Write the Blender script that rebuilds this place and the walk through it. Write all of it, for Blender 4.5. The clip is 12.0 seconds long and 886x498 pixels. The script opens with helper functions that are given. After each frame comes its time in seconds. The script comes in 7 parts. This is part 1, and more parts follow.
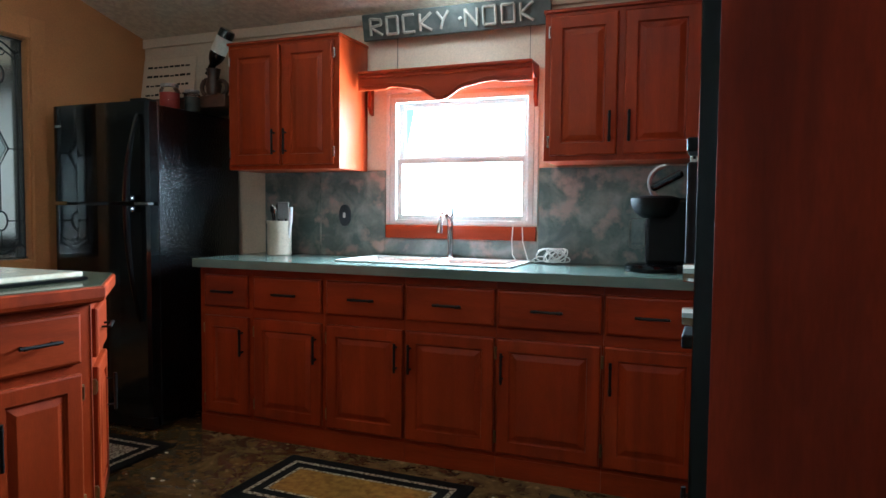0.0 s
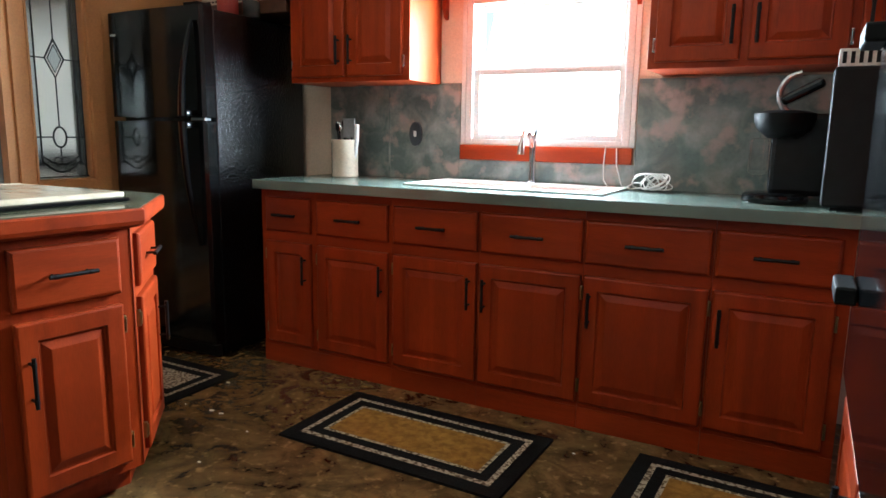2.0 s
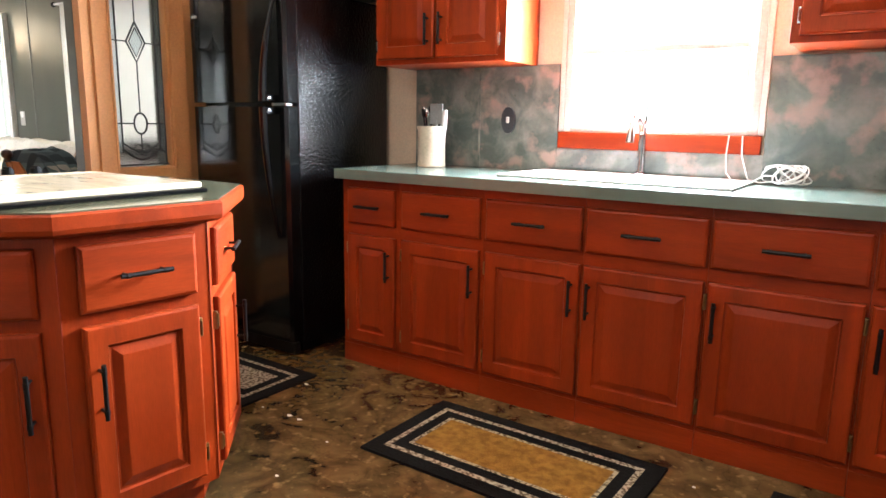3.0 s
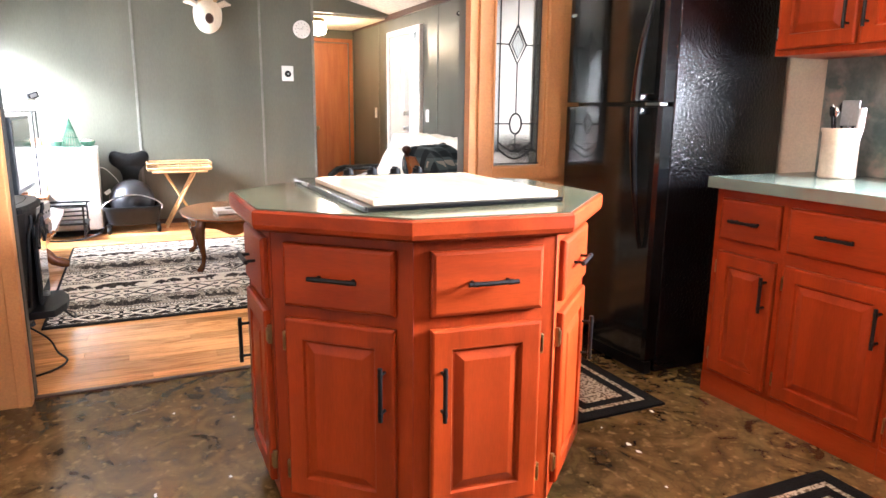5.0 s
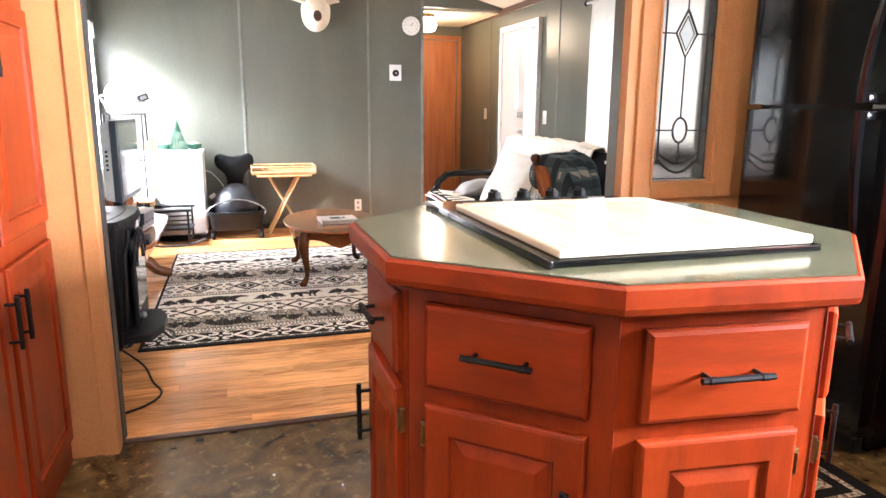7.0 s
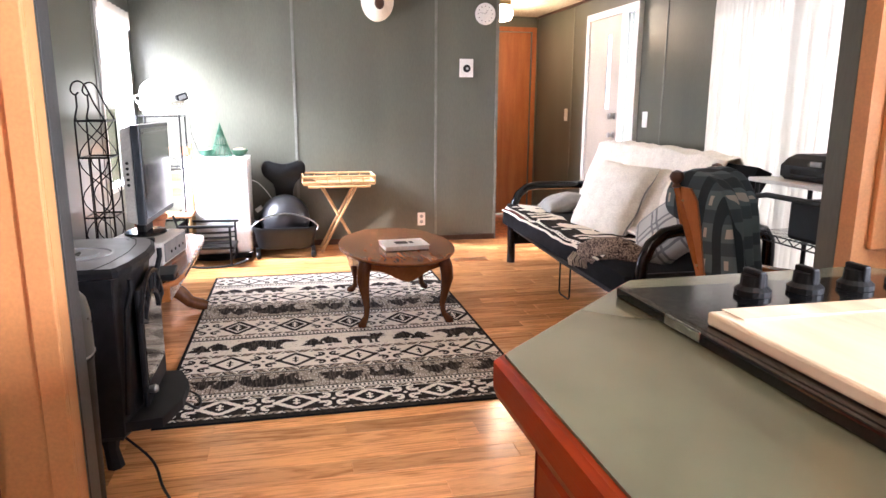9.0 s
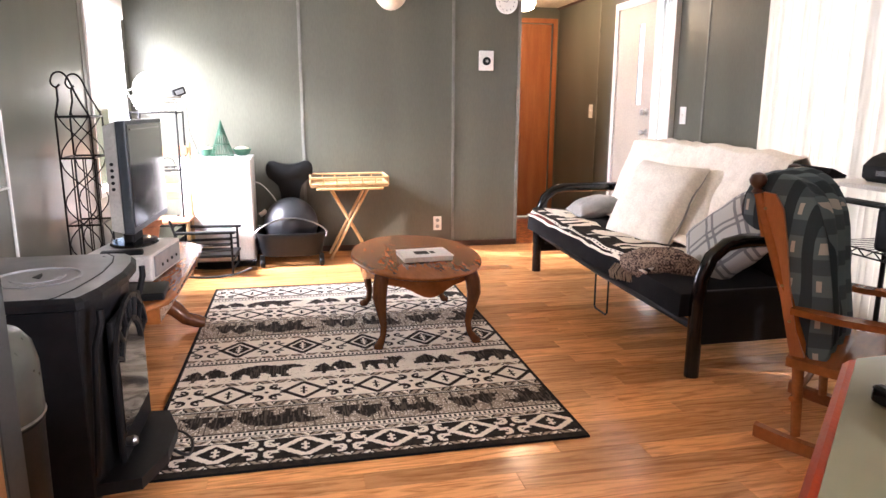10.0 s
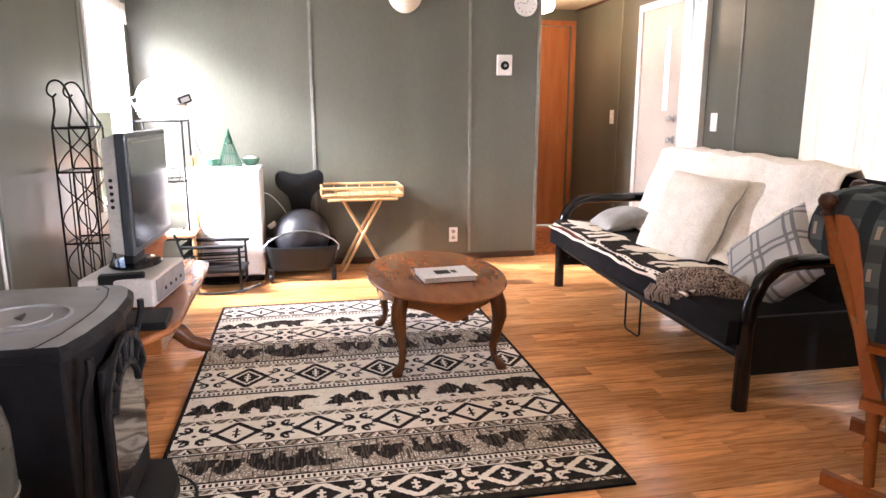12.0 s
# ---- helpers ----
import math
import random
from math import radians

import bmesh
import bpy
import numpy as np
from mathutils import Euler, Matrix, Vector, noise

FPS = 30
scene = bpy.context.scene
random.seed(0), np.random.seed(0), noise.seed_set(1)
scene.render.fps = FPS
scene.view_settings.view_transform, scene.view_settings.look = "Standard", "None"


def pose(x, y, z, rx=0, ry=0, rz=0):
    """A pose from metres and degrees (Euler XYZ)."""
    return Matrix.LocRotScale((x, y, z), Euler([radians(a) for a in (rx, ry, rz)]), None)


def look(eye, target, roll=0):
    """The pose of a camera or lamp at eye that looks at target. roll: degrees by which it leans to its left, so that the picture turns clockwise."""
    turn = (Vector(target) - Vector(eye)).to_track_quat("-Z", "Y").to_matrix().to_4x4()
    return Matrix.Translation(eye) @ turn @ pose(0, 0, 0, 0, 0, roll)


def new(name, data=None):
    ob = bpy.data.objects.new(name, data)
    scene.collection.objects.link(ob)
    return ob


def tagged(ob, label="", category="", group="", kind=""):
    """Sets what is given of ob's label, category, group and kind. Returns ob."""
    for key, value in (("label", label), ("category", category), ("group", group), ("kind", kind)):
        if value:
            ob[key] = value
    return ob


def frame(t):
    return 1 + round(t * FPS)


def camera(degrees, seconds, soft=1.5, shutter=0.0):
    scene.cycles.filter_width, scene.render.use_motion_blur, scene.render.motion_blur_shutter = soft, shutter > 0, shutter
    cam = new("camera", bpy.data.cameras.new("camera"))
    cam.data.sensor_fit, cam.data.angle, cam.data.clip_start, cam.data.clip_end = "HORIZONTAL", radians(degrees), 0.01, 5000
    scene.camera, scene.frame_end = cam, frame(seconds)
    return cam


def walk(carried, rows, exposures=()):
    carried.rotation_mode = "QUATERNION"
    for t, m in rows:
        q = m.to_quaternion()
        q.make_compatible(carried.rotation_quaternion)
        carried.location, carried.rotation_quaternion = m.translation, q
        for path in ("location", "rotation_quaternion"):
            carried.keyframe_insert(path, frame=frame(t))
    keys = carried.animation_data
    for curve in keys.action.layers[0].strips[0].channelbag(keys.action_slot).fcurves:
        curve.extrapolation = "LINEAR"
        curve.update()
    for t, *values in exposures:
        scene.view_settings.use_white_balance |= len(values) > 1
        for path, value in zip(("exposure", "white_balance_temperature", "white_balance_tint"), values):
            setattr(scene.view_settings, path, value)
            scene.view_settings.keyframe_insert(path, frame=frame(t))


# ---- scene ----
cam = camera(66.7, 12.0)
PATH = [
    (0, (0.081, 0.554, 1.207), (-0.659, 2.409, 1.096), 0.5),
    (0.5, (0.081, 0.621, 1.199), (-0.652, 2.476, 1.047), 0.5),
    (1, (0.088, 0.718, 1.196), (-0.69, 2.548, 0.986), 0.5),
    (1.5, (0.038, 0.787, 1.182), (-0.823, 2.571, 0.904), 0.8),
    (2, (-0.064, 0.889, 1.179), (-0.998, 2.625, 0.844), 0.9),
    (2.5, (-0.179, 0.962, 1.167), (-1.186, 2.654, 0.813), 0.9),
    (3, (-0.294, 1.073, 1.165), (-1.4, 2.698, 0.795), 0.9),
    (3.5, (-0.393, 1.16, 1.187), (-1.728, 2.598, 0.801), 1.1),
    (3.7, (-0.413, 1.187, 1.182), (-1.837, 2.537, 0.798), 1.0),
    (5.3, (-0.436, 1.24, 1.205), (-2.251, 1.976, 0.796), 0.4),
    (5.5, (-0.461, 1.246, 1.205), (-2.293, 1.937, 0.796), 0.3),
    (6, (-0.561, 1.261, 1.197), (-2.424, 1.864, 0.788), 0.3),
    (6.5, (-0.763, 1.261, 1.214), (-2.634, 1.837, 0.804), 0.3),
    (7, (-1.003, 1.252, 1.221), (-2.877, 1.82, 0.811), 0.4),
    (7.2, (-1.105, 1.264, 1.23), (-2.976, 1.83, 0.808), 0.3),
    (8.8, (-1.847, 1.306, 1.239), (-3.757, 1.733, 0.826), 0.3),
    (9, (-1.95, 1.287, 1.225), (-3.86, 1.714, 0.814), 0.3),
    (9.5, (-2.201, 1.279, 1.205), (-4.113, 1.701, 0.794), 0.3),
    (10, (-2.401, 1.278, 1.195), (-4.315, 1.69, 0.782), 0.2),
    (10.5, (-2.52, 1.23, 1.194), (-4.435, 1.635, 0.781), 0.2),
    (11, (-2.597, 1.179, 1.185), (-4.513, 1.577, 0.774), 0.1),
    (11.5, (-2.633, 1.198, 1.202), (-4.551, 1.591, 0.793), 0.0),
    (12, (-2.661, 1.255, 1.227), (-4.58, 1.647, 0.821), 0.0),
]
EXPO = [(0.0, 0.1, 4900, -5), (1.0, 0.0, 4900, -5), (1.5, -0.15, 5100, -3), (2.0, 0.5, 5500, 2), (2.4, 1.1, 5900, 7), (3.0, 1.55, 6000, 10), (3.7, 1.85, 6000, 13), (5.3, 2.2, 6000, 18), (7.2, 1.98, 6000, 18), (8.8, 1.7, 6000, 22), (10.0, 1.7, 6300, 25), (12.0, 1.75, 6300, 25)]
walk(cam, [(t, look(eye, target, roll)) for t, eye, target, roll in PATH], EXPO)

# ---- light ----
SOUTH, NORTH, PART_E, PART_W, FAR, EAST, HALL = 0.05, 4.05, -3.47, -3.60, -8.04, 2.6, -9.45
world = bpy.data.worlds.new("world")
scene.world = world
world.use_nodes = True
wn = world.node_tree
sky = wn.nodes.new("ShaderNodeTexSky")
sky.sky_type, sky.sun_disc, sky.sun_elevation, sky.sun_rotation = "NISHITA", False, radians(38), radians(20)
wn.nodes["Background"].inputs[1].default_value = 0.15
wn.links.new(sky.outputs[0], wn.nodes["Background"].inputs[0])
sun = new("sun", bpy.data.lights.new("sun", "SUN"))
sun.data.energy, sun.data.angle, sun.data.color = 3.0, radians(1), (1, 0.95, 0.88)
sun.matrix_world = look((0, 0, 0), (-0.35, -0.9, -0.75))


def window_light(name, eye, target, w, h, power, color=(0.92, 0.97, 1)):
    ob = new(name, bpy.data.lights.new(name, "AREA"))
    ob.data.shape, ob.data.size, ob.data.size_y, ob.data.energy, ob.data.color = "RECTANGLE", w, h, power, color
    ob.matrix_world = look(eye, target)
    return ob


window_light("daylight_sink_window", (-1.22, 4.2, 1.5), (-1.22, 0.5, 3.0), 0.8, 0.7, 205)
window_light("daylight_curtain_window", (-5.2, 4.25, 1.1), (-5.2, 0, 0.9), 1.7, 1.7, 26)
window_light("daylight_entry_door", (-7.22, 4.2, 1.2), (-7.22, 0, 1.2), 0.22, 1.7, 5)
window_light("daylight_tall_window", (-7.35, -1.0, 1.45), (-7.55, 1.2, 1.25), 1.6, 1.5, 105)
window_light("southern_sky_glow", (-6.4, -1.8, 3.2), (-7.55, 0.9, 0.5), 2.6, 1.6, 1050)
# warm fill from an unseen east opening, added to brighten the kitchen fronts
window_light("added_east_fill", (2.75, 1.9, 1.5), (0.6, 1.9, 2.2), 1.7, 1.3, 5, (1, 0.88, 0.74))


def bulb(name, p, power, r=0.06, color=(1, 0.72, 0.42)):
    ob = new(name, bpy.data.lights.new(name, "POINT"))
    ob.data.energy, ob.data.shadow_soft_size, ob.data.color = power, r, color
    ob.location = p
    return ob


bulb("hall_lamp_glow", (-8.55, 3.45, 1.98), 8)
bulb("kitchen_lamp_glow", (-1.45, 0.75, 2.42), 8, 0.12, (1, 0.84, 0.66))
bulb("sink_lamp_glow", (-1.2, 3.78, 2.33), 4, 0.05, (1, 0.95, 0.9))


# ---- materials ----
def nodes(name):
    m = bpy.data.materials.new(name)
    m.use_nodes = True
    n = m.node_tree
    b = n.nodes["Principled BSDF"]
    return m, n, b


def surf(name, c1, c2=None, rough=0.5, scale=6.0, fine=90.0, bump=0.15, metal=0.0, stretch=(1, 1, 1), coat=0.0, spread=0.35, contrast=(0.35, 0.65), vary=0.0, spec=0.5):
    """A surface with blotches between two colours, fine grain and a little relief, at real size."""
    c2 = c2 or tuple(v * 0.72 for v in c1)
    m, n, b = nodes(name)
    L = n.links.new
    tc = n.nodes.new("ShaderNodeTexCoord")
    info = n.nodes.new("ShaderNodeObjectInfo")
    mp = n.nodes.new("ShaderNodeMapping")
    mp.inputs["Scale"].default_value = stretch
    add = n.nodes.new("ShaderNodeVectorMath")
    add.operation = "ADD"
    mul = n.nodes.new("ShaderNodeMath")
    mul.operation, mul.inputs[1].default_value = "MULTIPLY", 37.0
    L(info.outputs["Random"], mul.inputs[0])
    L(tc.outputs["Object"], add.inputs[0])
    L(mul.outputs[0], add.inputs[1])
    L(add.outputs[0], mp.inputs[0])
    a = n.nodes.new("ShaderNodeTexNoise")
    a.inputs["Scale"].default_value, a.inputs["Detail"].default_value, a.inputs["Distortion"].default_value = scale, 5, spread
    f = n.nodes.new("ShaderNodeTexNoise")
    f.inputs["Scale"].default_value, f.inputs["Detail"].default_value = fine, 3
    for t in (a, f):
        L(mp.outputs[0], t.inputs["Vector"])
    r = n.nodes.new("ShaderNodeMapRange")
    r.inputs[1].default_value, r.inputs[2].default_value = contrast
    L(a.outputs[0], r.inputs[0])
    mix = n.nodes.new("ShaderNodeMix")
    mix.data_type = "RGBA"
    mix.inputs[6].default_value, mix.inputs[7].default_value = (*c1, 1), (*c2, 1)
    L(r.outputs[0], mix.inputs[0])
    mix2 = n.nodes.new("ShaderNodeMix")
    mix2.data_type, mix2.blend_type = "RGBA", "MULTIPLY"
    mix2.inputs[0].default_value = 0.35
    L(mix.outputs[2], mix2.inputs[6])
    L(f.outputs[0], mix2.inputs[7])
    gain = n.nodes.new("ShaderNodeHueSaturation")
    gain.inputs["Value"].default_value = 1.2
    L(mix2.outputs[2], gain.inputs["Color"])
    if vary:
        vr = n.nodes.new("ShaderNodeMapRange")
        vr.inputs[3].default_value, vr.inputs[4].default_value = 1.2 - vary, 1.2 + vary
        L(info.outputs["Random"], vr.inputs[0])
        L(vr.outputs[0], gain.inputs["Value"])
    L(gain.outputs[0], b.inputs["Base Color"])
    rr = n.nodes.new("ShaderNodeMapRange")
    rr.inputs[3].default_value, rr.inputs[4].default_value = max(rough - 0.08, 0.02), min(rough + 0.1, 1)
    L(f.outputs[0], rr.inputs[0])
    L(rr.outputs[0], b.inputs["Roughness"])
    b.inputs["Metallic"].default_value = metal
    b.inputs["Specular IOR Level"].default_value = spec if rough < 0.85 else 0.12
    b.inputs["Coat Weight"].default_value = coat
    b.inputs["Coat Roughness"].default_value = 0.15
    if bump:
        bp = n.nodes.new("ShaderNodeBump")
        bp.inputs["Strength"].default_value, bp.inputs["Distance"].default_value = bump, 0.003
        L(f.outputs[0], bp.inputs["Height"])
        L(bp.outputs[0], b.inputs["Normal"])
    return m


def glass(name, color=(1, 1, 1), rough=0.0, alpha=None):
    m, n, b = nodes(name)
    b.inputs["Base Color"].default_value = (*color, 1)
    b.inputs["Transmission Weight"].default_value, b.inputs["Roughness"].default_value, b.inputs["IOR"].default_value = 1, rough, 1.3
    return m


def glow(name, color, strength):
    m, n, b = nodes(name)
    b.inputs["Base Color"].default_value = (*color, 1)
    b.inputs["Emission Color"].default_value, b.inputs["Emission Strength"].default_value = (*color, 1), strength
    return m


M_RED = surf("stained_red_wood", (0.29, 0.034, 0.004), (0.17, 0.018, 0.0025), 0.36, 1.7, 60, 0.08, stretch=(5, 5, 0.5), spec=0.2, spread=0.9, contrast=(0.32, 0.74))
M_REDH = surf("stained_red_wood_across", (0.29, 0.034, 0.004), (0.17, 0.018, 0.0025), 0.36, 1.7, 60, 0.08, stretch=(0.5, 5, 5), spec=0.2, spread=0.9, contrast=(0.32, 0.74))
M_BROWN = surf("dark_side_panel", (0.26, 0.03, 0.01), (0.13, 0.015, 0.006), 0.6, 2.5, 50, 0.05, stretch=(4, 4, 0.6), spec=0.15)
M_COUNTER = surf("green_laminate", (0.15, 0.19, 0.16), (0.12, 0.16, 0.135), 0.2, 3, 4, 0.0)
M_ISLTOP = surf("olive_laminate", (0.115, 0.115, 0.073), (0.095, 0.095, 0.06), 0.14, 3, 4, 0.0)
M_DOORWHITE = surf("cream_door_paint", (0.55, 0.5, 0.43), None, 0.5, 3, 60, 0.03, contrast=(0.1, 0.9))
M_BLACK = surf("black_metal", (0.006, 0.006, 0.0065), None, 0.42, 20, 150, 0.05, spec=0.25)
M_BLACKGLOSS = surf("black_gloss", (0.005, 0.0055, 0.006), None, 0.09, 20, 120, 0.0, spec=0.45)
M_BLACKPLASTIC = surf("black_plastic", (0.008, 0.0085, 0.009), None, 0.48, 20, 150, 0.05, spec=0.18)
M_YELLOW = surf("ochre_wall_paint", (0.56, 0.255, 0.09), (0.49, 0.22, 0.077), 0.6, 2, 120, 0.1)
M_CREAMWALL = surf("cream_wall_paint", (0.66, 0.55, 0.42), (0.6, 0.5, 0.38), 0.6, 2, 120, 0.1)
M_GREY = surf("sage_grey_panelling", (0.118, 0.12, 0.093), (0.086, 0.088, 0.068), 0.32, 1.2, 70, 0.06, stretch=(2, 2, 0.35), contrast=(0.25, 0.75))
M_JAMB = surf("dark_grey_lining", (0.035, 0.038, 0.038), None, 0.5, 4, 90, 0.05)
M_BATTEN = surf("grey_batten", (0.2, 0.2, 0.175), None, 0.45, 8, 90, 0.1)
M_CEIL = surf("popcorn_ceiling", (0.82, 0.76, 0.62), (0.68, 0.62, 0.5), 0.95, 30, 160, 1.0, contrast=(0.4, 0.6))
M_WHITE = surf("white_paint", (0.78, 0.77, 0.74), (0.7, 0.69, 0.66), 0.45, 4, 90, 0.05)
M_LINEN = surf("bleached_wicker", (0.38, 0.36, 0.31), (0.27, 0.25, 0.21), 0.7, 20, 90, 0.1)
M_VINYL = surf("white_vinyl", (0.75, 0.72, 0.68), None, 0.35, 4, 90, 0.02, contrast=(0.2, 0.9))
M_CHROME = surf("chrome", (0.75, 0.75, 0.76), None, 0.12, 8, 60, 0.0, 1.0)
M_STEEL = surf("brushed_steel", (0.55, 0.55, 0.55), None, 0.3, 8, 60, 0.05, 1.0, stretch=(1, 20, 1))
M_DULLSTEEL = surf("dull_grey_enamel", (0.055, 0.06, 0.05), (0.04, 0.043, 0.036), 0.3, 6, 60, 0.02)
M_BRASS = surf("aged_brass", (0.35, 0.25, 0.12), None, 0.35, 8, 60, 0.0, 1.0)
M_STONEWARE = surf("cream_stoneware", (0.68, 0.6, 0.48), (0.6, 0.5, 0.38), 0.3, 8, 90, 0.05)
M_DARKWOOD = surf("dark_wood", (0.075, 0.03, 0.016), (0.045, 0.018, 0.01), 0.35, 4, 70, 0.1, stretch=(6, 1, 6))
M_TABLE = surf("cherry_wood", (0.34, 0.115, 0.03), (0.24, 0.074, 0.019), 0.2, 3, 14, 0.02, stretch=(1, 4, 4), coat=0.1, contrast=(0.3, 0.75))
M_LEGWOOD = surf("dark_cherry_wood", (0.15, 0.05, 0.016), (0.09, 0.028, 0.01), 0.22, 4, 40, 0.04, stretch=(6, 6, 1))
M_ORANGE = surf("orange_door_wood", (0.42, 0.15, 0.045), (0.33, 0.1, 0.03), 0.4, 3, 60, 0.08, stretch=(5, 5, 0.5))
M_BAMBOO = surf("pale_bamboo", (0.6, 0.4, 0.2), (0.5, 0.3, 0.13), 0.45, 10, 80, 0.1)
M_CLOTHWHITE = surf("cream_throw", (0.85, 0.79, 0.69), (0.77, 0.7, 0.6), 0.95, 14, 90, 1.0)
M_CLOTHGREY = surf("grey_cloth", (0.34, 0.33, 0.31), (0.28, 0.27, 0.26), 0.95, 12, 180, 0.7)
M_CLOTHBLACK = surf("black_cloth", (0.012, 0.012, 0.014), None, 0.9, 12, 150, 0.6)
M_TAN = surf("tan_weave", (0.33, 0.165, 0.03), (0.2, 0.095, 0.018), 0.95, 30, 160, 1.0)
M_LIGHTWEAVE = surf("light_weave", (0.46, 0.38, 0.27), (0.12, 0.085, 0.05), 0.95, 70, 200, 1.0, contrast=(0.46, 0.56))
M_DARKWEAVE = surf("black_weave", (0.007, 0.0065, 0.0065), None, 0.95, 30, 160, 1.0)
M_GREEN = surf("green_wire", (0.03, 0.12, 0.07), None, 0.5, 10, 80, 0.05)
M_PLASTICGREY = surf("grey_plastic", (0.3, 0.31, 0.32), None, 0.35, 8, 90, 0.03)
M_SCREEN = surf("dark_screen", (0.01, 0.012, 0.014), None, 0.02, 8, 3, 0.0, coat=1.0)
M_TVSIDE = surf("pale_silver_plastic", (0.5, 0.49, 0.45), None, 0.35, 8, 90, 0.02)
M_COVER = surf("cream_board", (0.76, 0.66, 0.5), (0.68, 0.58, 0.42), 0.16, 2, 6, 0.0, stretch=(1, 6, 6), coat=0.3)
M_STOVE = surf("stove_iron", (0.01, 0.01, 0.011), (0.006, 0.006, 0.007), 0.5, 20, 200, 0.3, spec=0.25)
# pale grey holds the glare that lies on the black iron top
M_STOVETOP = surf("stove_top_sheen", (0.32, 0.325, 0.335), (0.2, 0.203, 0.212), 0.3, 5, 12, 0.0)
M_SLATE = surf("sign_slate", (0.09, 0.1, 0.09), (0.05, 0.06, 0.055), 0.7, 14, 120, 0.4)
M_LETTER = surf("weathered_letters", (0.4, 0.38, 0.32), None, 0.7, 30, 120, 0.3)
M_TERRA = surf("terracotta", (0.38, 0.14, 0.06), None, 0.7, 12, 90, 0.2)
M_TVFRAME = surf("grey_blue_plastic", (0.05, 0.06, 0.07), None, 0.3, 8, 90, 0.02)
M_BALL = surf("ball_rubber", (0.02, 0.021, 0.024), None, 0.38, 10, 90, 0.03)
M_LABEL = surf("pale_green_label", (0.45, 0.6, 0.5), None, 0.6, 40, 90, 0.02)
M_TERRAFLOOR = surf("red_tile_floor", (0.5, 0.17, 0.05), (0.2, 0.05, 0.02), 0.35, 26, 60, 0.2, contrast=(0.46, 0.54))
M_GLASS = glass("clear_glass")
M_LEAD = surf("lead_came", (0.05, 0.052, 0.055), None, 0.4, 20, 90, 0.1, 0.6)
M_FROST = glass("textured_glass", (0.97, 0.98, 1), 0.22)
M_BEVEL = glass("grey_bevelled_glass", (0.7, 0.76, 0.8), 0.12)
M_PAPER = surf("paper", (0.75, 0.74, 0.7), (0.68, 0.67, 0.62), 0.7, 5, 90, 0.03)
M_PINK = surf("red_candle_wax", (0.6, 0.06, 0.04), None, 0.5, 8, 80, 0.05)
M_PLANK = surf("oak_laminate", (0.77, 0.36, 0.135), (0.43, 0.165, 0.05), 0.17, 2.2, 30, 0.05, stretch=(11, 0.9, 11), vary=0.36, spread=2.6, contrast=(0.44, 0.7))
M_GROUND = surf("dry_grass", (0.1, 0.12, 0.04), (0.16, 0.13, 0.07), 0.95, 0.6, 20, 0.5)


def stone_floor():
    m = surf("mottled_brown_floor", (0.18, 0.108, 0.04), (0.058, 0.034, 0.014), 0.17, 5, 30, 0.2, spread=2.2, contrast=(0.3, 0.68))
    n = m.node_tree
    b = n.nodes["Principled BSDF"]
    tc = n.nodes.new("ShaderNodeTexCoord")
    v = n.nodes.new("ShaderNodeTexVoronoi")
    v.feature, v.inputs["Scale"].default_value = "DISTANCE_TO_EDGE", 6
    w = n.nodes.new("ShaderNodeTexNoise")
    w.inputs["Scale"].default_value, w.inputs["Detail"].default_value = 7, 4
    mx = n.nodes.new("ShaderNodeMix")
    mx.data_type = "RGBA"
    mx.inputs[0].default_value = 0.45
    n.links.new(tc.outputs["Object"], w.inputs["Vector"])
    n.links.new(tc.outputs["Object"], mx.inputs[6])
    n.links.new(w.outputs["Color"], mx.inputs[7])
    n.links.new(mx.outputs[2], v.inputs["Vector"])
    r = n.nodes.new("ShaderNodeMapRange")
    r.inputs[1].default_value, r.inputs[2].default_value, r.inputs[3].default_value, r.inputs[4].default_value = 0, 0.05, 1, 0
    n.links.new(v.outputs["Distance"], r.inputs[0])
    old = b.inputs["Base Color"].links[0].from_socket
    # pale worn flecks
    k = n.nodes.new("ShaderNodeTexNoise")
    k.inputs["Scale"].default_value, k.inputs["Detail"].default_value = 24, 6
    n.links.new(tc.outputs["Object"], k.inputs["Vector"])
    kr = n.nodes.new("ShaderNodeMapRange")
    kr.inputs[1].default_value, kr.inputs[2].default_value = 0.57, 0.74
    n.links.new(k.outputs[0], kr.inputs[0])
    m1 = n.nodes.new("ShaderNodeMix")
    m1.data_type = "RGBA"
    m1.inputs[7].default_value = (0.3, 0.19, 0.075, 1)
    n.links.new(kr.outputs[0], m1.inputs[0])
    n.links.new(old, m1.inputs[6])
    m2 = n.nodes.new("ShaderNodeMix")
    m2.data_type = "RGBA"
    m2.inputs[7].default_value = (0.02, 0.013, 0.009, 1)
    sc = n.nodes.new("ShaderNodeMath")
    sc.operation, sc.inputs[1].default_value = "MULTIPLY", 0.28
    n.links.new(r.outputs[0], sc.inputs[0])
    n.links.new(sc.outputs[0], m2.inputs[0])
    n.links.new(m1.outputs[2], m2.inputs[6])
    n.links.new(m2.outputs[2], b.inputs["Base Color"])
    return m


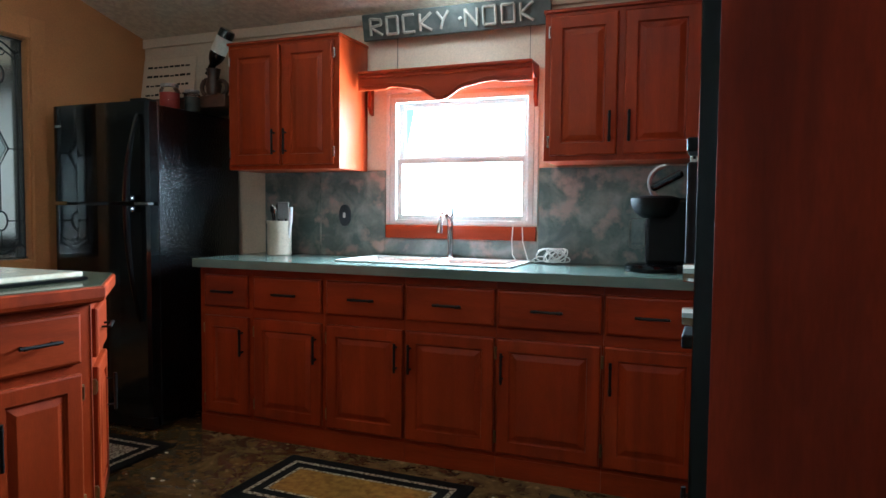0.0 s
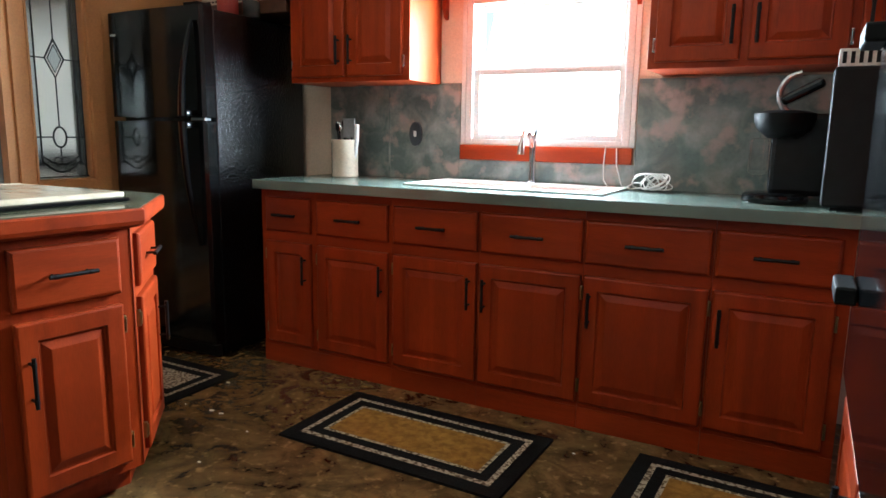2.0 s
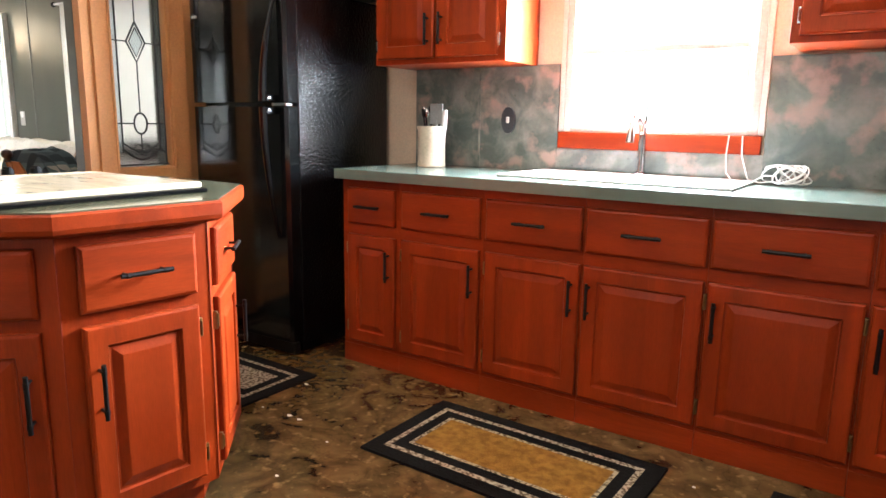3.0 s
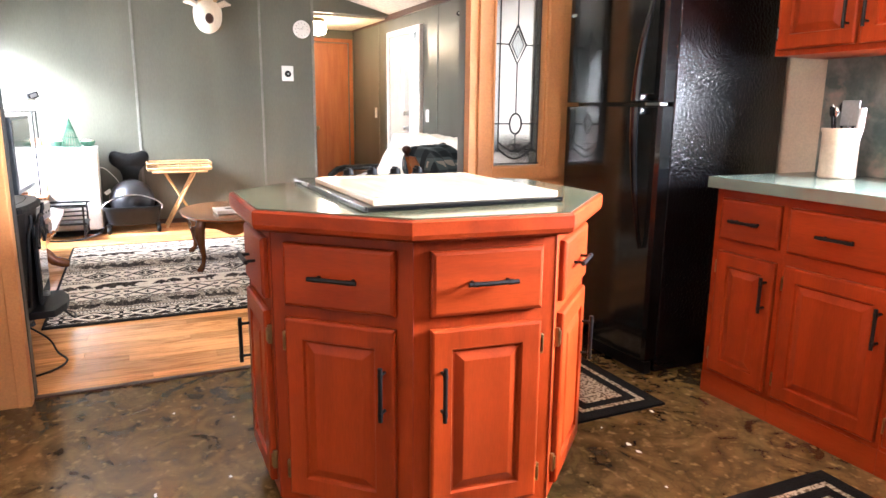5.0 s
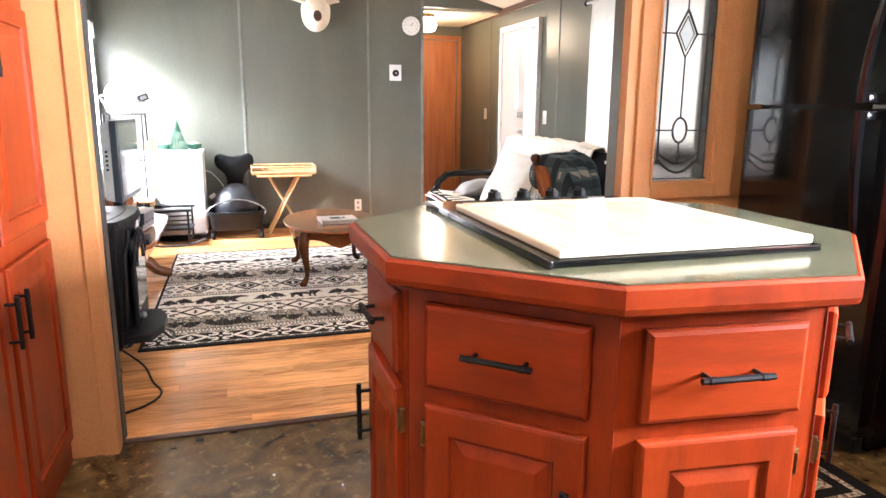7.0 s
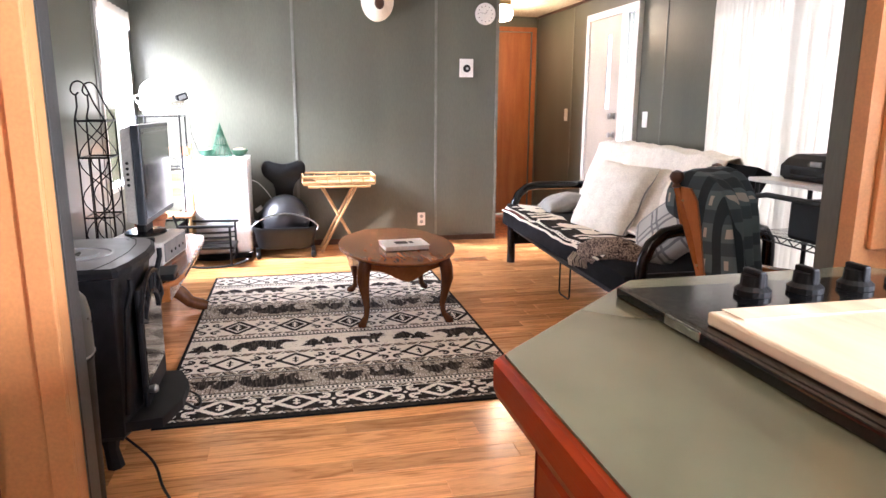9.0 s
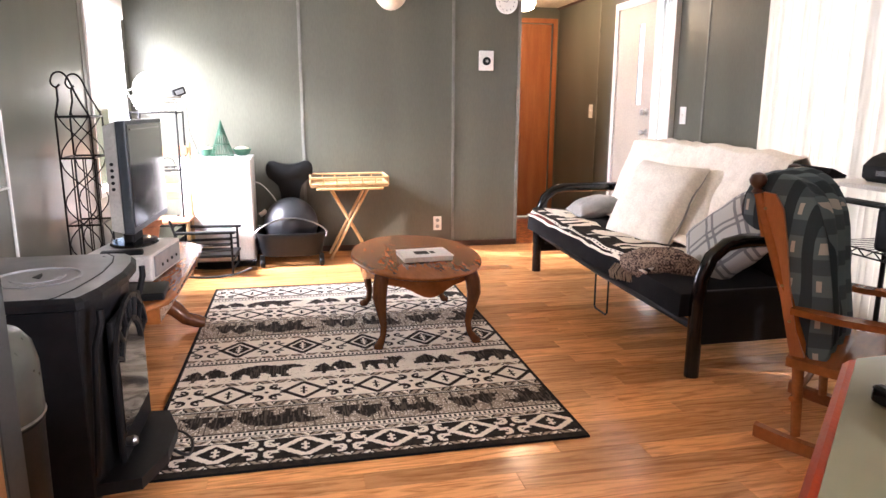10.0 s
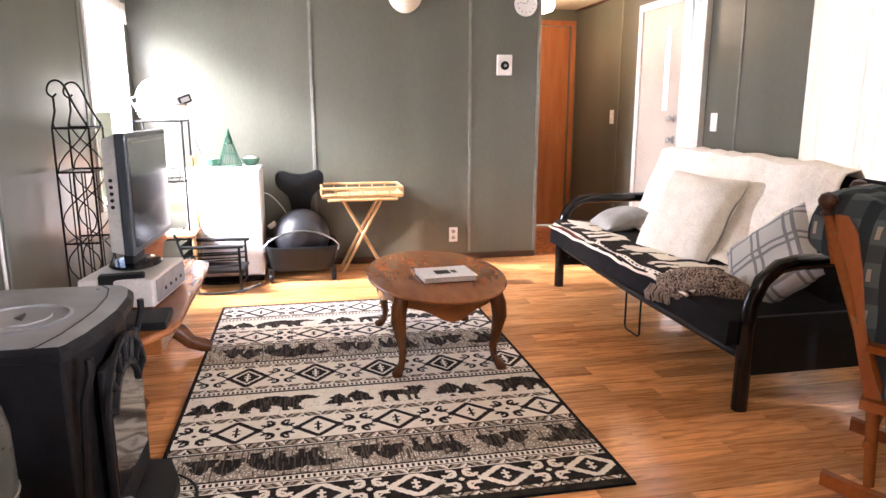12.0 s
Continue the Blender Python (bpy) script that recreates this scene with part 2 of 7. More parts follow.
def splash():
    m = surf("cloudy_laminate", (0.09, 0.12, 0.11), (0.27, 0.28, 0.25), 0.3, 8, 60, 0.05, spread=0.5, contrast=(0.4, 0.68))
    n = m.node_tree
    b = n.nodes["Principled BSDF"]
    old = b.inputs["Base Color"].links[0].from_socket
    tc = n.nodes.new("ShaderNodeTexCoord")
    k = n.nodes.new("ShaderNodeTexNoise")
    k.inputs["Scale"].default_value, k.inputs["Detail"].default_value = 9, 6
    n.links.new(tc.outputs["Object"], k.inputs["Vector"])
    kr = n.nodes.new("ShaderNodeMapRange")
    kr.inputs[1].default_value, kr.inputs[2].default_value = 0.56, 0.68
    n.links.new(k.outputs[0], kr.inputs[0])
    m1 = n.nodes.new("ShaderNodeMix")
    m1.data_type = "RGBA"
    m1.inputs[7].default_value = (0.36, 0.27, 0.23, 1)
    n.links.new(kr.outputs[0], m1.inputs[0])
    n.links.new(old, m1.inputs[6])
    n.links.new(m1.outputs[2], b.inputs["Base Color"])
    return m


def pebbled_black():
    m = surf("pebbled_black_steel", (0.003, 0.003, 0.0035), None, 0.1, 20, 75, 1.0, spec=0.5)
    for k in m.node_tree.nodes:
        if k.bl_idname == "ShaderNodeBump":
            k.inputs["Distance"].default_value = 0.0036
    return m


M_FLOOR, M_SPLASH, M_PEBBLE = stone_floor(), splash(), pebbled_black()


# ---- mesh helpers ----
def part(name, bm, material, parent=None, label="", m=None, smooth=False):
    me = bpy.data.meshes.new(name)
    bmesh.ops.recalc_face_normals(bm, faces=bm.faces)
    bm.to_mesh(me)
    bm.free()
    for mt in material if isinstance(material, (list, tuple)) else (material,):
        me.materials.append(mt)
    if smooth:
        me.polygons.foreach_set("use_smooth", [True] * len(me.polygons))
        me.set_sharp_from_angle(angle=radians(40))
    ob = new(name, me)
    if parent is not None:
        ob.parent = parent
    if m is not None:
        ob.matrix_basis = m
    if label:
        tagged(ob, label)
    return ob


def thing(name, label, category, at=(0, 0, 0), rz=0.0, group="", kind=""):
    ob = new(name)
    ob.empty_display_size = 0.1
    ob.matrix_basis = pose(*at, 0, 0, rz)
    return tagged(ob, label, category, group, kind)


def box(bm, a, b, bevel=0.0, m=None):
    (x0, y0, z0), (x1, y1, z1) = a, b
    vs = bmesh.ops.create_cube(bm, size=1)["verts"]
    t = Matrix.Translation(((x0 + x1) / 2, (y0 + y1) / 2, (z0 + z1) / 2)) @ Matrix.Diagonal((abs(x1 - x0), abs(y1 - y0), abs(z1 - z0), 1))
    bmesh.ops.transform(bm, matrix=(m @ t) if m is not None else t, verts=vs)
    if bevel:
        es = list({e for v in vs for e in v.link_edges})
        bmesh.ops.bevel(bm, geom=es, offset=bevel, segments=2, profile=0.5, affect="EDGES")
    return bm


def rings(bm, loops, close_ends=True):
    """Skin a row of closed loops of points; all of one length."""
    vs = [[bm.verts.new(p) for p in lp] for lp in loops]
    n = len(vs[0])
    for a, b in zip(vs, vs[1:]):
        for i in range(n):
            bm.faces.new((a[i], a[(i + 1) % n], b[(i + 1) % n], b[i]))
    if close_ends:
        bm.faces.new(vs[0][::-1])
        bm.faces.new(vs[-1])
    return bm


def tube(bm, pts, r, seg=8, taper=None):
    pts = [Vector(p) for p in pts]
    loops, ref = [], None
    for i, p in enumerate(pts):
        d = (pts[min(i + 1, len(pts) - 1)] - pts[max(i - 1, 0)]).normalized()
        if ref is None:
            ref = d.orthogonal().normalized()
        ref = (ref - d * ref.dot(d)).normalized()
        side = d.cross(ref)
        rr = taper[i] if taper else r
        loops.append([p + (ref * math.cos(a) + side * math.sin(a)) * rr for a in [2 * math.pi * k / seg for k in range(seg)]])
    return rings(bm, loops)


def flowing(pts, n=6):
    """Points along a smooth curve through the given ones."""
    p = [Vector(v) for v in pts]
    p = [p[0]] + p + [p[-1]]
    out = []
    for a, b, c, d in zip(p, p[1:], p[2:], p[3:]):
        for k in range(n):
            u = k / n
            out.append(0.5 * (2 * b + (c - a) * u + (2 * a - 5 * b + 4 * c - d) * u * u + (3 * b - a - 3 * c + d) * u ** 3))
    return out + [p[-1]]


def lathe(bm, prof, c=(0, 0, 0), seg=20, sx=1.0, sy=1.0):
    """prof: rows of (radius, height) from bottom to top."""
    return rings(bm, [[(c[0] + sx * r * math.cos(2 * math.pi * k / seg), c[1] + sy * r * math.sin(2 * math.pi * k / seg), c[2] + z) for k in range(seg)] for r, z in prof])


def prism(bm, poly, z0, z1, m=None):
    lo, hi = [Vector((x, y, z0)) for x, y in poly], [Vector((x, y, z1)) for x, y in poly]
    if m is not None:
        lo, hi = [m @ p for p in lo], [m @ p for p in hi]
    return rings(bm, [lo, hi])


def arc(c, r, a0, a1, n=8, plane="xz"):
    out = []
    for k in range(n + 1):
        a = radians(a0 + (a1 - a0) * k / n)
        u, v = r * math.cos(a), r * math.sin(a)
        out.append((c[0] + u, c[1], c[2] + v) if plane == "xz" else (c[0], c[1] + u, c[2] + v) if plane == "yz" else (c[0] + u, c[1] + v, c[2]))
    return out


def rect_loops(x0, x1, z0, z1, steps):
    return [[(x0 + i, y, z0 + i), (x1 - i, y, z0 + i), (x1 - i, y, z1 - i), (x0 + i, y, z1 - i)] for i, y in steps]


def raised_door(x0, x1, z0, z1, t=0.02, y=0.0):
    """A raised-panel door whose front looks along -y; its back lies on y."""
    bm, f = bmesh.new(), y - t
    w = min(0.056, (x1 - x0) * 0.24)
    return rings(bm, rect_loops(x0, x1, z0, z1, [(0, y), (0, f + 0.006), (0.003, f + 0.002), (0.008, f), (w, f), (w + 0.004, f + 0.008), (w + 0.010, f + 0.009), (w + 0.034, f + 0.001), (w + 0.037, f + 0.0005)]))


def drawer_front(x0, x1, z0, z1, t=0.02, y=0.0):
    bm, f = bmesh.new(), y - t
    return rings(bm, rect_loops(x0, x1, z0, z1, [(0, y), (0, f + 0.008), (0.004, f + 0.003), (0.011, f), (0.013, f)]))


def pull(c, vertical, length=0.13, y=0.0):
    """A black bar pull standing off a front at y, looking along -y."""
    bm = bmesh.new()
    h = length / 2
    d = Vector((0, 0, 1)) if vertical else Vector((1, 0, 0))
    c = Vector((c[0], y - 0.03, c[1]))
    tube(bm, [c - d * h, c + d * h], 0.0064, 8)
    for s in (-0.72, 0.72):
        p = c + d * h * s
        tube(bm, [p, p + Vector((0, 0.03, 0))], 0.0045, 6)
        tube(bm, [p - d * 0.006, p + d * 0.006], 0.0075, 8)
    return bm


def hinge(x, z, y=0.0):
    bm = bmesh.new()
    box(bm, (x - 0.006, y - 0.012, z - 0.028), (x + 0.006, y + 0.001, z + 0.028), 0.002)
    tube(bm, [(x, y - 0.013, z - 0.02), (x, y - 0.013, z + 0.02)], 0.004, 6)
    return bm


def front_set(parent, x0, x1, y, drawer=None, door=None, pull_side=None, pull_z=None, hz=None):
    """Drawer and door of one cabinet bay; (z0, z1) each."""
    if drawer:
        d = part("drawer", drawer_front(x0, x1, *drawer, y=y), M_REDH, parent)
        part("handle", pull(((x0 + x1) / 2, (drawer[0] + drawer[1]) / 2), False, 0.14, y - 0.02), M_BLACK, d, "matt black bar handle", smooth=True)
    if door:
        d = part("door", raised_door(x0, x1, *door, y=y), M_RED, parent)
        px = x1 - 0.028 if pull_side == "r" else x0 + 0.028
        hx = x0 - 0.004 if pull_side == "r" else x1 + 0.004
        pz = pull_z if pull_z is not None else door[1] - 0.13
        part("handle", pull((px, pz), True, 0.14, y - 0.02), M_BLACK, d, "matt black bar handle", smooth=True)
        for z in (door[0] + 0.07, door[1] - 0.07):
            part("hinge", hinge(hx, z, y), M_BRASS, d, "small aged brass hinge")


# ---- structure ----
def structure(name, bm, material, label, parent=None):
    return tagged(part(name, bm, material, parent), label, "", "", "structure")


def wall_y(name, y0, y1, x0, x1, z0, z1, holes, material, label):
    """A wall along x with rectangular holes (x0, x1, z0, z1) through it."""
    bm = bmesh.new()
    xs = sorted({x0, x1, *[v for h in holes for v in h[:2]]})
    for a, b in zip(xs, xs[1:]):
        hs = sorted([h for h in holes if h[0] <= a and h[1] >= b], key=lambda h: h[2])
        z = z0
        for h in hs:
            if h[2] > z:
                box(bm, (a, y0, z), (b, y1, h[2]))
            z = h[3]
        if z < z1:
            box(bm, (a, y0, z), (b, y1, z1))
    bmesh.ops.remove_doubles(bm, verts=bm.verts, dist=0.0001)
    return structure(name, bm, material, label)


def wall_x(name, x0, x1, y0, y1, z0, z1, holes, material, label):
    ob = wall_y(name, -x1, -x0, y0, y1, z0, z1, holes, material, label)
    ob.data.transform(pose(0, 0, 0, 0, 0, 90))
    return ob


TOP = 3.05
SINKWIN = (-1.64, -0.80, 1.13, 1.85)
wall_y("wall_north_kitchen", NORTH, NORTH + 0.14, PART_W, EAST + 0.14, 0, TOP, [SINKWIN], M_CREAMWALL, "cream painted kitchen wall behind the sink")
wall_y("wall_north_living", NORTH, NORTH + 0.14, HALL - 0.14, PART_W, 0, TOP, [(-7.33, -7.10, 0.06, 2.02), (-6.02, -4.35, 0.25, 2.0)], M_GREY, "sage grey panelled living room wall")
wall_y("wall_south", SOUTH - 0.14, SOUTH, HALL - 0.14, EAST + 0.14, 0, TOP, [(-7.92, -6.99, 0.62, 1.90)], M_GREY, "sage grey panelled outer wall")
# the opening here is unseen, added for the east fill light
wall_x("wall_east", EAST, EAST + 0.14, SOUTH, NORTH, 0, TOP, [(1.05, 2.75, 0.85, 2.15)], M_YELLOW, "plain ochre end wall")
wall_x("wall_far", FAR - 0.1, FAR, SOUTH, 3.15, 0, TOP, [], M_GREY, "sage grey panelled far wall of the living room")
wall_x("wall_far_header", FAR - 0.1, FAR, 3.15, NORTH, 2.24, TOP, [], M_GREY, "grey wall above the hall opening")
wall_x("wall_hall_end", HALL - 0.1, HALL, 3.0, NORTH, 0, TOP, [(3.47, 3.98, 0, 2.06)], M_GREY, "dark wall at the end of the hall")
wall_y("wall_hall_side", 3.0, 3.05, HALL, FAR - 0.1, 0, TOP, [], M_GREY, "grey hall side wall")
# partition between kitchen and living room: ochre to the kitchen, grey to the living room
GLASSHOLE = (2.915, 3.208, 0.92, 2.14)
for nm, xa, xb, mt, lb in (("partition_kitchen_side", PART_E - 0.055, PART_E, M_YELLOW, "ochre painted partition facing the kitchen"), ("partition_living_side", PART_W, PART_E - 0.058, M_GREY, "grey painted partition facing the living room")):
    wall_x(nm, xa, xb, SOUTH, NORTH, 0, TOP, [(0.79, 2.775, 0, 2.36), GLASSHOLE], mt, lb)


def ceiling(name, x0, x1, eave, material, label):
    bm = bmesh.new()
    ridge = (NORTH + SOUTH) / 2
    zr = eave + 0.25 * (NORTH - ridge)
    poly = [(SOUTH, eave), (ridge, zr), (NORTH, eave), (NORTH, eave + 0.08), (ridge, zr + 0.08), (SOUTH, eave + 0.08)]
    rings(bm, [[(x0, y, z) for y, z in poly], [(x1, y, z) for y, z in poly]])
    return structure(name, bm, material, label)


ceiling("ceiling_kitchen", PART_E, EAST, 2.33, M_CEIL, "sloping cream popcorn ceiling of the kitchen")
ceiling("ceiling_living", FAR, PART_W, 2.26, M_CEIL, "sloping cream popcorn ceiling of the living room")
structure("ceiling_hall", box(bmesh.new(), (HALL, 3.05, 2.22), (FAR - 0.1, NORTH, 2.3)), M_CEIL, "low flat ceiling of the hall")
structure("roof", box(bmesh.new(), (HALL - 0.3, SOUTH - 0.3, TOP), (EAST + 0.3, NORTH + 0.3, TOP + 0.08)), M_WHITE, "plain flat roof")
structure("floor_kitchen", box(bmesh.new(), (-3.53, SOUTH, -0.1), (EAST, NORTH, 0)), M_FLOOR, "brown mottled stone-look kitchen floor")
structure("floor_living", box(bmesh.new(), (FAR, SOUTH, -0.1), (-3.53, NORTH, -0.004)), M_DARKWOOD, "subfloor under the oak laminate")
structure("ground", box(bmesh.new(), (-400, -400, -0.9), (400, 400, -0.6)), M_GROUND, "dry grass ground outside")

bm = bmesh.new()
box(bm, (-3.552, 0.79, 0), (-3.518, 2.775, 0.008), 0.002)
structure("threshold", bm, M_DARKWOOD, "dark metal strip between the two floors")


def trim(name, boxes, material, label, bevel=0.003):
    bm = bmesh.new()
    for a, b in boxes:
        box(bm, a, b, bevel)
    return structure(name, bm, material, label)


trim("trim_opening", [((PART_E, 0.60, 0), (PART_E + 0.014, 0.79, 2.36)), ((PART_E + 0.014, 0.74, 0), (PART_E + 0.022, 0.79, 2.36))], M_YELLOW, "ochre board beside the opening")
trim("trim_jamb", [((PART_W, 0.7905, 0), (PART_E - 0.058, 0.794, 2.36))], M_JAMB, "dark grey lining of the opening", 0.001)
trim("trim_glass", [((PART_E, 2.82, 0.85), (PART_E + 0.016, 2.905, 2.26)), ((PART_E, 3.218, 0.85), (PART_E + 0.016, 3.31, 2.26)), ((PART_E, 2.905, 0.85), (PART_E + 0.016, 3.218, 0.915)), ((PART_E, 2.905, 2.145), (PART_E + 0.016, 3.218, 2.26)), ((PART_E + 0.016, 2.895, 0.905), (PART_E + 0.024, 2.907, 2.155)), ((PART_E + 0.016, 3.216, 0.905), (PART_E + 0.024, 3.228, 2.155))], M_YELLOW, "ochre wooden frame round the leaded glass")
trim("trim_crown_north", [((PART_E, NORTH - 0.02, 2.27), (EAST, NORTH, 2.33))], M_CREAMWALL, "cream moulding under the kitchen ceiling")
seams = [1.33, 2.575]
trim("trim_seam_far", [((FAR, y - 0.012, 0.06), (FAR + 0.006, y + 0.012, 2.6)) for y in seams] + [((FAR, 3.13, 0), (FAR + 0.008, 3.158, 2.6))], M_BATTEN, "narrow battens over the panel joints", 0.002)
trim("trim_seam_north", [((x - 0.01, NORTH - 0.006, 0.06), (x + 0.01, NORTH, 2.25)) for x in (-8.43, -6.7)], M_BATTEN, "narrow battens on the grey wall", 0.002)
trim("trim_seam_south", [((x - 0.01, SOUTH, 0.06), (x + 0.01, SOUTH + 0.006, 2.25)) for x in (-5.65, -4.43, -6.9)], M_BATTEN, "narrow battens on the grey outer wall", 0.002)
trim("baseboard_far", [((FAR, SOUTH, 0), (FAR + 0.01, 3.15, 0.05))], M_DARKWOOD, "thin dark baseboard")
trim("trim_cornice_north", [((HALL, NORTH - 0.025, 2.2), (PART_W, NORTH, 2.26))], M_DARKWOOD, "dark moulding under the living room ceiling")


trim("trim_wall_seam", [((x - 0.002, NORTH - 0.002, 1.9), (x + 0.002, NORTH, 2.27)) for x in (-1.60, -0.83)], M_BATTEN, "thin panel joints in the cream wall over the window", 0)


# ---- windows and doors of the shell ----
def sash_window(name, x0, x1, z0, z1, y, label):
    w = tagged(new(name), label, "", "", "structure")
    w.location = (x0, y, z0)
    W, H = x1 - x0, z1 - z0
    bm = bmesh.new()
    for a, b in (((0, 0, 0), (0.035, 0.09, H)), ((W - 0.035, 0, 0), (W, 0.09, H)), ((0.035, 0, 0), (W - 0.035, 0.09, 0.03)), ((0.035, 0, H - 0.03), (W - 0.035, 0.09, H))):
        box(bm, a, b, 0.003)
    part("window_frame", bm, M_VINYL, w)
    for k, (za, zb, yy) in enumerate(((0.03, H * 0.52, 0.02), (H * 0.50, H - 0.03, 0.05))):
        bm = bmesh.new()
        for a, b in (((0.037, yy, za), (0.067, yy + 0.025, zb)), ((W - 0.067, yy, za), (W - 0.037, yy + 0.025, zb)), ((0.067, yy, za), (W - 0.067, yy + 0.025, za + 0.028)), ((0.067, yy, zb - 0.028), (W - 0.067, yy + 0.025, zb))):
            box(bm, a, b, 0.002)
        s = part("sash", bm, M_VINYL, w)
        g = part("pane", box(bmesh.new(), (0.062, yy + 0.01, za + 0.024), (W - 0.062, yy + 0.014, zb - 0.024)), M_GLASS, s, "clear window glass")
        g.visible_shadow = False
    return w


sash_window("window_1", *SINKWIN, NORTH - 0.01, "white vinyl sash window over the sink")
trim("trim_window_sill", [((-1.66, NORTH - 0.03, 1.055), (-0.78, NORTH - 0.002, 1.13))], M_REDH, "red stained board under the sink window")
trim("trim_window_case", [((-1.665, NORTH - 0.012, 1.131), (-1.641, NORTH, 1.87)), ((-0.799, NORTH - 0.012, 1.131), (-0.775, NORTH, 1.87)), ((-1.665, NORTH - 0.012, 1.871), (-0.775, NORTH, 1.895))], M_VINYL, "white casing round the sink window")


def leaded_window():
    w = tagged(new("window_2"), "leaded and bevelled glass panel in the ochre partition", "", "", "structure")
    y0, y1, z0, z1 = GLASSHOLE
    w.location = (PART_E - 0.04, (y0 + y1) / 2, z0)
    W, H = (y1 - y0) / 2, z1 - z0
    g = part("pane", box(bmesh.new(), (-0.003, -W, 0), (0.003, W, H)), M_FROST, w, "clear textured glass")
    g.visible_shadow = False
    bm = bmesh.new()
    b = W - 0.045

    def line(pts, r=0.0035):
        tube(bm, [(0.006, p[0], p[1]) for p in pts], r, 6)
    for s in (-1, 1):
        line([(s * (W - 0.012), 0.01), (s * (W - 0.012), H - 0.01)])
        line([(s * b, 0.07), (s * b, H - 0.07)], 0.0045)
    line([(-W, 0.01), (W, 0.01)])
    line([(-W, H - 0.01), (W, H - 0.01)])
    for z, flip in ((0.09, 1), (H - 0.09, -1)):
        line([(-b + 2 * b * k / 12, z - flip * 0.055 * math.sin(math.pi * k / 12)) for k in range(13)], 0.005)
        line([(-b + 2 * b * k / 12, z + flip * 0.03 - flip * 0.045 * math.sin(math.pi * k / 12)) for k in range(13)], 0.004)
        for s in (-1, 1):
            line([(s * (0.02 + 0.022 * math.cos(a)), z + flip * (0.0 + 0.02 * math.sin(a))) for a in [k * 0.6 for k in range(10)]], 0.003)
            line([(s * b, z), (s * (W - 0.01), z - flip * 0.03)])
    for zc in (0.215, H - 0.215):
        line([(0.035 * math.cos(k * math.pi / 8), zc + 0.052 * math.sin(k * math.pi / 8)) for k in range(17)], 0.005)
    mid = H / 2
    line([(0, mid + 0.095), (0.05, mid), (0, mid - 0.095), (-0.05, mid), (0, mid + 0.095)], 0.005)
    line([(0, mid + 0.07), (0.036, mid), (0, mid - 0.07), (-0.036, mid), (0, mid + 0.07)], 0.003)
    line([(0, mid + 0.095), (0, H - 0.27)])
    line([(0, mid - 0.095), (0, 0.27)])
    line([(0, 0.163), (0, 0.08)])
    for s in (-1, 1):
        line([(s * 0.05, mid), (s * (W - 0.012), mid)])
        line([(s * 0.035, 0.215), (s * (W - 0.012), 0.215)])
    part("came", bm, M_LEAD, w, "dark lead lines in scrolls and diamonds", smooth=True)
    for s in (-1, 1):
        a, c = sorted((s * (W - 0.014), s * (b + 0.003)))
        part("border_strip", box(bmesh.new(), (0.0045, a, 0.07), (0.008, c, H - 0.07)), M_BEVEL, w, "grey bevelled border glass").visible_shadow = False
    part("diamond_glass", prism(bmesh.new(), [(0, -0.068), (0.034, 0), (0, 0.068), (-0.034, 0)], 0.0045, 0.009, pose(0, 0, mid, 90, 0, 90)), M_BEVEL, w, "grey bevelled diamond").visible_shadow = False


leaded_window()


# ---- kitchen: sink run ----
FY, CT = 3.45, 0.945
BAYS = [(-2.49, -2.15, -2.452, -2.17, "r"), (-2.15, -1.708, -2.13, -1.722, "r"), (-1.708, -1.264, -1.692, -1.272, "r"), (-1.264, -0.81, -1.256, -0.817, "l"), (-0.81, -0.333, -0.802, -0.342, "l"), (-0.333, 0.10, -0.325, 0.06, "l")]


def base_cabinet(x0, x1, d0, d1, side):
    t = thing("base_cabinet", "red stained base cabinet with drawer and raised-panel door under the worktop", "cabinet", (x0, FY, 0), group="base cabinets of the sink run")
    W = x1 - x0 - 0.001
    bm = bmesh.new()
    box(bm, (0, 0, 0.0), (W, 0.58, CT - 0.045))
    box(bm, (0, -0.004, 0.0), (W, 0.0, 0.092), 0.001)
    part("body", bm, M_REDH, t)
    front_set(t, d0 - x0, d1 - x0, -0.0005, (0.69, 0.86), (0.115, 0.64), side, 0.51)


for b in BAYS:
    base_cabinet(*b)

t = thing("worktop", "green-grey laminate worktop along the sink wall", "worktop", (-2.5, 3.4, CT))
bm = bmesh.new()
sx0, sx1, sy0, sy1 = 0.80, 1.70, 0.18, 0.60
xs, ys = (0, sx0, sx1, 3.05), (0, sy0, sy1, 0.64)
gv = [[[bm.verts.new((x, y, z)) for y in ys] for x in xs] for z in (-0.045, 0)]
for i in range(3):
    for j in range(3):
        if (i, j) != (1, 1):
            for z in (0, 1):
                q = [gv[z][i][j], gv[z][i + 1][j], gv[z][i + 1][j + 1], gv[z][i][j + 1]]
                bm.faces.new(q if z else q[::-1])
for i in range(3):
    for p, q in (((i, 0), (i + 1, 0)), ((i, 3), (i + 1, 3)), ((0, i), (0, i + 1)), ((3, i), (3, i + 1))):
        bm.faces.new((gv[0][p[0]][p[1]], gv[0][q[0]][q[1]], gv[1][q[0]][q[1]], gv[1][p[0]][p[1]]))
for p, q in (((1, 1), (2, 1)), ((1, 2), (2, 2)), ((1, 1), (1, 2)), ((2, 1), (2, 2))):
    bm.faces.new((gv[0][p[0]][p[1]], gv[0][q[0]][q[1]], gv[1][q[0]][q[1]], gv[1][p[0]][p[1]]))
bmesh.ops.recalc_face_normals(bm, faces=bm.faces)
part("worktop_slab", bm, M_COUNTER, t)
part("front_edge", box(bmesh.new(), (0, -0.003, -0.045), (3.05, -0.0005, -0.001), 0.001), M_COUNTER, t)

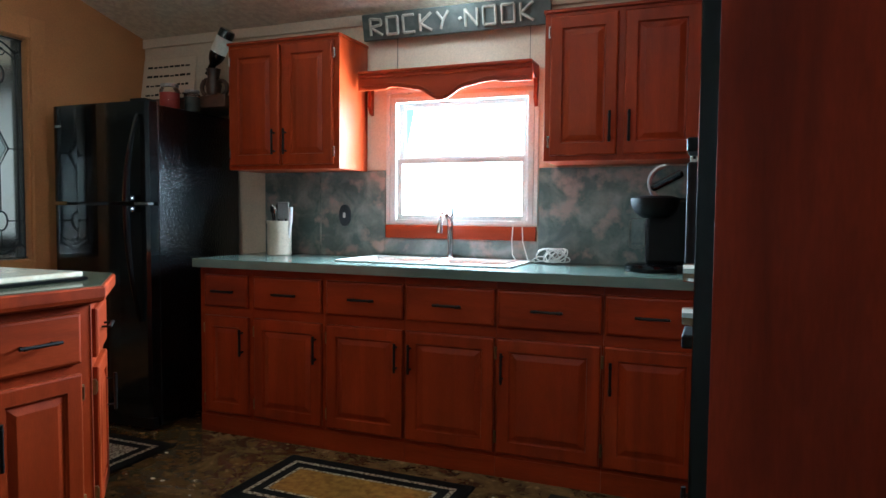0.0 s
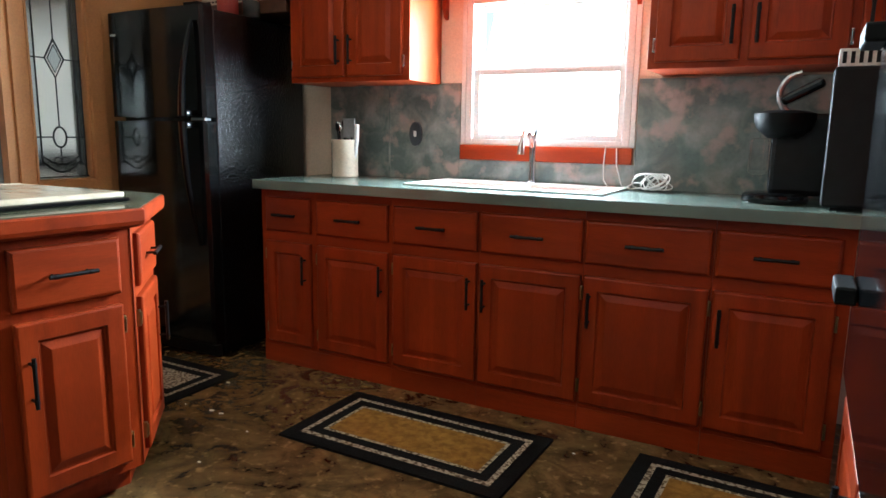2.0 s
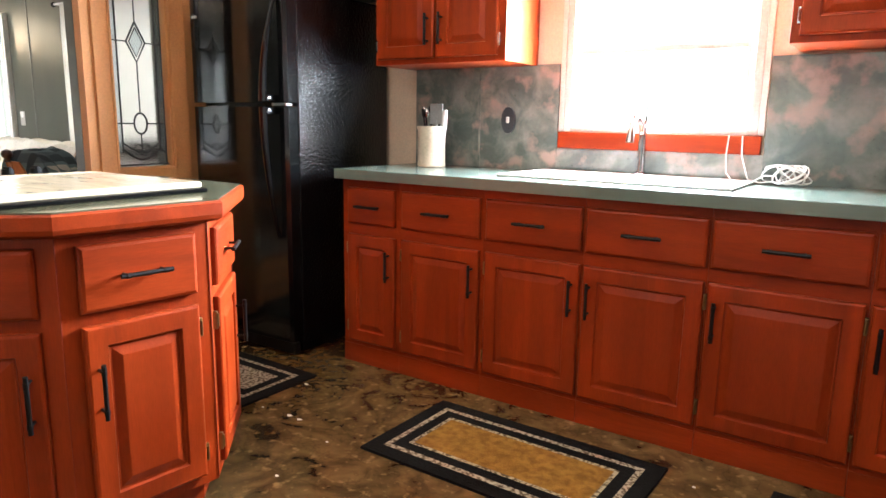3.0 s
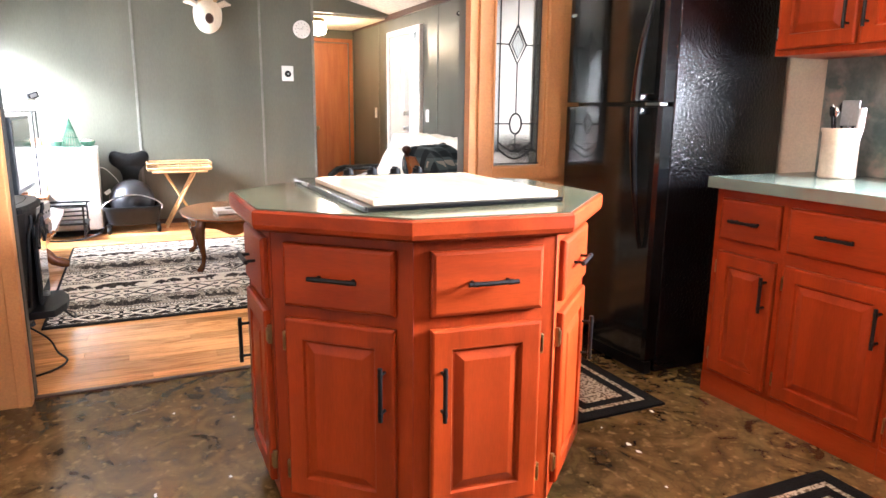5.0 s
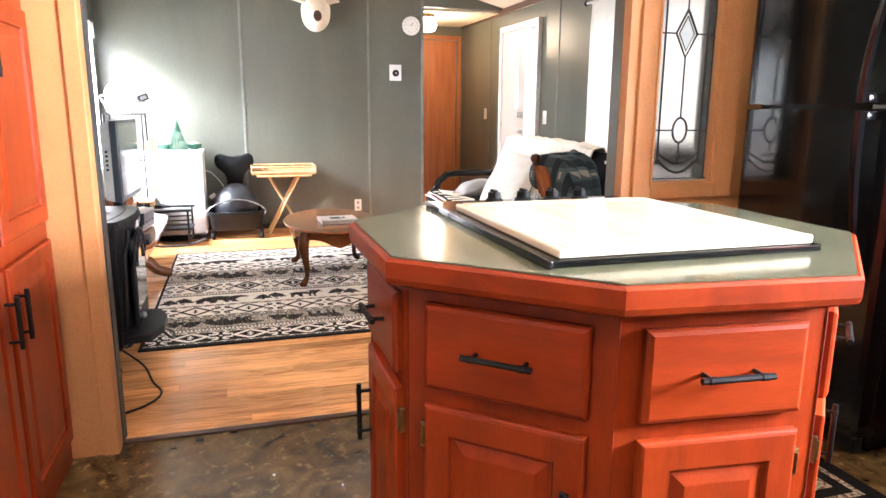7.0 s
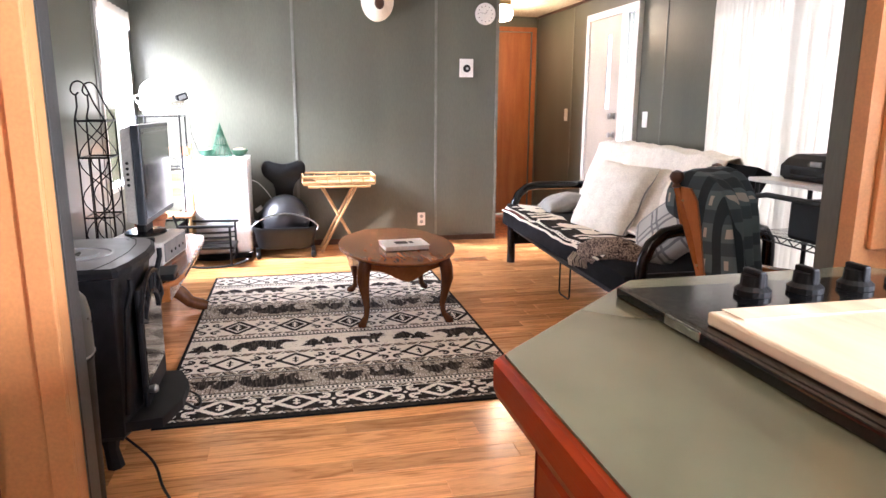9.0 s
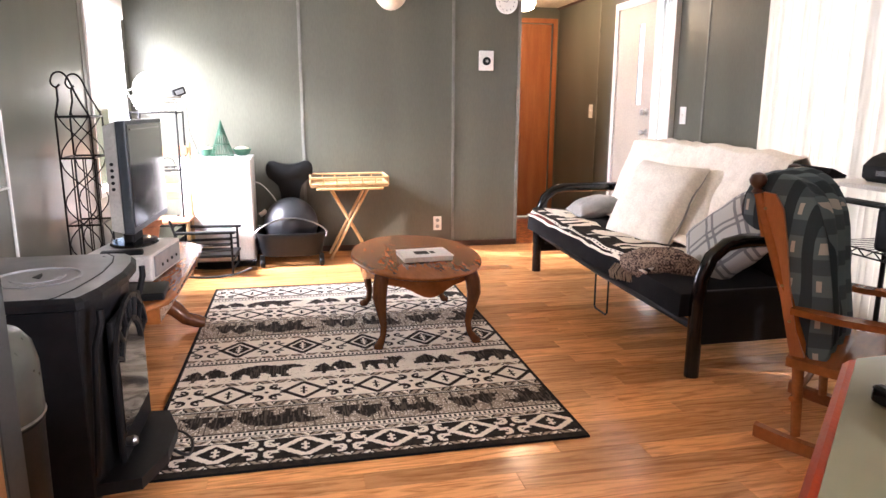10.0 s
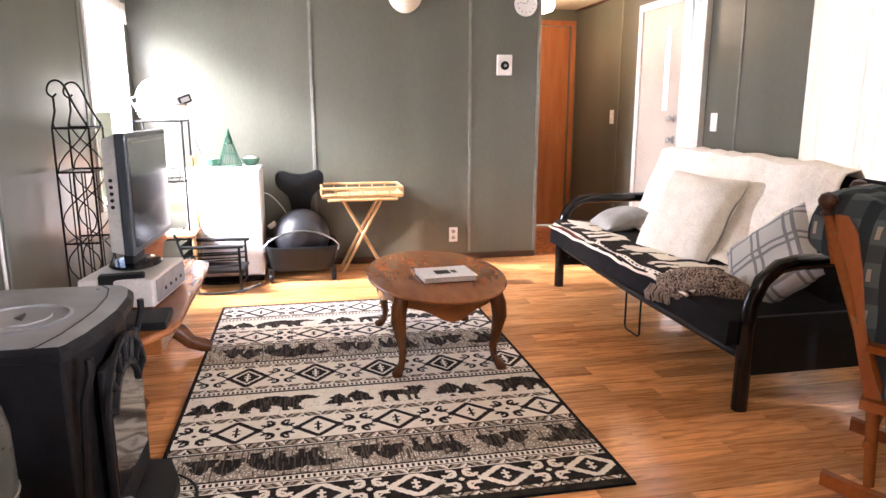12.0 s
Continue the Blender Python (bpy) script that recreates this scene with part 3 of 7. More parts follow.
t = thing("kitchen_sink", "white double-bowl sink set into the worktop", "sink", (-1.70, 3.58, CT))
bm = bmesh.new()


def bowl(bm, x0, x1, y0, y1, depth):
    rings(bm, [[(x0 + i, y0 + i, z), (x1 - i, y0 + i, z), (x1 - i, y1 - i, z), (x0 + i, y1 - i, z)] for i, z in ((0, 0.008), (0.004, 0.0), (0.015, -depth), (0.05, -depth - 0.008))], False)
    i, z = 0.05, -depth - 0.008
    bm.faces.new([bm.verts.new(p) for p in ((x0 + i, y0 + i, z), (x1 - i, y0 + i, z), (x1 - i, y1 - i, z), (x0 + i, y1 - i, z))])


for a, b in (((-0.02, -0.02, 0.001), (0.04, 0.44, 0.010)), ((0.86, -0.02, 0.001), (0.92, 0.44, 0.010)), ((0.04, -0.02, 0.001), (0.86, 0.03, 0.010)), ((0.04, 0.34, 0.001), (0.86, 0.44, 0.010)), ((0.43, 0.03, 0.001), (0.47, 0.34, 0.009))):
    box(bm, a, b, 0.003)
bowl(bm, 0.04, 0.43, 0.03, 0.34, 0.16)
bowl(bm, 0.47, 0.86, 0.03, 0.34, 0.16)
part("basin", bm, M_WHITE, t)
for x in (0.235, 0.665):
    part("drain", lathe(bmesh.new(), [(0.04, 0), (0.04, 0.004), (0.03, 0.005)], (x, 0.18, -0.168)), M_STEEL, t, "steel drain")

t = thing("faucet", "chrome pull-down faucet behind the sink", "faucet", (-1.24, 3.97, CT + 0.010))
bm = bmesh.new()
lathe(bm, [(0.03, 0), (0.03, 0.006), (0.02, 0.012), (0.018, 0.02), (0.016, 0.19), (0.018, 0.2)])
part("body", bm, M_CHROME, t, smooth=True)
bm = bmesh.new()
tube(bm, [(0, 0, 0.16), (0, -0.02, 0.21), (0, -0.06, 0.245), (0, -0.11, 0.245), (0, -0.14, 0.21), (0, -0.15, 0.17)], 0.012, 10)
tube(bm, [(0, -0.148, 0.19), (0, -0.155, 0.14)], 0.018, 10, [0.014, 0.019])
part("spout", bm, M_CHROME, t, smooth=True)
bm = bmesh.new()
tube(bm, [(0, 0, 0.2), (0.01, 0.01, 0.24), (0.015, 0.0, 0.30)], 0.006, 8, [0.014, 0.008, 0.005])
part("lever", bm, M_CHROME, t, smooth=True)

for a, b in (((-2.50, -1.67), (CT, 1.44)), ((-1.6695, -0.7705), (CT, 1.054)), ((-0.77, 0.55), (CT, 1.44))):
    structure("backsplash", box(bmesh.new(), (a[0], NORTH - 0.012, b[0]), (a[1], NORTH - 0.001, b[1]), 0.001), M_SPLASH, "cloudy green and rust laminate backsplash")
trim("trim_backsplash", [((-2.105, NORTH - 0.016, CT), (-2.095, NORTH - 0.012, 1.44))], M_SPLASH, "narrow joint strip of the backsplash", 0.001)


def wall_cabinet(x0, x1, z0, z1, doors, label):
    t = thing("wall_cabinet", label, "cabinet", (x0, 3.73, z0), group="wall cabinets beside the window")
    W, H = x1 - x0, z1 - z0
    bm = bmesh.new()
    box(bm, (0, 0, 0), (W, 0.318, H), 0.002)
    box(bm, (-0.006, -0.01, H), (W + 0.006, 0.318, H + 0.016), 0.003)
    part("body", bm, M_RED, t)
    for a, b, side in doors:
        d = part("door", raised_door(a - x0, b - x0, 0.025, H - 0.02, y=-0.0005), M_RED, t)
        px = b - x0 - 0.028 if side == "r" else a - x0 + 0.028
        part("handle", pull((px, 0.15), True, 0.14, -0.02), M_BLACK, d, "matt black bar handle", smooth=True)
        hx = a - x0 - 0.006 if side == "r" else b - x0 + 0.006
        for z in (0.09, H - 0.09):
            part("hinge", hinge(hx, z), M_CHROME, d, "small bright hinge")


wall_cabinet(-2.52, -1.79, 1.435, 2.14, [(-2.50, -2.165, "r"), (-2.145, -1.825, "l")], "red stained two-door wall cabinet between refrigerator and window")
wall_cabinet(-0.675, 0.45, 1.45, 2.14, [(-0.645, -0.335, "r"), (-0.305, 0.02, "l"), (0.05, 0.38, "l")], "red stained wall cabinet above the coffee maker")

# shelf with scalloped valance over the window
t = thing("window_shelf", "red stained shelf with a scalloped valance over the sink window", "shelf", (-1.77, NORTH - 0.001, 1.845))
W = 0.99
part("board", box(bmesh.new(), (0, -0.16, 0.115), (W, 0, 0.133), 0.004), M_REDH, t)
bm = bmesh.new()
N = 72


def valance_edge(k):
    """Height of the scalloped lower edge: a low belly in the middle, ogee shoulders, raised ends."""
    s = abs(k / N - 0.5) * 2
    if s < 0.30:
        return -0.045 + 0.062 * (0.5 - 0.5 * math.cos(math.pi * s / 0.30))
    if s < 0.62:
        return 0.017 + 0.022 * math.sin(0.5 * math.pi * (s - 0.30) / 0.32)
    return 0.039 - 0.010 * min(1.0, (s - 0.62) / 0.04)


top = [(W * k / N, 0.114) for k in range(N + 1)]
bot = [(W * k / N, valance_edge(k)) for k in range(N + 1)]
prism(bm, bot + top[::-1], 0, 0.018, pose(0, -0.13, 0, 90))
tube(bm, [(W * k / N, -0.149, valance_edge(k) + 0.022) for k in range(2, N - 1)], 0.0035, 6)
tube(bm, [(0.01, -0.149, 0.095), (W - 0.01, -0.149, 0.095)], 0.005, 6)
part("valance", bm, M_REDH, t)
for x in (0.0, W - 0.02):
    prof = [(0, 0.114), (-0.12, 0.114), (-0.115, 0.07), (-0.08, 0.05), (-0.05, 0.06), (-0.035, 0.02), (-0.04, -0.04), (-0.02, -0.08), (0, -0.09)]
    bm = bmesh.new()
    rings(bm, [[(x + 0.001, y, z) for y, z in prof], [(x + 0.02, y, z) for y, z in prof]])
    part("bracket", bm, M_REDH, t, "carved red bracket")


t = thing("wall_sign", "dark slate-coloured board sign with pale raised letters above the window", "sign", (-1.245, NORTH - 0.06, 2.165))
bm = box(bmesh.new(), (-0.54, 0, 0), (0.54, 0.02, 0.145), 0.006)
part("board", bm, M_SLATE, t, m=pose(0, 0, 0, 12))


def stick(bm, pts, r=0.008):
    for a, b in zip(pts, pts[1:]):
        tube(bm, [(a[0], -0.008, a[1]), (b[0], -0.008, b[1])], r, 6)


GLYPH = {"R": [[(0, 0), (0, 1), (0.7, 0.9), (0.7, 0.6), (0, 0.5), (0.75, 0)]], "O": [[(0, 0), (0, 1), (0.7, 1), (0.7, 0), (0, 0)]], "C": [[(0.7, 1), (0, 1), (0, 0), (0.7, 0)]], "K": [[(0, 0), (0, 1)], [(0.7, 1), (0, 0.45), (0.7, 0)]], "Y": [[(0, 1), (0.35, 0.5), (0.7, 1)], [(0.35, 0.5), (0.2, 0)]], "N": [[(0, 0), (0, 1), (0.7, 0), (0.7, 1)]], "-": [[(0.25, 0.45), (0.4, 0.55)]]}
x = -0.485
for ch in "ROCKY-NOOK":
    bm = bmesh.new()
    for ln in GLYPH[ch]:
        stick(bm, [(x + u * 0.095, 0.028 + v * 0.09) for u, v in ln])
    part("letter", bm, M_LETTER, t, m=pose(0, 0, 0, 12))
    x += 0.06 if ch == "-" else 0.101

t = thing("switch_plate", "dark oval night light plugged in on the backsplash", "outlet", (-1.93, NORTH - 0.013, 1.18))
bm = bmesh.new()
prism(bm, [(0.038 * math.cos(a), 0.065 * math.sin(a) if abs(math.sin(a)) < 0.95 else 0.063 * math.sin(a)) for a in [k * math.pi / 8 for k in range(16)]], 0, 0.012, pose(0, 0, 0, 90))
part("plate", bm, M_TVFRAME, t, "dark blue-grey plate")
part("switch", box(bmesh.new(), (-0.008, -0.02, -0.014), (0.008, -0.012, 0.016), 0.003), M_WHITE, t, "small white switch")

t = thing("utensil_crock", "cream stoneware crock full of utensils on the worktop", "crock", (-2.27, 3.86, CT))
part("crock", lathe(bmesh.new(), [(0.066, 0), (0.071, 0.006), (0.069, 0.03), (0.069, 0.18), (0.074, 0.19), (0.074, 0.2), (0.066, 0.2), (0.064, 0.02), (0.01, 0.015)], seg=28), M_STONEWARE, t, smooth=True)
for k, (dx, dy, top_, mt) in enumerate([(-0.05, 0, 0.25, M_BLACK), (-0.03, 0.03, 0.27, M_BLACK), (-0.065, 0.02, 0.26, M_CHROME), (-0.02, -0.02, 0.25, M_CHROME), (0.03, 0.03, 0.26, M_BLACK)]):
    bm = bmesh.new()
    tube(bm, [(dx * 0.3, dy, 0.03), (dx, dy, top_)], 0.005, 6)
    lathe(bm, [(0.004, 0), (0.013, 0.015), (0.014, 0.03), (0.004, 0.045)], (dx, dy, top_ - 0.01), 10, 1, 0.5)
    part("utensil", bm, mt, t, "utensil handle", smooth=True)
bm = bmesh.new()
tube(bm, [(0.01, 0, 0.03), (0.03, 0, 0.23)], 0.006, 6)
box(bm, (-0.01, -0.004, 0.21), (0.065, 0.004, 0.31), 0.003)
part("spatula", bm, M_PLASTICGREY, t, "grey slotted spatula")
bm = bmesh.new()
tube(bm, [(0.05, 0, 0.03), (0.075, 0, 0.2), (0.08, 0, 0.28)], 0.01, 8, [0.006, 0.014, 0.012])
part("spoon", bm, M_WHITE, t, "white spoon handle", smooth=True)

# white cable coiled by the sink and hanging from the window
t = thing("cable", "white cable coiled on the worktop beside the sink", "cable", (-0.66, 3.93, CT + 0.006))
bm = bmesh.new()
pts = []
for k in range(150):
    a = k * 0.36
    r = 0.05 + 0.018 * math.sin(k * 0.23)
    pts.append((r * math.cos(a) + 0.025 * math.sin(k * 0.071), 0.045 * math.sin(a) * math.cos(k * 0.05), 0.038 + 0.034 * math.sin(a + 0.9 * math.sin(k * 0.11))))
tube(bm, pts, 0.0032, 5)
tube(bm, [(-0.24, 0.085, 0.19), (-0.245, 0.08, 0.1), (-0.235, 0.06, 0.03), (-0.2, 0.02, 0.0), (-0.13, 0.0, 0.0), (-0.08, 0.0, 0.03), (-0.04, 0, 0.03)], 0.0032, 5)
tube(bm, [(-0.19, 0.085, 0.18), (-0.185, 0.08, 0.1), (-0.15, 0.05, 0.01), (-0.1, 0.02, 0.0), (-0.05, 0.0, 0.01)], 0.0032, 5)
part("cord", bm, M_WHITE, t, smooth=True)

# coffee maker
t = thing("coffee_maker", "black single-cup coffee maker with a raised lid on the worktop", "coffee maker", (-0.14, 3.72, CT))
part("base", lathe(bmesh.new(), [(0.11, 0), (0.115, 0.01), (0.112, 0.03), (0.1, 0.038)], (-0.03, -0.01, 0), 24, 1, 0.9), M_BLACKGLOSS, t, smooth=True)
bm = bmesh.new()
box(bm, (-0.06, 0.0, 0.03), (0.16, 0.16, 0.33), 0.02)
part("body", bm, M_BLACKPLASTIC, t)
part("brew_head", lathe(bmesh.new(), [(0.05, 0), (0.085, 0.03), (0.098, 0.06), (0.1, 0.09), (0.07, 0.1)], (-0.02, 0.0, 0.24), 22, 1.05, 1.05), M_BLACKPLASTIC, t, smooth=True)
bm = bmesh.new()
tube(bm, arc((0.03, 0.0, 0.40), 0.075, 95, 265, 10), 0.011, 8)
part("lid_handle", bm, M_STEEL, t, "silver lid handle", smooth=True)
part("lid", box(bmesh.new(), (-0.03, -0.06, 0), (0.12, 0.07, 0.035), 0.012), M_BLACKGLOSS, t, m=pose(0.0, 0.01, 0.37, 0, -28, 0))
part("water_tank", box(bmesh.new(), (-0.135, 0.03, 0.10), (-0.065, 0.13, 0.24), 0.015), M_GLASS, t, "clear water tank")

t = thing("tissue_box", "white printed box on top of the coffee things", "box", (0.05, 3.60, CT + 0.476))
part("carton", box(bmesh.new(), (-0.06, -0.05, 0), (0.1, 0.05, 0.06), 0.003), M_PAPER, t)
bm = bmesh.new()
for k in range(5):
    box(bm, (-0.05 + 0.024 * k, -0.052, 0.012), (-0.038 + 0.024 * k, -0.0505, 0.05))
part("print", bm, M_BLACKPLASTIC, t, "dark bars of print")
t = thing("microwave", "black countertop appliance behind the coffee maker", "appliance", (-0.02, 3.50, CT))
part("case", box(bmesh.new(), (0, 0, 0.01), (0.4, 0.20, 0.475), 0.012), M_BLACKPLASTIC, t)
for fx in (0.03, 0.35):
    part("foot", box(bmesh.new(), (fx, 0.03, 0), (fx + 0.02, 0.17, 0.0095)), M_BLACKPLASTIC, t)


# ---- kitchen: oven tower ----
t = thing("oven_tower", "tall red-brown cabinet with a built-in black wall oven", "cabinet", (0.085, 1.70, 0))
bm = bmesh.new()
box(bm, (0, 0, 0), (0.64, 0.02, 2.6))
part("side_panel", bm, M_BROWN, t, "plain reddish brown side panel")
bm = bmesh.new()
box(bm, (0, 0.021, 0), (0.64, 1.06, 0.6))
box(bm, (0, 0.021, 1.72), (0.64, 1.06, 2.6))
box(bm, (0.03, 0.021, 0.6), (0.64, 1.06, 1.72))
part("body", bm, M_BROWN, t)
o = part("oven", box(bmesh.new(), (-0.03, 0.08, 0.62), (0.029, 1.04, 1.70), 0.005), M_BLACKGLOSS, t, "black double wall oven")
for z in (0.845, 1.40):
    part("oven_handle", box(bmesh.new(), (-0.075, 0.86, z - 0.02), (-0.031, 1.03, z + 0.02), 0.006), M_BLACKPLASTIC, o)
for z in (1.10, 1.02):
    part("knob", lathe(bmesh.new(), [(0.018, 0), (0.016, 0.02)], (0, 0, 0), 12), M_CHROME, o, "bright oven knob", m=pose(-0.03, 0.15, z, 0, -90, 0))
fr = Matrix.Translation((0, 1.05, 0)) @ pose(0, 0, 0, 0, 0, -90)
for z0, z1 in ((0.1, 0.57), (1.78, 2.12)):
    for a in (0.02, 0.53):
        d = part("door", raised_door(a, a + 0.49, z0, z1, y=-0.0005), M_RED, t, m=fr)
        part("handle", pull((a + (0.46 if a < 0.3 else 0.03), z1 - 0.1), True, 0.14, -0.02), M_BLACK, d, "matt black bar handle")

# ---- kitchen: refrigerator ----
t = thing("refrigerator", "black top-freezer refrigerator with pebbled sides in the corner", "refrigerator", (-3.38, 3.28, 0))
W = 0.70
bm = bmesh.new()
box(bm, (0.005, 0.075, 0.02), (W - 0.005, 0.74, 1.765), 0.008)
part("body", bm, M_PEBBLE, t)
part("foot_grille", box(bmesh.new(), (0.02, 0.03, 0.012), (W - 0.02, 0.07, 0.07), 0.004), M_BLACKPLASTIC, t)
for nm, z0, z1 in (("fridge_door", 0.085, 1.225), ("freezer_door", 1.245, 1.775)):
    bm = bmesh.new()
    prof = [(0.0, 0.068), (0.0, 0.012), (0.02, 0.002), (0.2, -0.008), (0.35, -0.011), (0.5, -0.008), (W - 0.02, 0.002), (W, 0.012), (W, 0.068)]
    rings(bm, [[(x, y, z) for x, y in prof] for z in (z0, z1)])
    d = part(nm, bm, M_BLACKGLOSS, t)
    bm = bmesh.new()
    za, zb = (z1 - 0.004, z1 - 0.62) if nm == "fridge_door" else (z0 + 0.004, z0 + 0.46)
    n = 14
    tube(bm, [(W - 0.085 + 0.03 * (k / n) ** 2, -0.012 - 0.055 * math.cos(0.5 * math.pi * k / n) ** 0.8, za + (zb - za) * k / n) for k in range(n + 1)], 0.013, 8, [0.019 - 0.010 * k / n for k in range(n + 1)])
    box(bm, (W - 0.105, -0.06, min(za, za + 0.03 * (1 if zb > za else -1))), (W - 0.065, 0.0, max(za, za + 0.03 * (1 if zb > za else -1))), 0.004)
    part("handle", bm, M_BLACKGLOSS, d, "curved gloss black handle", smooth=True)
part("hinge_cover", box(bmesh.new(), (W - 0.12, 0.0, 1.776), (W - 0.02, 0.09, 1.79), 0.004), M_BLACKPLASTIC, t)
part("badge", box(bmesh.new(), (0.03, -0.008, 1.655), (0.08, -0.004, 1.67), 0.001), M_CHROME, t, "small silver badge")
part("middle_bracket", box(bmesh.new(), (W - 0.1, 0.0, 1.227), (W - 0.005, 0.04, 1.243), 0.002), M_CHROME, t, "bright middle hinge")

t = thing("fridge_shelf", "dark stained shelf board on the wall above the refrigerator", "shelf", (-3.34, 3.72, 1.80))
part("board", box(bmesh.new(), (0, 0, 0), (0.80, 0.325, 0.07), 0.006), M_DARKWOOD, t)
SH = 1.871
t = thing("quote_board", "pale wooden board with handwritten lines leaning on the wall", "sign", (-3.22, 4.0, SH))
part("board", box(bmesh.new(), (-0.26, 0, 0), (0.19, 0.012, 0.33), 0.003), M_CREAMWALL, t, m=pose(0, 0, 0, -8))
for r in range(4):
    bm = bmesh.new()
    x = -0.21
    while x < 0.13:
        w = random.uniform(0.015, 0.045)
        box(bm, (x, -0.003, 0.265 - r * 0.062), (x + w, -0.0005, 0.273 - r * 0.062 + random.uniform(0, 0.006)))
        x += w + 0.012
    part("writing", bm, M_BLACKPLASTIC, t, "unreadable dark handwriting", m=pose(0, 0, 0, -8))


def jar(at, h, r, fill, label):
    t = thing("candle_jar", label, "jar", at, group="jars above the refrigerator")
    part("glass_body", lathe(bmesh.new(), [(r * 0.9, 0), (r, 0.008), (r, h * 0.8), (r * 0.85, h * 0.86), (r * 0.85, h * 0.9)], seg=20), M_GLASS, t, smooth=True)
    part("filling", lathe(bmesh.new(), [(r * 0.86, 0.006), (r * 0.92, 0.012), (r * 0.92, h * 0.7), (r * 0.3, h * 0.72)], seg=18), fill, t, smooth=True)
    part("lid", lathe(bmesh.new(), [(r * 0.9, h * 0.9), (r * 0.92, h * 0.92), (r * 0.92, h), (r * 0.3, h + 0.002)], seg=20), M_STEEL, t, "metal lid", smooth=True)


jar((-2.89, 3.66, 1.765), 0.17, 0.056, M_PINK, "glass jar with red candle wax and a metal lid")
jar((-2.725, 3.66, 1.765), 0.125, 0.045, M_SLATE, "small glass jar with a metal lid")
t = thing("wine_bottle", "dark wine bottle with a white label tipped in a holder", "bottle", (-2.76, 3.93, SH + 0.19))
part("bottle", lathe(bmesh.new(), [(0.043, 0), (0.048, 0.01), (0.048, 0.17), (0.04, 0.20), (0.022, 0.23), (0.02, 0.29), (0.022, 0.30)], seg=20), M_BLACKGLOSS, t, m=pose(0.075, 0, 0.235, 0, 211, 0), smooth=True)
part("paper_label", lathe(bmesh.new(), [(0.049, 0.05), (0.049, 0.15)], seg=20), M_PAPER, t, "white paper label", m=pose(0.075, 0, 0.235, 0, 211, 0))
t = thing("bottle_holder", "dark carved holder that carries the wine bottle", "holder", (-2.80, 3.93, SH))
bm = bmesh.new()
lathe(bm, [(0.06, 0), (0.065, 0.02), (0.04, 0.04), (0.05, 0.1), (0.035, 0.15), (0.045, 0.2)], seg=14)
tube(bm, arc((-0.04, 0, 0.09), 0.05, 60, 300, 10), 0.014, 8)
tube(bm, arc((0.06, 0, 0.08), 0.045, -120, 120, 10), 0.014, 8)
part("figure", bm, M_DARKWOOD, t, smooth=True)

# ---- kitchen: island ----
ISL = [(-2.67, 1.51), (-2.24, 1.512), (-1.925, 1.843), (-1.88, 2.288), (-2.212, 2.635), (-2.69, 2.64), (-2.98, 2.30), (-2.966, 1.83)]
IC = Vector((-2.43, 2.075, 0))


def inset(poly, d):
    out, n = [], len(poly)
    for i in range(n):
        p0, p1, p2 = (Vector(poly[(i + k) % n]) for k in (-1, 0, 1))
        a, b = (p1 - p0).normalized(), (p2 - p1).normalized()
        na, nb = Vector((-a.y, a.x)), Vector((-b.y, b.x))
        m = (na + nb)
        m *= d / (m.length_squared / 2)
        out.append(tuple(p1 + m))
    return out


t = thing("kitchen_island", "eight-sided red stained kitchen island with drawers and doors", "kitchen island", IC)
loc = [(x - IC.x, y - IC.y) for x, y in ISL]
body = inset(loc, 0.05)
bm = bmesh.new()
rings(bm, [[(*p, z) for p in poly] for poly, z in ((inset(body, 0.05), 0.0), (inset(body, 0.05), 0.07), (inset(body, 0.0), 0.075), (body, 0.875))])
part("body", bm, M_RED, t)
bm = bmesh.new()
rings(bm, [[(*p, z) for p in inset(loc, i)] for i, z in ((0.035, 0.876), (0.018, 0.88), (0.004, 0.888), (0.0, 0.9), (0.0, 0.932), (0.006, 0.938))])
part("top_edging", bm, M_REDH, t)
part("worktop", rings(bmesh.new(), [[(*p, z) for p in inset(loc, 0.012)] for z in (0.9385, 0.942)]), M_ISLTOP, t, "green-grey laminate island top")
for i in range(8):
    a, b = Vector(body[i]), Vector(body[(i + 1) % 8])
    ln = (b - a).length
    m = Matrix.Translation((*a, 0)) @ pose(0, 0, 0, 0, 0, math.degrees(math.atan2(b.y - a.y, b.x - a.x)))
    mg = 0.045
    d = part("drawer", drawer_front(mg, ln - mg, 0.675, 0.85, y=-0.0005), M_REDH, t, m=m)
    part("handle", pull((ln / 2, 0.765), False, 0.14, -0.02), M_BLACK, d, "matt black bar handle", smooth=True)
    side = "l" if i in (2, 0) else "r"
    d = part("door", raised_door(mg, ln - mg, 0.11, 0.64, y=-0.0005), M_RED, t, m=m)
    part("handle", pull((ln - mg - 0.028 if side == "r" else mg + 0.028, 0.47), True, 0.15, -0.02), M_BLACK, d, "matt black bar handle", smooth=True)
    for z in (0.18, 0.57):
        part("hinge", hinge(mg - 0.006 if side == "r" else ln - mg + 0.006, z), M_BRASS, d, "small aged brass hinge")

for x, y in body:
    part("corner_seam", tube(bmesh.new(), [(x * 1.001, y * 1.001, 0.08), (x * 1.001, y * 1.001, 0.874)], 0.0016, 6), M_BROWN, t)

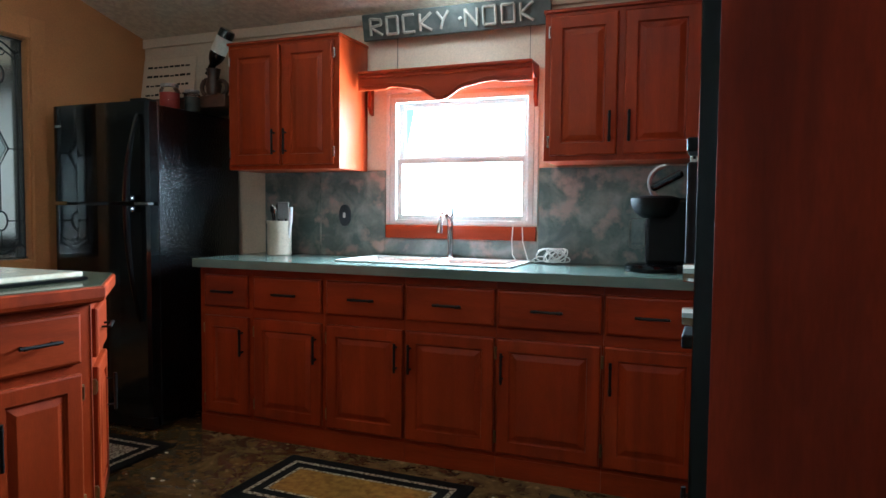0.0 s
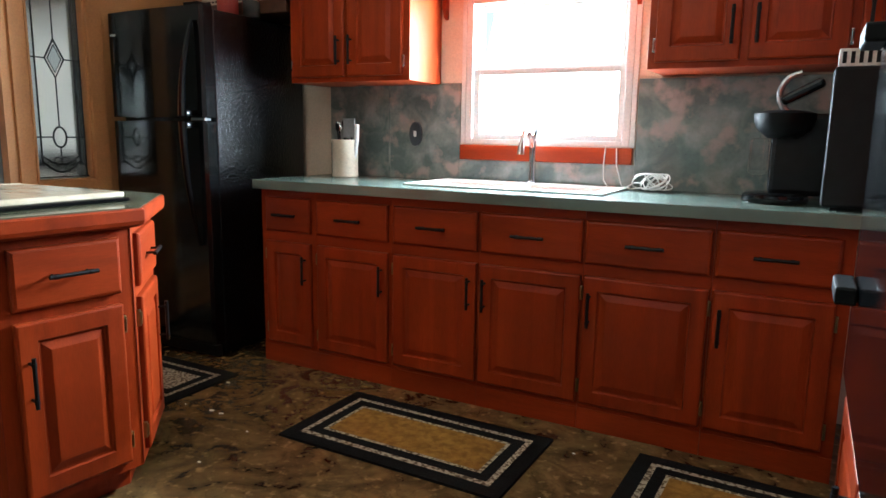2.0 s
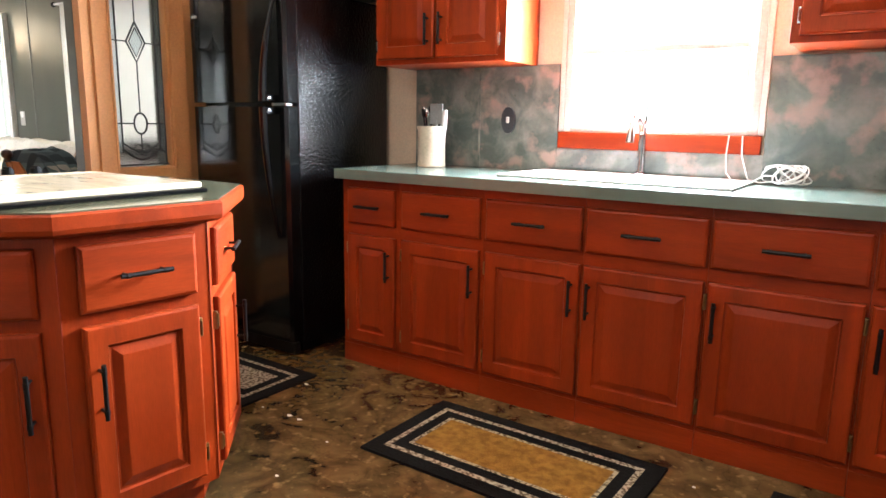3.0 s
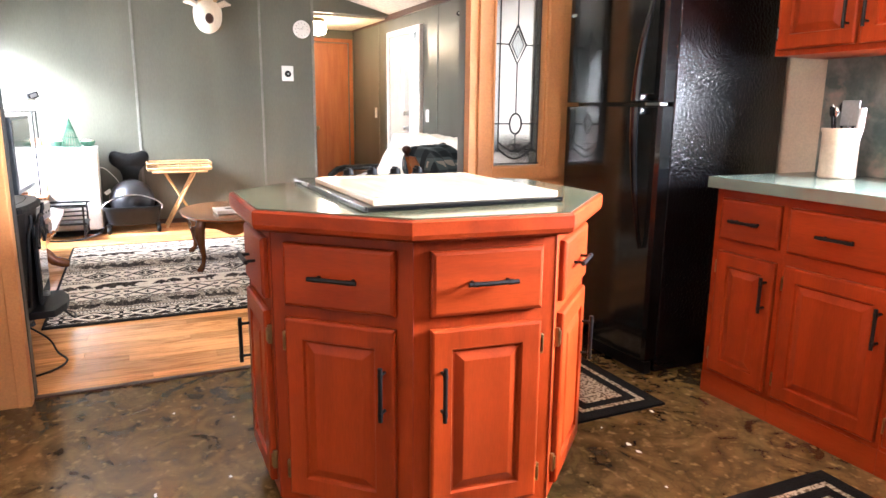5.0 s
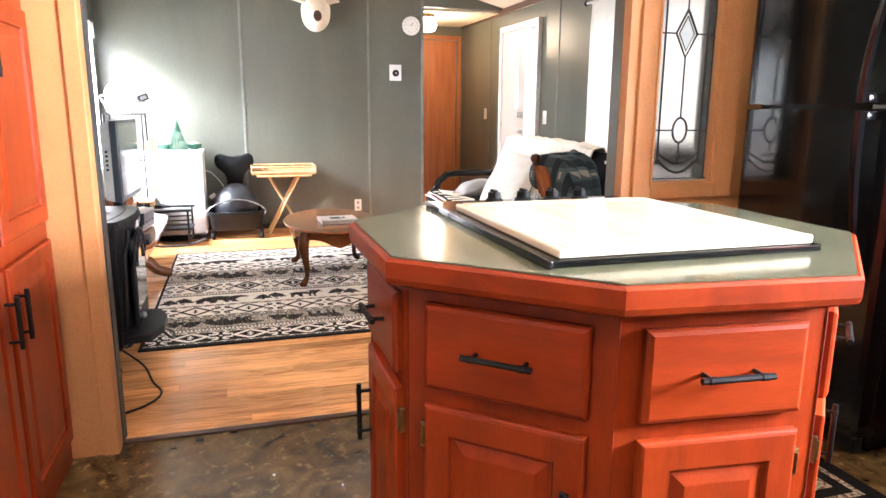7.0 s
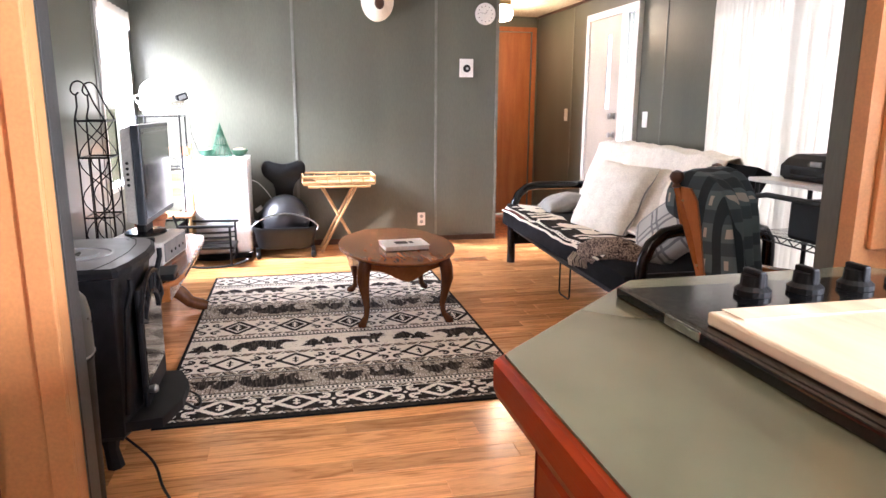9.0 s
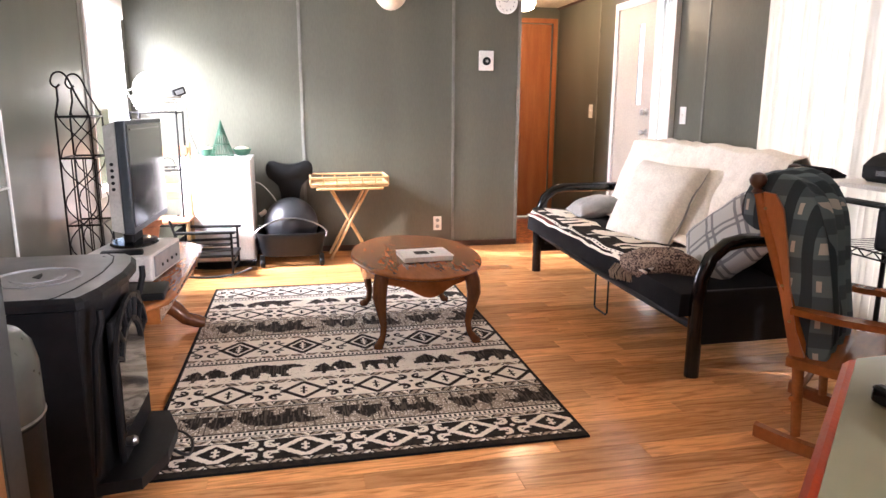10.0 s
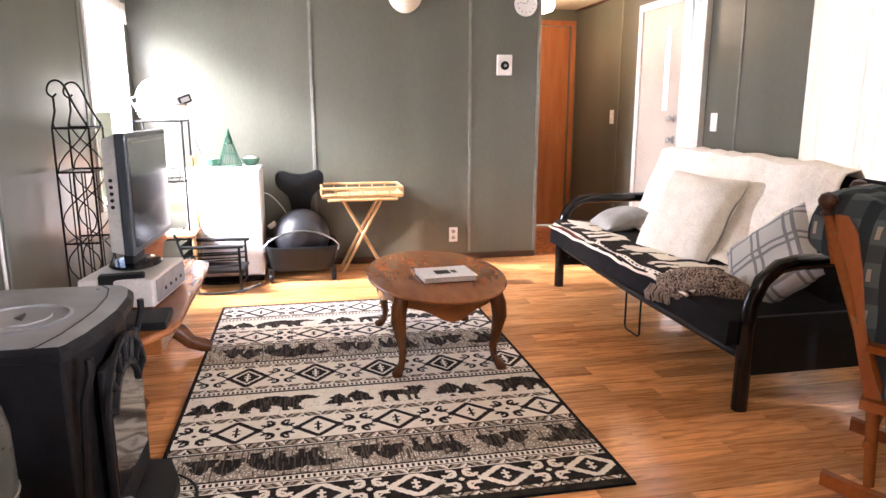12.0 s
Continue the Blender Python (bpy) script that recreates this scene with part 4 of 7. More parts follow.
t = thing("cooktop", "black glass cooktop with a column of knobs, set on the island", "cooktop", (-2.86, 1.775, 0.9425))
bm = box(bmesh.new(), (0, 0, 0), (0.80, 0.60, 0.014), 0.004)
part("glass_top", bm, M_BLACKGLOSS, t)
part("trim_rail", box(bmesh.new(), (-0.004, -0.012, 0.0), (0.806, -0.0005, 0.016), 0.003), M_BLACKGLOSS, t)
part("rail_joint", box(bmesh.new(), (0.14, -0.015, 0.004), (0.22, -0.0125, 0.018), 0.002), M_CHROME, t, "bright metal clip")
for k in range(4):
    bm = bmesh.new()
    lathe(bm, [(0.026, 0), (0.026, 0.008), (0.019, 0.014), (0.018, 0.03)], seg=20)
    box(bm, (-0.02, -0.006, 0.012), (0.02, 0.006, 0.038), 0.003)
    part("knob", bm, M_BLACKPLASTIC, t, m=pose(0.07, 0.17 + 0.09 * k, 0.0145), smooth=False)
t = thing("cooktop_cover", "cream painted board lying over the cooktop", "board", (-2.675, 1.792, 0.957))
bm = box(bmesh.new(), (0, 0, 0), (0.605, 0.57, 0.018), 0.004)
part("board", bm, M_COVER, t)
for x in (0.0, 0.56):
    part("batten", box(bmesh.new(), (x, 0.02, 0.0182), (x + 0.045, 0.55, 0.0195), 0.0005), M_COVER, t, "shallow glued batten")

# ---- kitchen: pantry ----
t = thing("pantry_cabinet", "tall red stained pantry cabinet with raised-panel doors beside the opening", "cabinet", (-2.46, 0.64, 0))
part("body", box(bmesh.new(), (0, 0, 0), (0.985, 0.585, 2.3)), M_RED, t, m=pose(0, 0, 0, 0, 0, 180))
bm = bmesh.new()
for a, b in ((0.03, 0.475), (0.505, 0.95)):
    for z0, z1 in ((0.10, 0.80), (0.86, 1.50), (1.56, 2.2)):
        d = part("door", raised_door(a, b, z0, z1, y=-0.0005), M_RED, t, m=pose(0, 0, 0, 0, 0, 180))
        x = b - 0.028 if a < 0.3 else a + 0.028
        part("handle", pull((x, z1 - 0.13 if z0 < 0.5 else z0 + 0.5), True, 0.14, -0.02), M_BLACK, d, "matt black bar handle")
bm.free()


t = thing("ceiling_lamp", "lit flush dome lamp on the kitchen ceiling", "lamp", (-1.45, 0.75, 2.64))
part("fixture", lathe(bmesh.new(), [(0.14, 0.0), (0.15, -0.012), (0.15, -0.03), (0.14, -0.035)], seg=28), M_BRASS, t, smooth=True)
dome = part("shade", lathe(bmesh.new(), [(0.14, -0.036), (0.13, -0.07), (0.09, -0.10), (0.03, -0.115)], seg=28), glow("lit_dome_glass", (1.0, 0.9, 0.74), 3.0), t, "glowing frosted dome", smooth=True)
dome.visible_shadow = False
t = thing("recessed_lamp", "small lit recessed lamp in the ceiling over the sink", "lamp", (-1.2, 3.78, 2.39))
part("trim_ring", lathe(bmesh.new(), [(0.05, -0.012), (0.07, -0.014), (0.075, -0.005), (0.07, 0.0)], seg=24), M_WHITE, t, smooth=True)
lens = part("lens", lathe(bmesh.new(), [(0.05, -0.008), (0.05, -0.002)], seg=24), glow("lit_lens_glass", (0.85, 0.97, 1.0), 12.0), t, "glowing lens")
lens.visible_shadow = False


# ---- kitchen rugs ----
def mat_rug(label, c, w, h, rz, inner):
    t = thing("kitchen_rug", label, "rug", (*c, 0.001), rz, group="kitchen rugs")
    bm = bmesh.new()
    steps = [(0.0, 0, 0), (0.002, 0.009, 0), (0.06, 0.010, 1), (0.082, 0.0105, 0), (0.125, 0.0105, 1), (0.14, 0.0105, 2)]
    loops = [[(-w / 2 + i, -h / 2 + i, z), (w / 2 - i, -h / 2 + i, z), (w / 2 - i, h / 2 - i, z), (-w / 2 + i, h / 2 - i, z)] for i, z, _ in steps]
    vs = [[bm.verts.new(p) for p in lp] for lp in loops]
    for k in range(len(vs) - 1):
        for i in range(4):
            f = bm.faces.new((vs[k][i], vs[k][(i + 1) % 4], vs[k + 1][(i + 1) % 4], vs[k + 1][i]))
            f.material_index = steps[k][2]
    f = bm.faces.new(vs[-1])
    f.material_index = 2
    bm.faces.new(vs[0][::-1])
    part("weave", bm, [M_DARKWEAVE, M_LIGHTWEAVE, inner], t)


mat_rug("black and tan bordered mat on the floor before the sink", (-1.325, 3.03), 0.95, 0.52, -1, M_TAN)
mat_rug("black and tan bordered mat on the floor near the oven", (-0.06, 3.06), 0.95, 0.52, -2, M_TAN)
mat_rug("bordered mat on the floor in front of the refrigerator", (-2.90, 2.97), 0.95, 0.44, 0, M_LIGHTWEAVE)


# loose pale chips on the kitchen floor
t = thing("floor_chips", "small pale chips scattered over the brown kitchen floor", "chips", (0, 0, 0.0005), kind="stuff")
bm = bmesh.new()
rnd = random.Random(11)
for k in range(46):
    x, y = rnd.uniform(-3.2, -0.7), rnd.uniform(1.0, 3.3)
    if (-2.85 < x < -2.0 and 1.6 < y < 2.6) or (-1.85 < x < -0.8 and y > 2.7):
        continue
    r, a0 = rnd.uniform(0.004, 0.014), rnd.uniform(0, 6)
    poly = [(x + r * rnd.uniform(0.5, 1.2) * math.cos(a0 + a), y + 0.7 * r * rnd.uniform(0.5, 1.2) * math.sin(a0 + a)) for a in (0, 1.1, 2.3, 3.4, 4.6)]
    prism(bm, poly, 0, 0.0015)
part("chips", bm, M_WHITE, t)


# ---- living room: doors, curtains, wall things ----
def plain_door(name, label, x0, w, h, material, frame_mat, knob_side, face):
    d = tagged(new(name), label, "", "", "structure")
    d.matrix_basis = face @ Matrix.Translation((x0, 0, 0))
    part("door_leaf", box(bmesh.new(), (0.004, 0.03, 0.012), (w - 0.004, 0.065, h - 0.004), 0.003), material, d)
    bm = bmesh.new()
    for a, b in (((-0.05, -0.012, 0), (-0.001, 0.0, h + 0.05)), ((w + 0.001, -0.012, 0), (w + 0.05, 0.0, h + 0.05)), ((-0.001, -0.012, h + 0.001), (w + 0.001, 0.0, h + 0.05))):
        box(bm, a, b, 0.003)
    part("door_frame", bm, frame_mat, d)
    kx = 0.06 if knob_side == "l" else w - 0.06
    part("door_handle", lathe(bmesh.new(), [(0.028, 0), (0.028, 0.006), (0.01, 0.012), (0.01, 0.03), (0.026, 0.04), (0.028, 0.055), (0.015, 0.068)], seg=16), M_BRASS, d, "round door knob", m=pose(kx, 0.03, 0.95, 90), smooth=True)
    return d


FACE_E = Matrix.Translation((HALL, 0, 0)) @ pose(0, 0, 0, 0, 0, 90)
plain_door("door_1", "closed orange-brown hollow door at the end of the hall", 3.47, 0.51, 2.06, M_ORANGE, M_ORANGE, "l", FACE_E)

# entry door with a narrow light, and the bright glazed strip beside it
d = tagged(new("door_2"), "closed white entry door with a narrow glass light", "", "", "structure")
d.location = (-7.98, NORTH, 0)
W, H = 0.63, 2.0
bm = bmesh.new()
for a, b in (((0, -0.03, 0.02), (0.36, -0.004, H)), ((0.44, -0.03, 0.02), (W, -0.004, H)), ((0.36, -0.03, 0.02), (0.44, -0.004, 1.22)), ((0.36, -0.03, 1.85), (0.44, -0.004, H))):
    box(bm, a, b)
bmesh.ops.remove_doubles(bm, verts=bm.verts, dist=0.0001)
part("door_leaf", bm, M_DOORWHITE, d)
# emission stands in for daylight in this pane; the wall behind is solid
part("pane", box(bmesh.new(), (0.361, -0.02, 1.221), (0.439, -0.012, 1.849)), glow("daylight_glow_glass", (0.62, 0.85, 1), 0.6), d, "narrow pane with its own daylight-coloured glow")
bm = bmesh.new()
for a, b in (((-0.06, -0.045, 0), (-0.002, -0.001, H + 0.06)), ((-0.002, -0.045, H + 0.002), (0.92, -0.001, H + 0.06)), ((W + 0.002, -0.045, 0), (W + 0.03, -0.001, H)), ((0.86, -0.045, 0), (0.92, -0.001, H))):
    box(bm, a, b, 0.003)
part("door_frame", bm, M_WHITE, d)
for z, r in ((1.0, 0.022), (1.16, 0.026)):
    part("door_handle", lathe(bmesh.new(), [(0.03, 0), (0.03, 0.008), (0.012, 0.014), (0.012, 0.03), (r, 0.04), (r, 0.055), (0.012, 0.062)], seg=14), M_STEEL, d, "silver door knob or lock", m=pose(W - 0.07, -0.03, z, 90), smooth=True)
g = part("side_pane", box(bmesh.new(), (0.652, 0.03, 0.07), (0.872, 0.038, 2.01)), M_FROST, d, "tall bright side glass")
g.visible_shadow = False

# curtained window
w = tagged(new("window_3"), "wide window behind sheer cream curtains", "", "", "structure")
w.location = (-6.02, NORTH + 0.04, 0.25)
bm = bmesh.new()
for a, b in (((0, 0, 0), (0.05, 0.06, 1.75)), ((1.62, 0, 0), (1.67, 0.06, 1.75)), ((0.05, 0, 0), (1.62, 0.06, 0.05)), ((0.05, 0, 1.70), (1.62, 0.06, 1.75)), ((0.81, 0, 0.05), (0.86, 0.06, 1.70))):
    box(bm, a, b, 0.003)
part("window_frame", bm, M_VINYL, w)
g = part("pane", box(bmesh.new(), (0.04, 0.025, 0.04), (1.63, 0.03, 1.71)), M_GLASS, w)
g.visible_shadow = False


def sheer():
    m, n, b = nodes("sheer_cloth_light")
    out = n.nodes["Material Output"]
    b.inputs["Base Color"].default_value, b.inputs["Roughness"].default_value = (0.8, 0.78, 0.72, 1), 0.95
    tr = n.nodes.new("ShaderNodeBsdfTranslucent")
    tr.inputs[0].default_value = (0.85, 0.82, 0.75, 1)
    mx = n.nodes.new("ShaderNodeMixShader")
    tc, w = n.nodes.new("ShaderNodeTexCoord"), n.nodes.new("ShaderNodeTexWave")
    w.inputs["Scale"].default_value, w.inputs["Distortion"].default_value = 60, 2
    n.links.new(tc.outputs["Object"], w.inputs["Vector"])
    r = n.nodes.new("ShaderNodeMapRange")
    r.inputs[3].default_value, r.inputs[4].default_value = 0.04, 0.13
    n.links.new(w.outputs[1], r.inputs[0])
    n.links.new(r.outputs[0], mx.inputs[0])
    n.links.new(b.outputs[0], mx.inputs[1])
    n.links.new(tr.outputs[0], mx.inputs[2])
    n.links.new(mx.outputs[0], out.inputs[0])
    return m


M_SHEER = sheer()


def curtain(x0, x1, ph):
    t = thing("curtain", "sheer cream curtain hanging in folds before the window", "curtain", (x0, NORTH - 0.07, 0.12), group="curtains of the wide window")
    bm = bmesh.new()
    n, W, H = 120, x1 - x0, 1.92
    rows = []
    for z, amp in ((0, 0.03), (0.8, 0.026), (1.7, 0.02), (H, 0.012)):
        rows.append([bm.verts.new((W * k / n, amp * math.sin(k * 0.85 + ph + 0.8 * math.sin(k * 0.21)) + amp * 0.4 * math.sin(k * 0.33 + z), z)) for k in range(n + 1)])
    for a, b in zip(rows, rows[1:]):
        for k in range(n):
            bm.faces.new((a[k], a[k + 1], b[k + 1], b[k]))
    part("cloth", bm, M_SHEER, t, smooth=True)


curtain(-6.0, -5.42, 0)
curtain(-5.41, -4.70, 1.3)
curtain(-4.69, -4.2, 2.6)
t = thing("curtain_rod", "thin white curtain rod with small brackets", "curtain rod", (-6.1, NORTH - 0.07, 2.045))
part("rod", tube(bmesh.new(), [(0, 0, 0), (2.0, 0, 0)], 0.009, 8), M_WHITE, t, smooth=True)
part("finial", lathe(bmesh.new(), [(0.005, -0.02), (0.018, -0.01), (0.018, 0.01), (0.005, 0.02)], seg=12), M_BLACK, t, "dark finial", smooth=True)
part("bracket", box(bmesh.new(), (0.06, 0.0, -0.01), (0.075, 0.068, 0.01)), M_WHITE, t)

# tall window on the outer wall
w = tagged(new("window_4"), "tall white-framed window with a short valance", "", "", "structure")
w.location = (-7.92, SOUTH - 0.09, 0.62)
bm = bmesh.new()
for a, b in (((0, 0, 0), (0.035, 0.10, 1.28)), ((0.895, 0, 0), (0.93, 0.10, 1.28)), ((0.035, 0, 0), (0.895, 0.10, 0.035)), ((0.035, 0, 1.245), (0.895, 0.10, 1.28)), ((0.035, 0.02, 0.62), (0.895, 0.06, 0.655))):
    box(bm, a, b, 0.003)
part("window_frame", bm, M_VINYL, w)
part("pane", box(bmesh.new(), (0.03, 0.035, 0.03), (0.90, 0.04, 1.25)), M_GLASS, w).visible_shadow = False
t = thing("window_blind", "short scalloped cream valance at the top of the tall window", "blind", (-7.9, SOUTH + 0.022, 1.80))
bm = bmesh.new()
n = 40
rows = [[bm.verts.new((0.9 * k / n, 0.012 * math.sin(k * 1.1), z + (0.02 * math.sin(k * 0.9) if z == 0 else 0))) for k in range(n + 1)] for z in (0, 0.14)]
for k in range(n):
    bm.faces.new((rows[0][k], rows[0][k + 1], rows[1][k + 1], rows[1][k]))
part("cloth", bm, M_SHEER, t, smooth=True)

t = thing("thermostat", "white square thermostat with a black dial on the grey wall", "thermostat", (FAR + 0.001, 2.853, 1.575))
part("case", box(bmesh.new(), (0, -0.062, -0.08), (0.022, 0.062, 0.08), 0.004), M_WHITE, t)
part("dial", lathe(bmesh.new(), [(0.034, 0), (0.034, 0.012), (0.026, 0.016)], seg=20), M_BLACKPLASTIC, t, "round black dial", m=pose(0.0225, 0, -0.005, 0, 90, 0))
part("dial_cap", lathe(bmesh.new(), [(0.012, 0), (0.012, 0.005)], seg=14), M_PLASTICGREY, t, "grey dial cap", m=pose(0.039, 0, -0.005, 0, 90, 0))

t = thing("wall_clock", "small round white clock on the grey wall", "clock", (FAR + 0.001, 3.022, 2.045))
part("case", lathe(bmesh.new(), [(0.092, 0), (0.095, 0.012), (0.088, 0.02), (0.084, 0.014)], seg=32), M_WHITE, t, m=pose(0, 0, 0, 0, 90, 0), smooth=True)
bm = bmesh.new()
for k in range(12):
    a = k * math.pi / 6
    box(bm, (0.0148, 0.066 * math.cos(a) - 0.003, 0.066 * math.sin(a) - 0.004), (0.0165, 0.066 * math.cos(a) + 0.003, 0.066 * math.sin(a) + 0.004))
part("dial_marks", bm, M_BLACKPLASTIC, t, "dark hour marks")
bm = bmesh.new()
tube(bm, [(0.018, 0, 0), (0.018, 0.02, 0.035)], 0.002, 4)
tube(bm, [(0.018, 0, 0), (0.018, -0.05, 0.01)], 0.0015, 4)
part("hands_of_clock", bm, M_BLACKPLASTIC, t, "dark clock pointers")

t = thing("wall_mask", "cream sculpted animal head with a dark muzzle on the wall", "wall sculpture", (FAR + 0.002, 2.055, 2.12))
bm = bmesh.new()
rings(bm, [[(x, s * (0.14 + 0.025 * max(0, math.sin(a))) * math.cos(a), dz + 0.17 * s * math.sin(a)) for a in [k * math.pi / 14 for k in range(28)]] for x, s, dz in ((0, 1, 0), (0.03, 1.0, 0), (0.07, 0.88, 0.0), (0.12, 0.6, -0.02), (0.15, 0.36, -0.03), (0.16, 0.15, -0.03))])
part("head", bm, M_STONEWARE, t, smooth=True)
for s_ in (-1, 1):
    part("ear", tube(bmesh.new(), [(0.04, s_ * 0.10, 0.10), (0.05, s_ * 0.17, 0.13), (0.04, s_ * 0.23, 0.12)], 0.03, 8, [0.028, 0.032, 0.008]), M_STONEWARE, t, smooth=True)
    part("horn", tube(bmesh.new(), [(0.04, s_ * 0.06, 0.13), (0.06, s_ * 0.12, 0.20), (0.05, s_ * 0.11, 0.27)], 0.014, 8, [0.018, 0.014, 0.005]), M_BAMBOO, t, smooth=True)
    part("eye", lathe(bmesh.new(), [(0.014, 0), (0.01, 0.006)], seg=10), M_BLACKPLASTIC, t, "dark eye", m=pose(0.115, s_ * 0.055, 0.045, 0, 80, s_ * 25))
part("muzzle", lathe(bmesh.new(), [(0.05, 0), (0.045, 0.012), (0.02, 0.018)], seg=20, sx=1.1, sy=0.85), M_DARKWOOD, t, "dark brown muzzle", m=pose(0.152, 0, -0.035, 0, 82, 0), smooth=True)

for y, z in ((2.44, 0.21),):
    t = thing("wall_outlet", "white double outlet low on the grey wall", "outlet", (FAR + 0.001, y, z))
    part("plate", box(bmesh.new(), (0, -0.036, -0.06), (0.006, 0.036, 0.06), 0.002), M_WHITE, t)
    for s in (-1, 1):
        part("socket", lathe(bmesh.new(), [(0.016, 0), (0.016, 0.003)], seg=14), M_PLASTICGREY, t, "grey socket face", m=pose(0.006, 0, s * 0.026, 0, 90, 0))
for x, z in ((-8.55, 1.16), (-6.94, 1.14)):
    t = thing("light_switch", "white light switch plate on the wall", "switch", (x, NORTH - 0.001, z), group="light switches")
    part("plate", box(bmesh.new(), (-0.038, -0.006, -0.062), (0.038, 0, 0.062), 0.002), M_WHITE, t)
    part("toggle", box(bmesh.new(), (-0.006, -0.016, -0.008), (0.006, -0.0065, 0.012), 0.002), M_WHITE, t)

t = thing("ceiling_lamp", "lit round glass ceiling lamp in the hall", "lamp", (-8.40, 3.30, 2.20))
part("fixture", lathe(bmesh.new(), [(0.07, -0.02), (0.08, 0.0), (0.08, 0.018)], seg=24), M_BRASS, t, smooth=True)
part("shade", lathe(bmesh.new(), [(0.02, -0.17), (0.08, -0.15), (0.1, -0.1), (0.085, -0.04), (0.06, -0.021)], seg=24), glow("lit_lamp_glass", (1.0, 0.86, 0.62), 9.0), t, "glowing frosted shade", smooth=True)

t = thing("floor_vent", "dark metal floor register by the wall", "vent", (-7.19, 2.69, 0.0005))
bm = box(bmesh.new(), (-0.06, -0.14, 0), (0.06, 0.14, 0.004), 0.001)
part("frame", bm, M_ORANGE, t)
bm = bmesh.new()
for k in range(14):
    box(bm, (-0.045, -0.125 + 0.019 * k, 0.0042), (0.045, -0.118 + 0.019 * k, 0.006))
tagged(part("grille", bm, M_BRASS, t, "metal grille slots"), kind="stuff")

# ---- living room: futon ----
FX0, FX1, FYF, FYB = -7.04, -4.98, 2.99, 3.74
t = thing("futon", "black metal futon with a black mattress, opened as a sofa", "sofa", (FX0, FYF, 0))
L_ = FX1 - FX0
for x in (0.0, L_):
    bm = bmesh.new()
    s = 0.033
    path = [(x, 0.0, 0.0), (x, 0.0, 0.34), (x, 0.012, 0.46), (x, 0.05, 0.55), (x, 0.12, 0.605), (x, 0.2, 0.62), (x, 0.62, 0.62), (x, 0.70, 0.60), (x, 0.735, 0.55), (x, 0.74, 0.45), (x, 0.74, 0.0)]
    tube(bm, path, s, 10)
    part("arm", bm, M_BLACKGLOSS, t, "bent gloss black tube arm", smooth=True)
    bm = box(bmesh.new(), (x - 0.014, 0.03, 0.15), (x + 0.014, 0.71, 0.40), 0.005)
    part("side_panel", bm, M_BLACK, t)
bm = bmesh.new()
tube(bm, [(0, 0.02, 0.28), (L_ * 0.5, 0.02, 0.235), (L_, 0.02, 0.22)], 0.02, 8)
tube(bm, [(0, 0.70, 0.28), (L_, 0.70, 0.22)], 0.02, 8)
deck = part("deck", bm, M_BLACK, t, smooth=True)
for k in range(9):
    x = L_ * (k + 0.5) / 9
    part("slat", tube(bmesh.new(), [(x, 0.02, 0.232), (x, 0.70, 0.232)], 0.008, 6), M_BLACK, deck, smooth=True)
bm = bmesh.new()
tube(bm, [(0.98, 0.02, 0.24), (0.98, 0.02, 0.02), (1.0, 0.02, 0.004), (1.13, 0.02, 0.004), (1.15, 0.02, 0.02), (1.15, 0.02, 0.235)], 0.006, 6)
part("middle_foot", bm, M_BLACK, t, "thin wire middle foot", smooth=True)


def cushion(w, d, h, nx=14, ny=14, puff=1.0, noise_amp=0.008, seed=0, edge=0.12):
    """A soft pad centred on the origin: full in the middle, thin at the seams."""
    bm = bmesh.new()

    def side(s):
        g = []
        for i in range(nx + 1):
            row = []
            for j in range(ny + 1):
                u, v = 2 * i / nx - 1, 2 * j / ny - 1
                f = max(0.0, (1 - abs(u) ** 3) * (1 - abs(v) ** 3)) ** 0.45
                k = 1 - 0.05 * (1 - abs(u)) * abs(v) - 0.05 * (1 - abs(v)) * abs(u)
                z = s * h / 2 * (edge + (1 - edge) * f * puff)
                z += noise_amp * noise.noise((u * 2.2 + seed, v * 2.2, s)) * 2 * f
                row.append(bm.verts.new((w / 2 * u * k, d / 2 * v * k, z)))
            g.append(row)
        for i in range(nx):
            for j in range(ny):
                q = (g[i][j], g[i + 1][j], g[i + 1][j + 1], g[i][j + 1])
                bm.faces.new(q if s > 0 else q[::-1])
        return g
    a, b = side(1), side(-1)
    ra = [a[i][0] for i in range(nx + 1)] + [a[nx][j] for j in range(1, ny + 1)] + [a[i][ny] for i in range(nx - 1, -1, -1)] + [a[0][j] for j in range(ny - 1, 0, -1)]
    rb = [b[i][0] for i in range(nx + 1)] + [b[nx][j] for j in range(1, ny + 1)] + [b[i][ny] for i in range(nx - 1, -1, -1)] + [b[0][j] for j in range(ny - 1, 0, -1)]
    for i in range(len(ra)):
        k = (i + 1) % len(ra)
        bm.faces.new((ra[i], rb[i], rb[k], ra[k]))
    return bm


part("seat_mattress", cushion(L_ - 0.02, 0.80, 0.21, 28, 14, noise_amp=0.014, edge=0.5), M_CLOTHBLACK, t, "black padded seat mattress", m=pose(L_ / 2, 0.32, 0.335, -3, 1.2, 0), smooth=True)
part("back_mattress", cushion(L_ - 0.20, 0.60, 0.15, 28, 14, noise_amp=0.01, seed=4, edge=0.6), M_CLOTHBLACK, t, "black padded back mattress", m=pose(L_ / 2 - 0.03, 0.66, 0.65, 68, 1.5, 0), smooth=True)

# throws and pillows on the futon


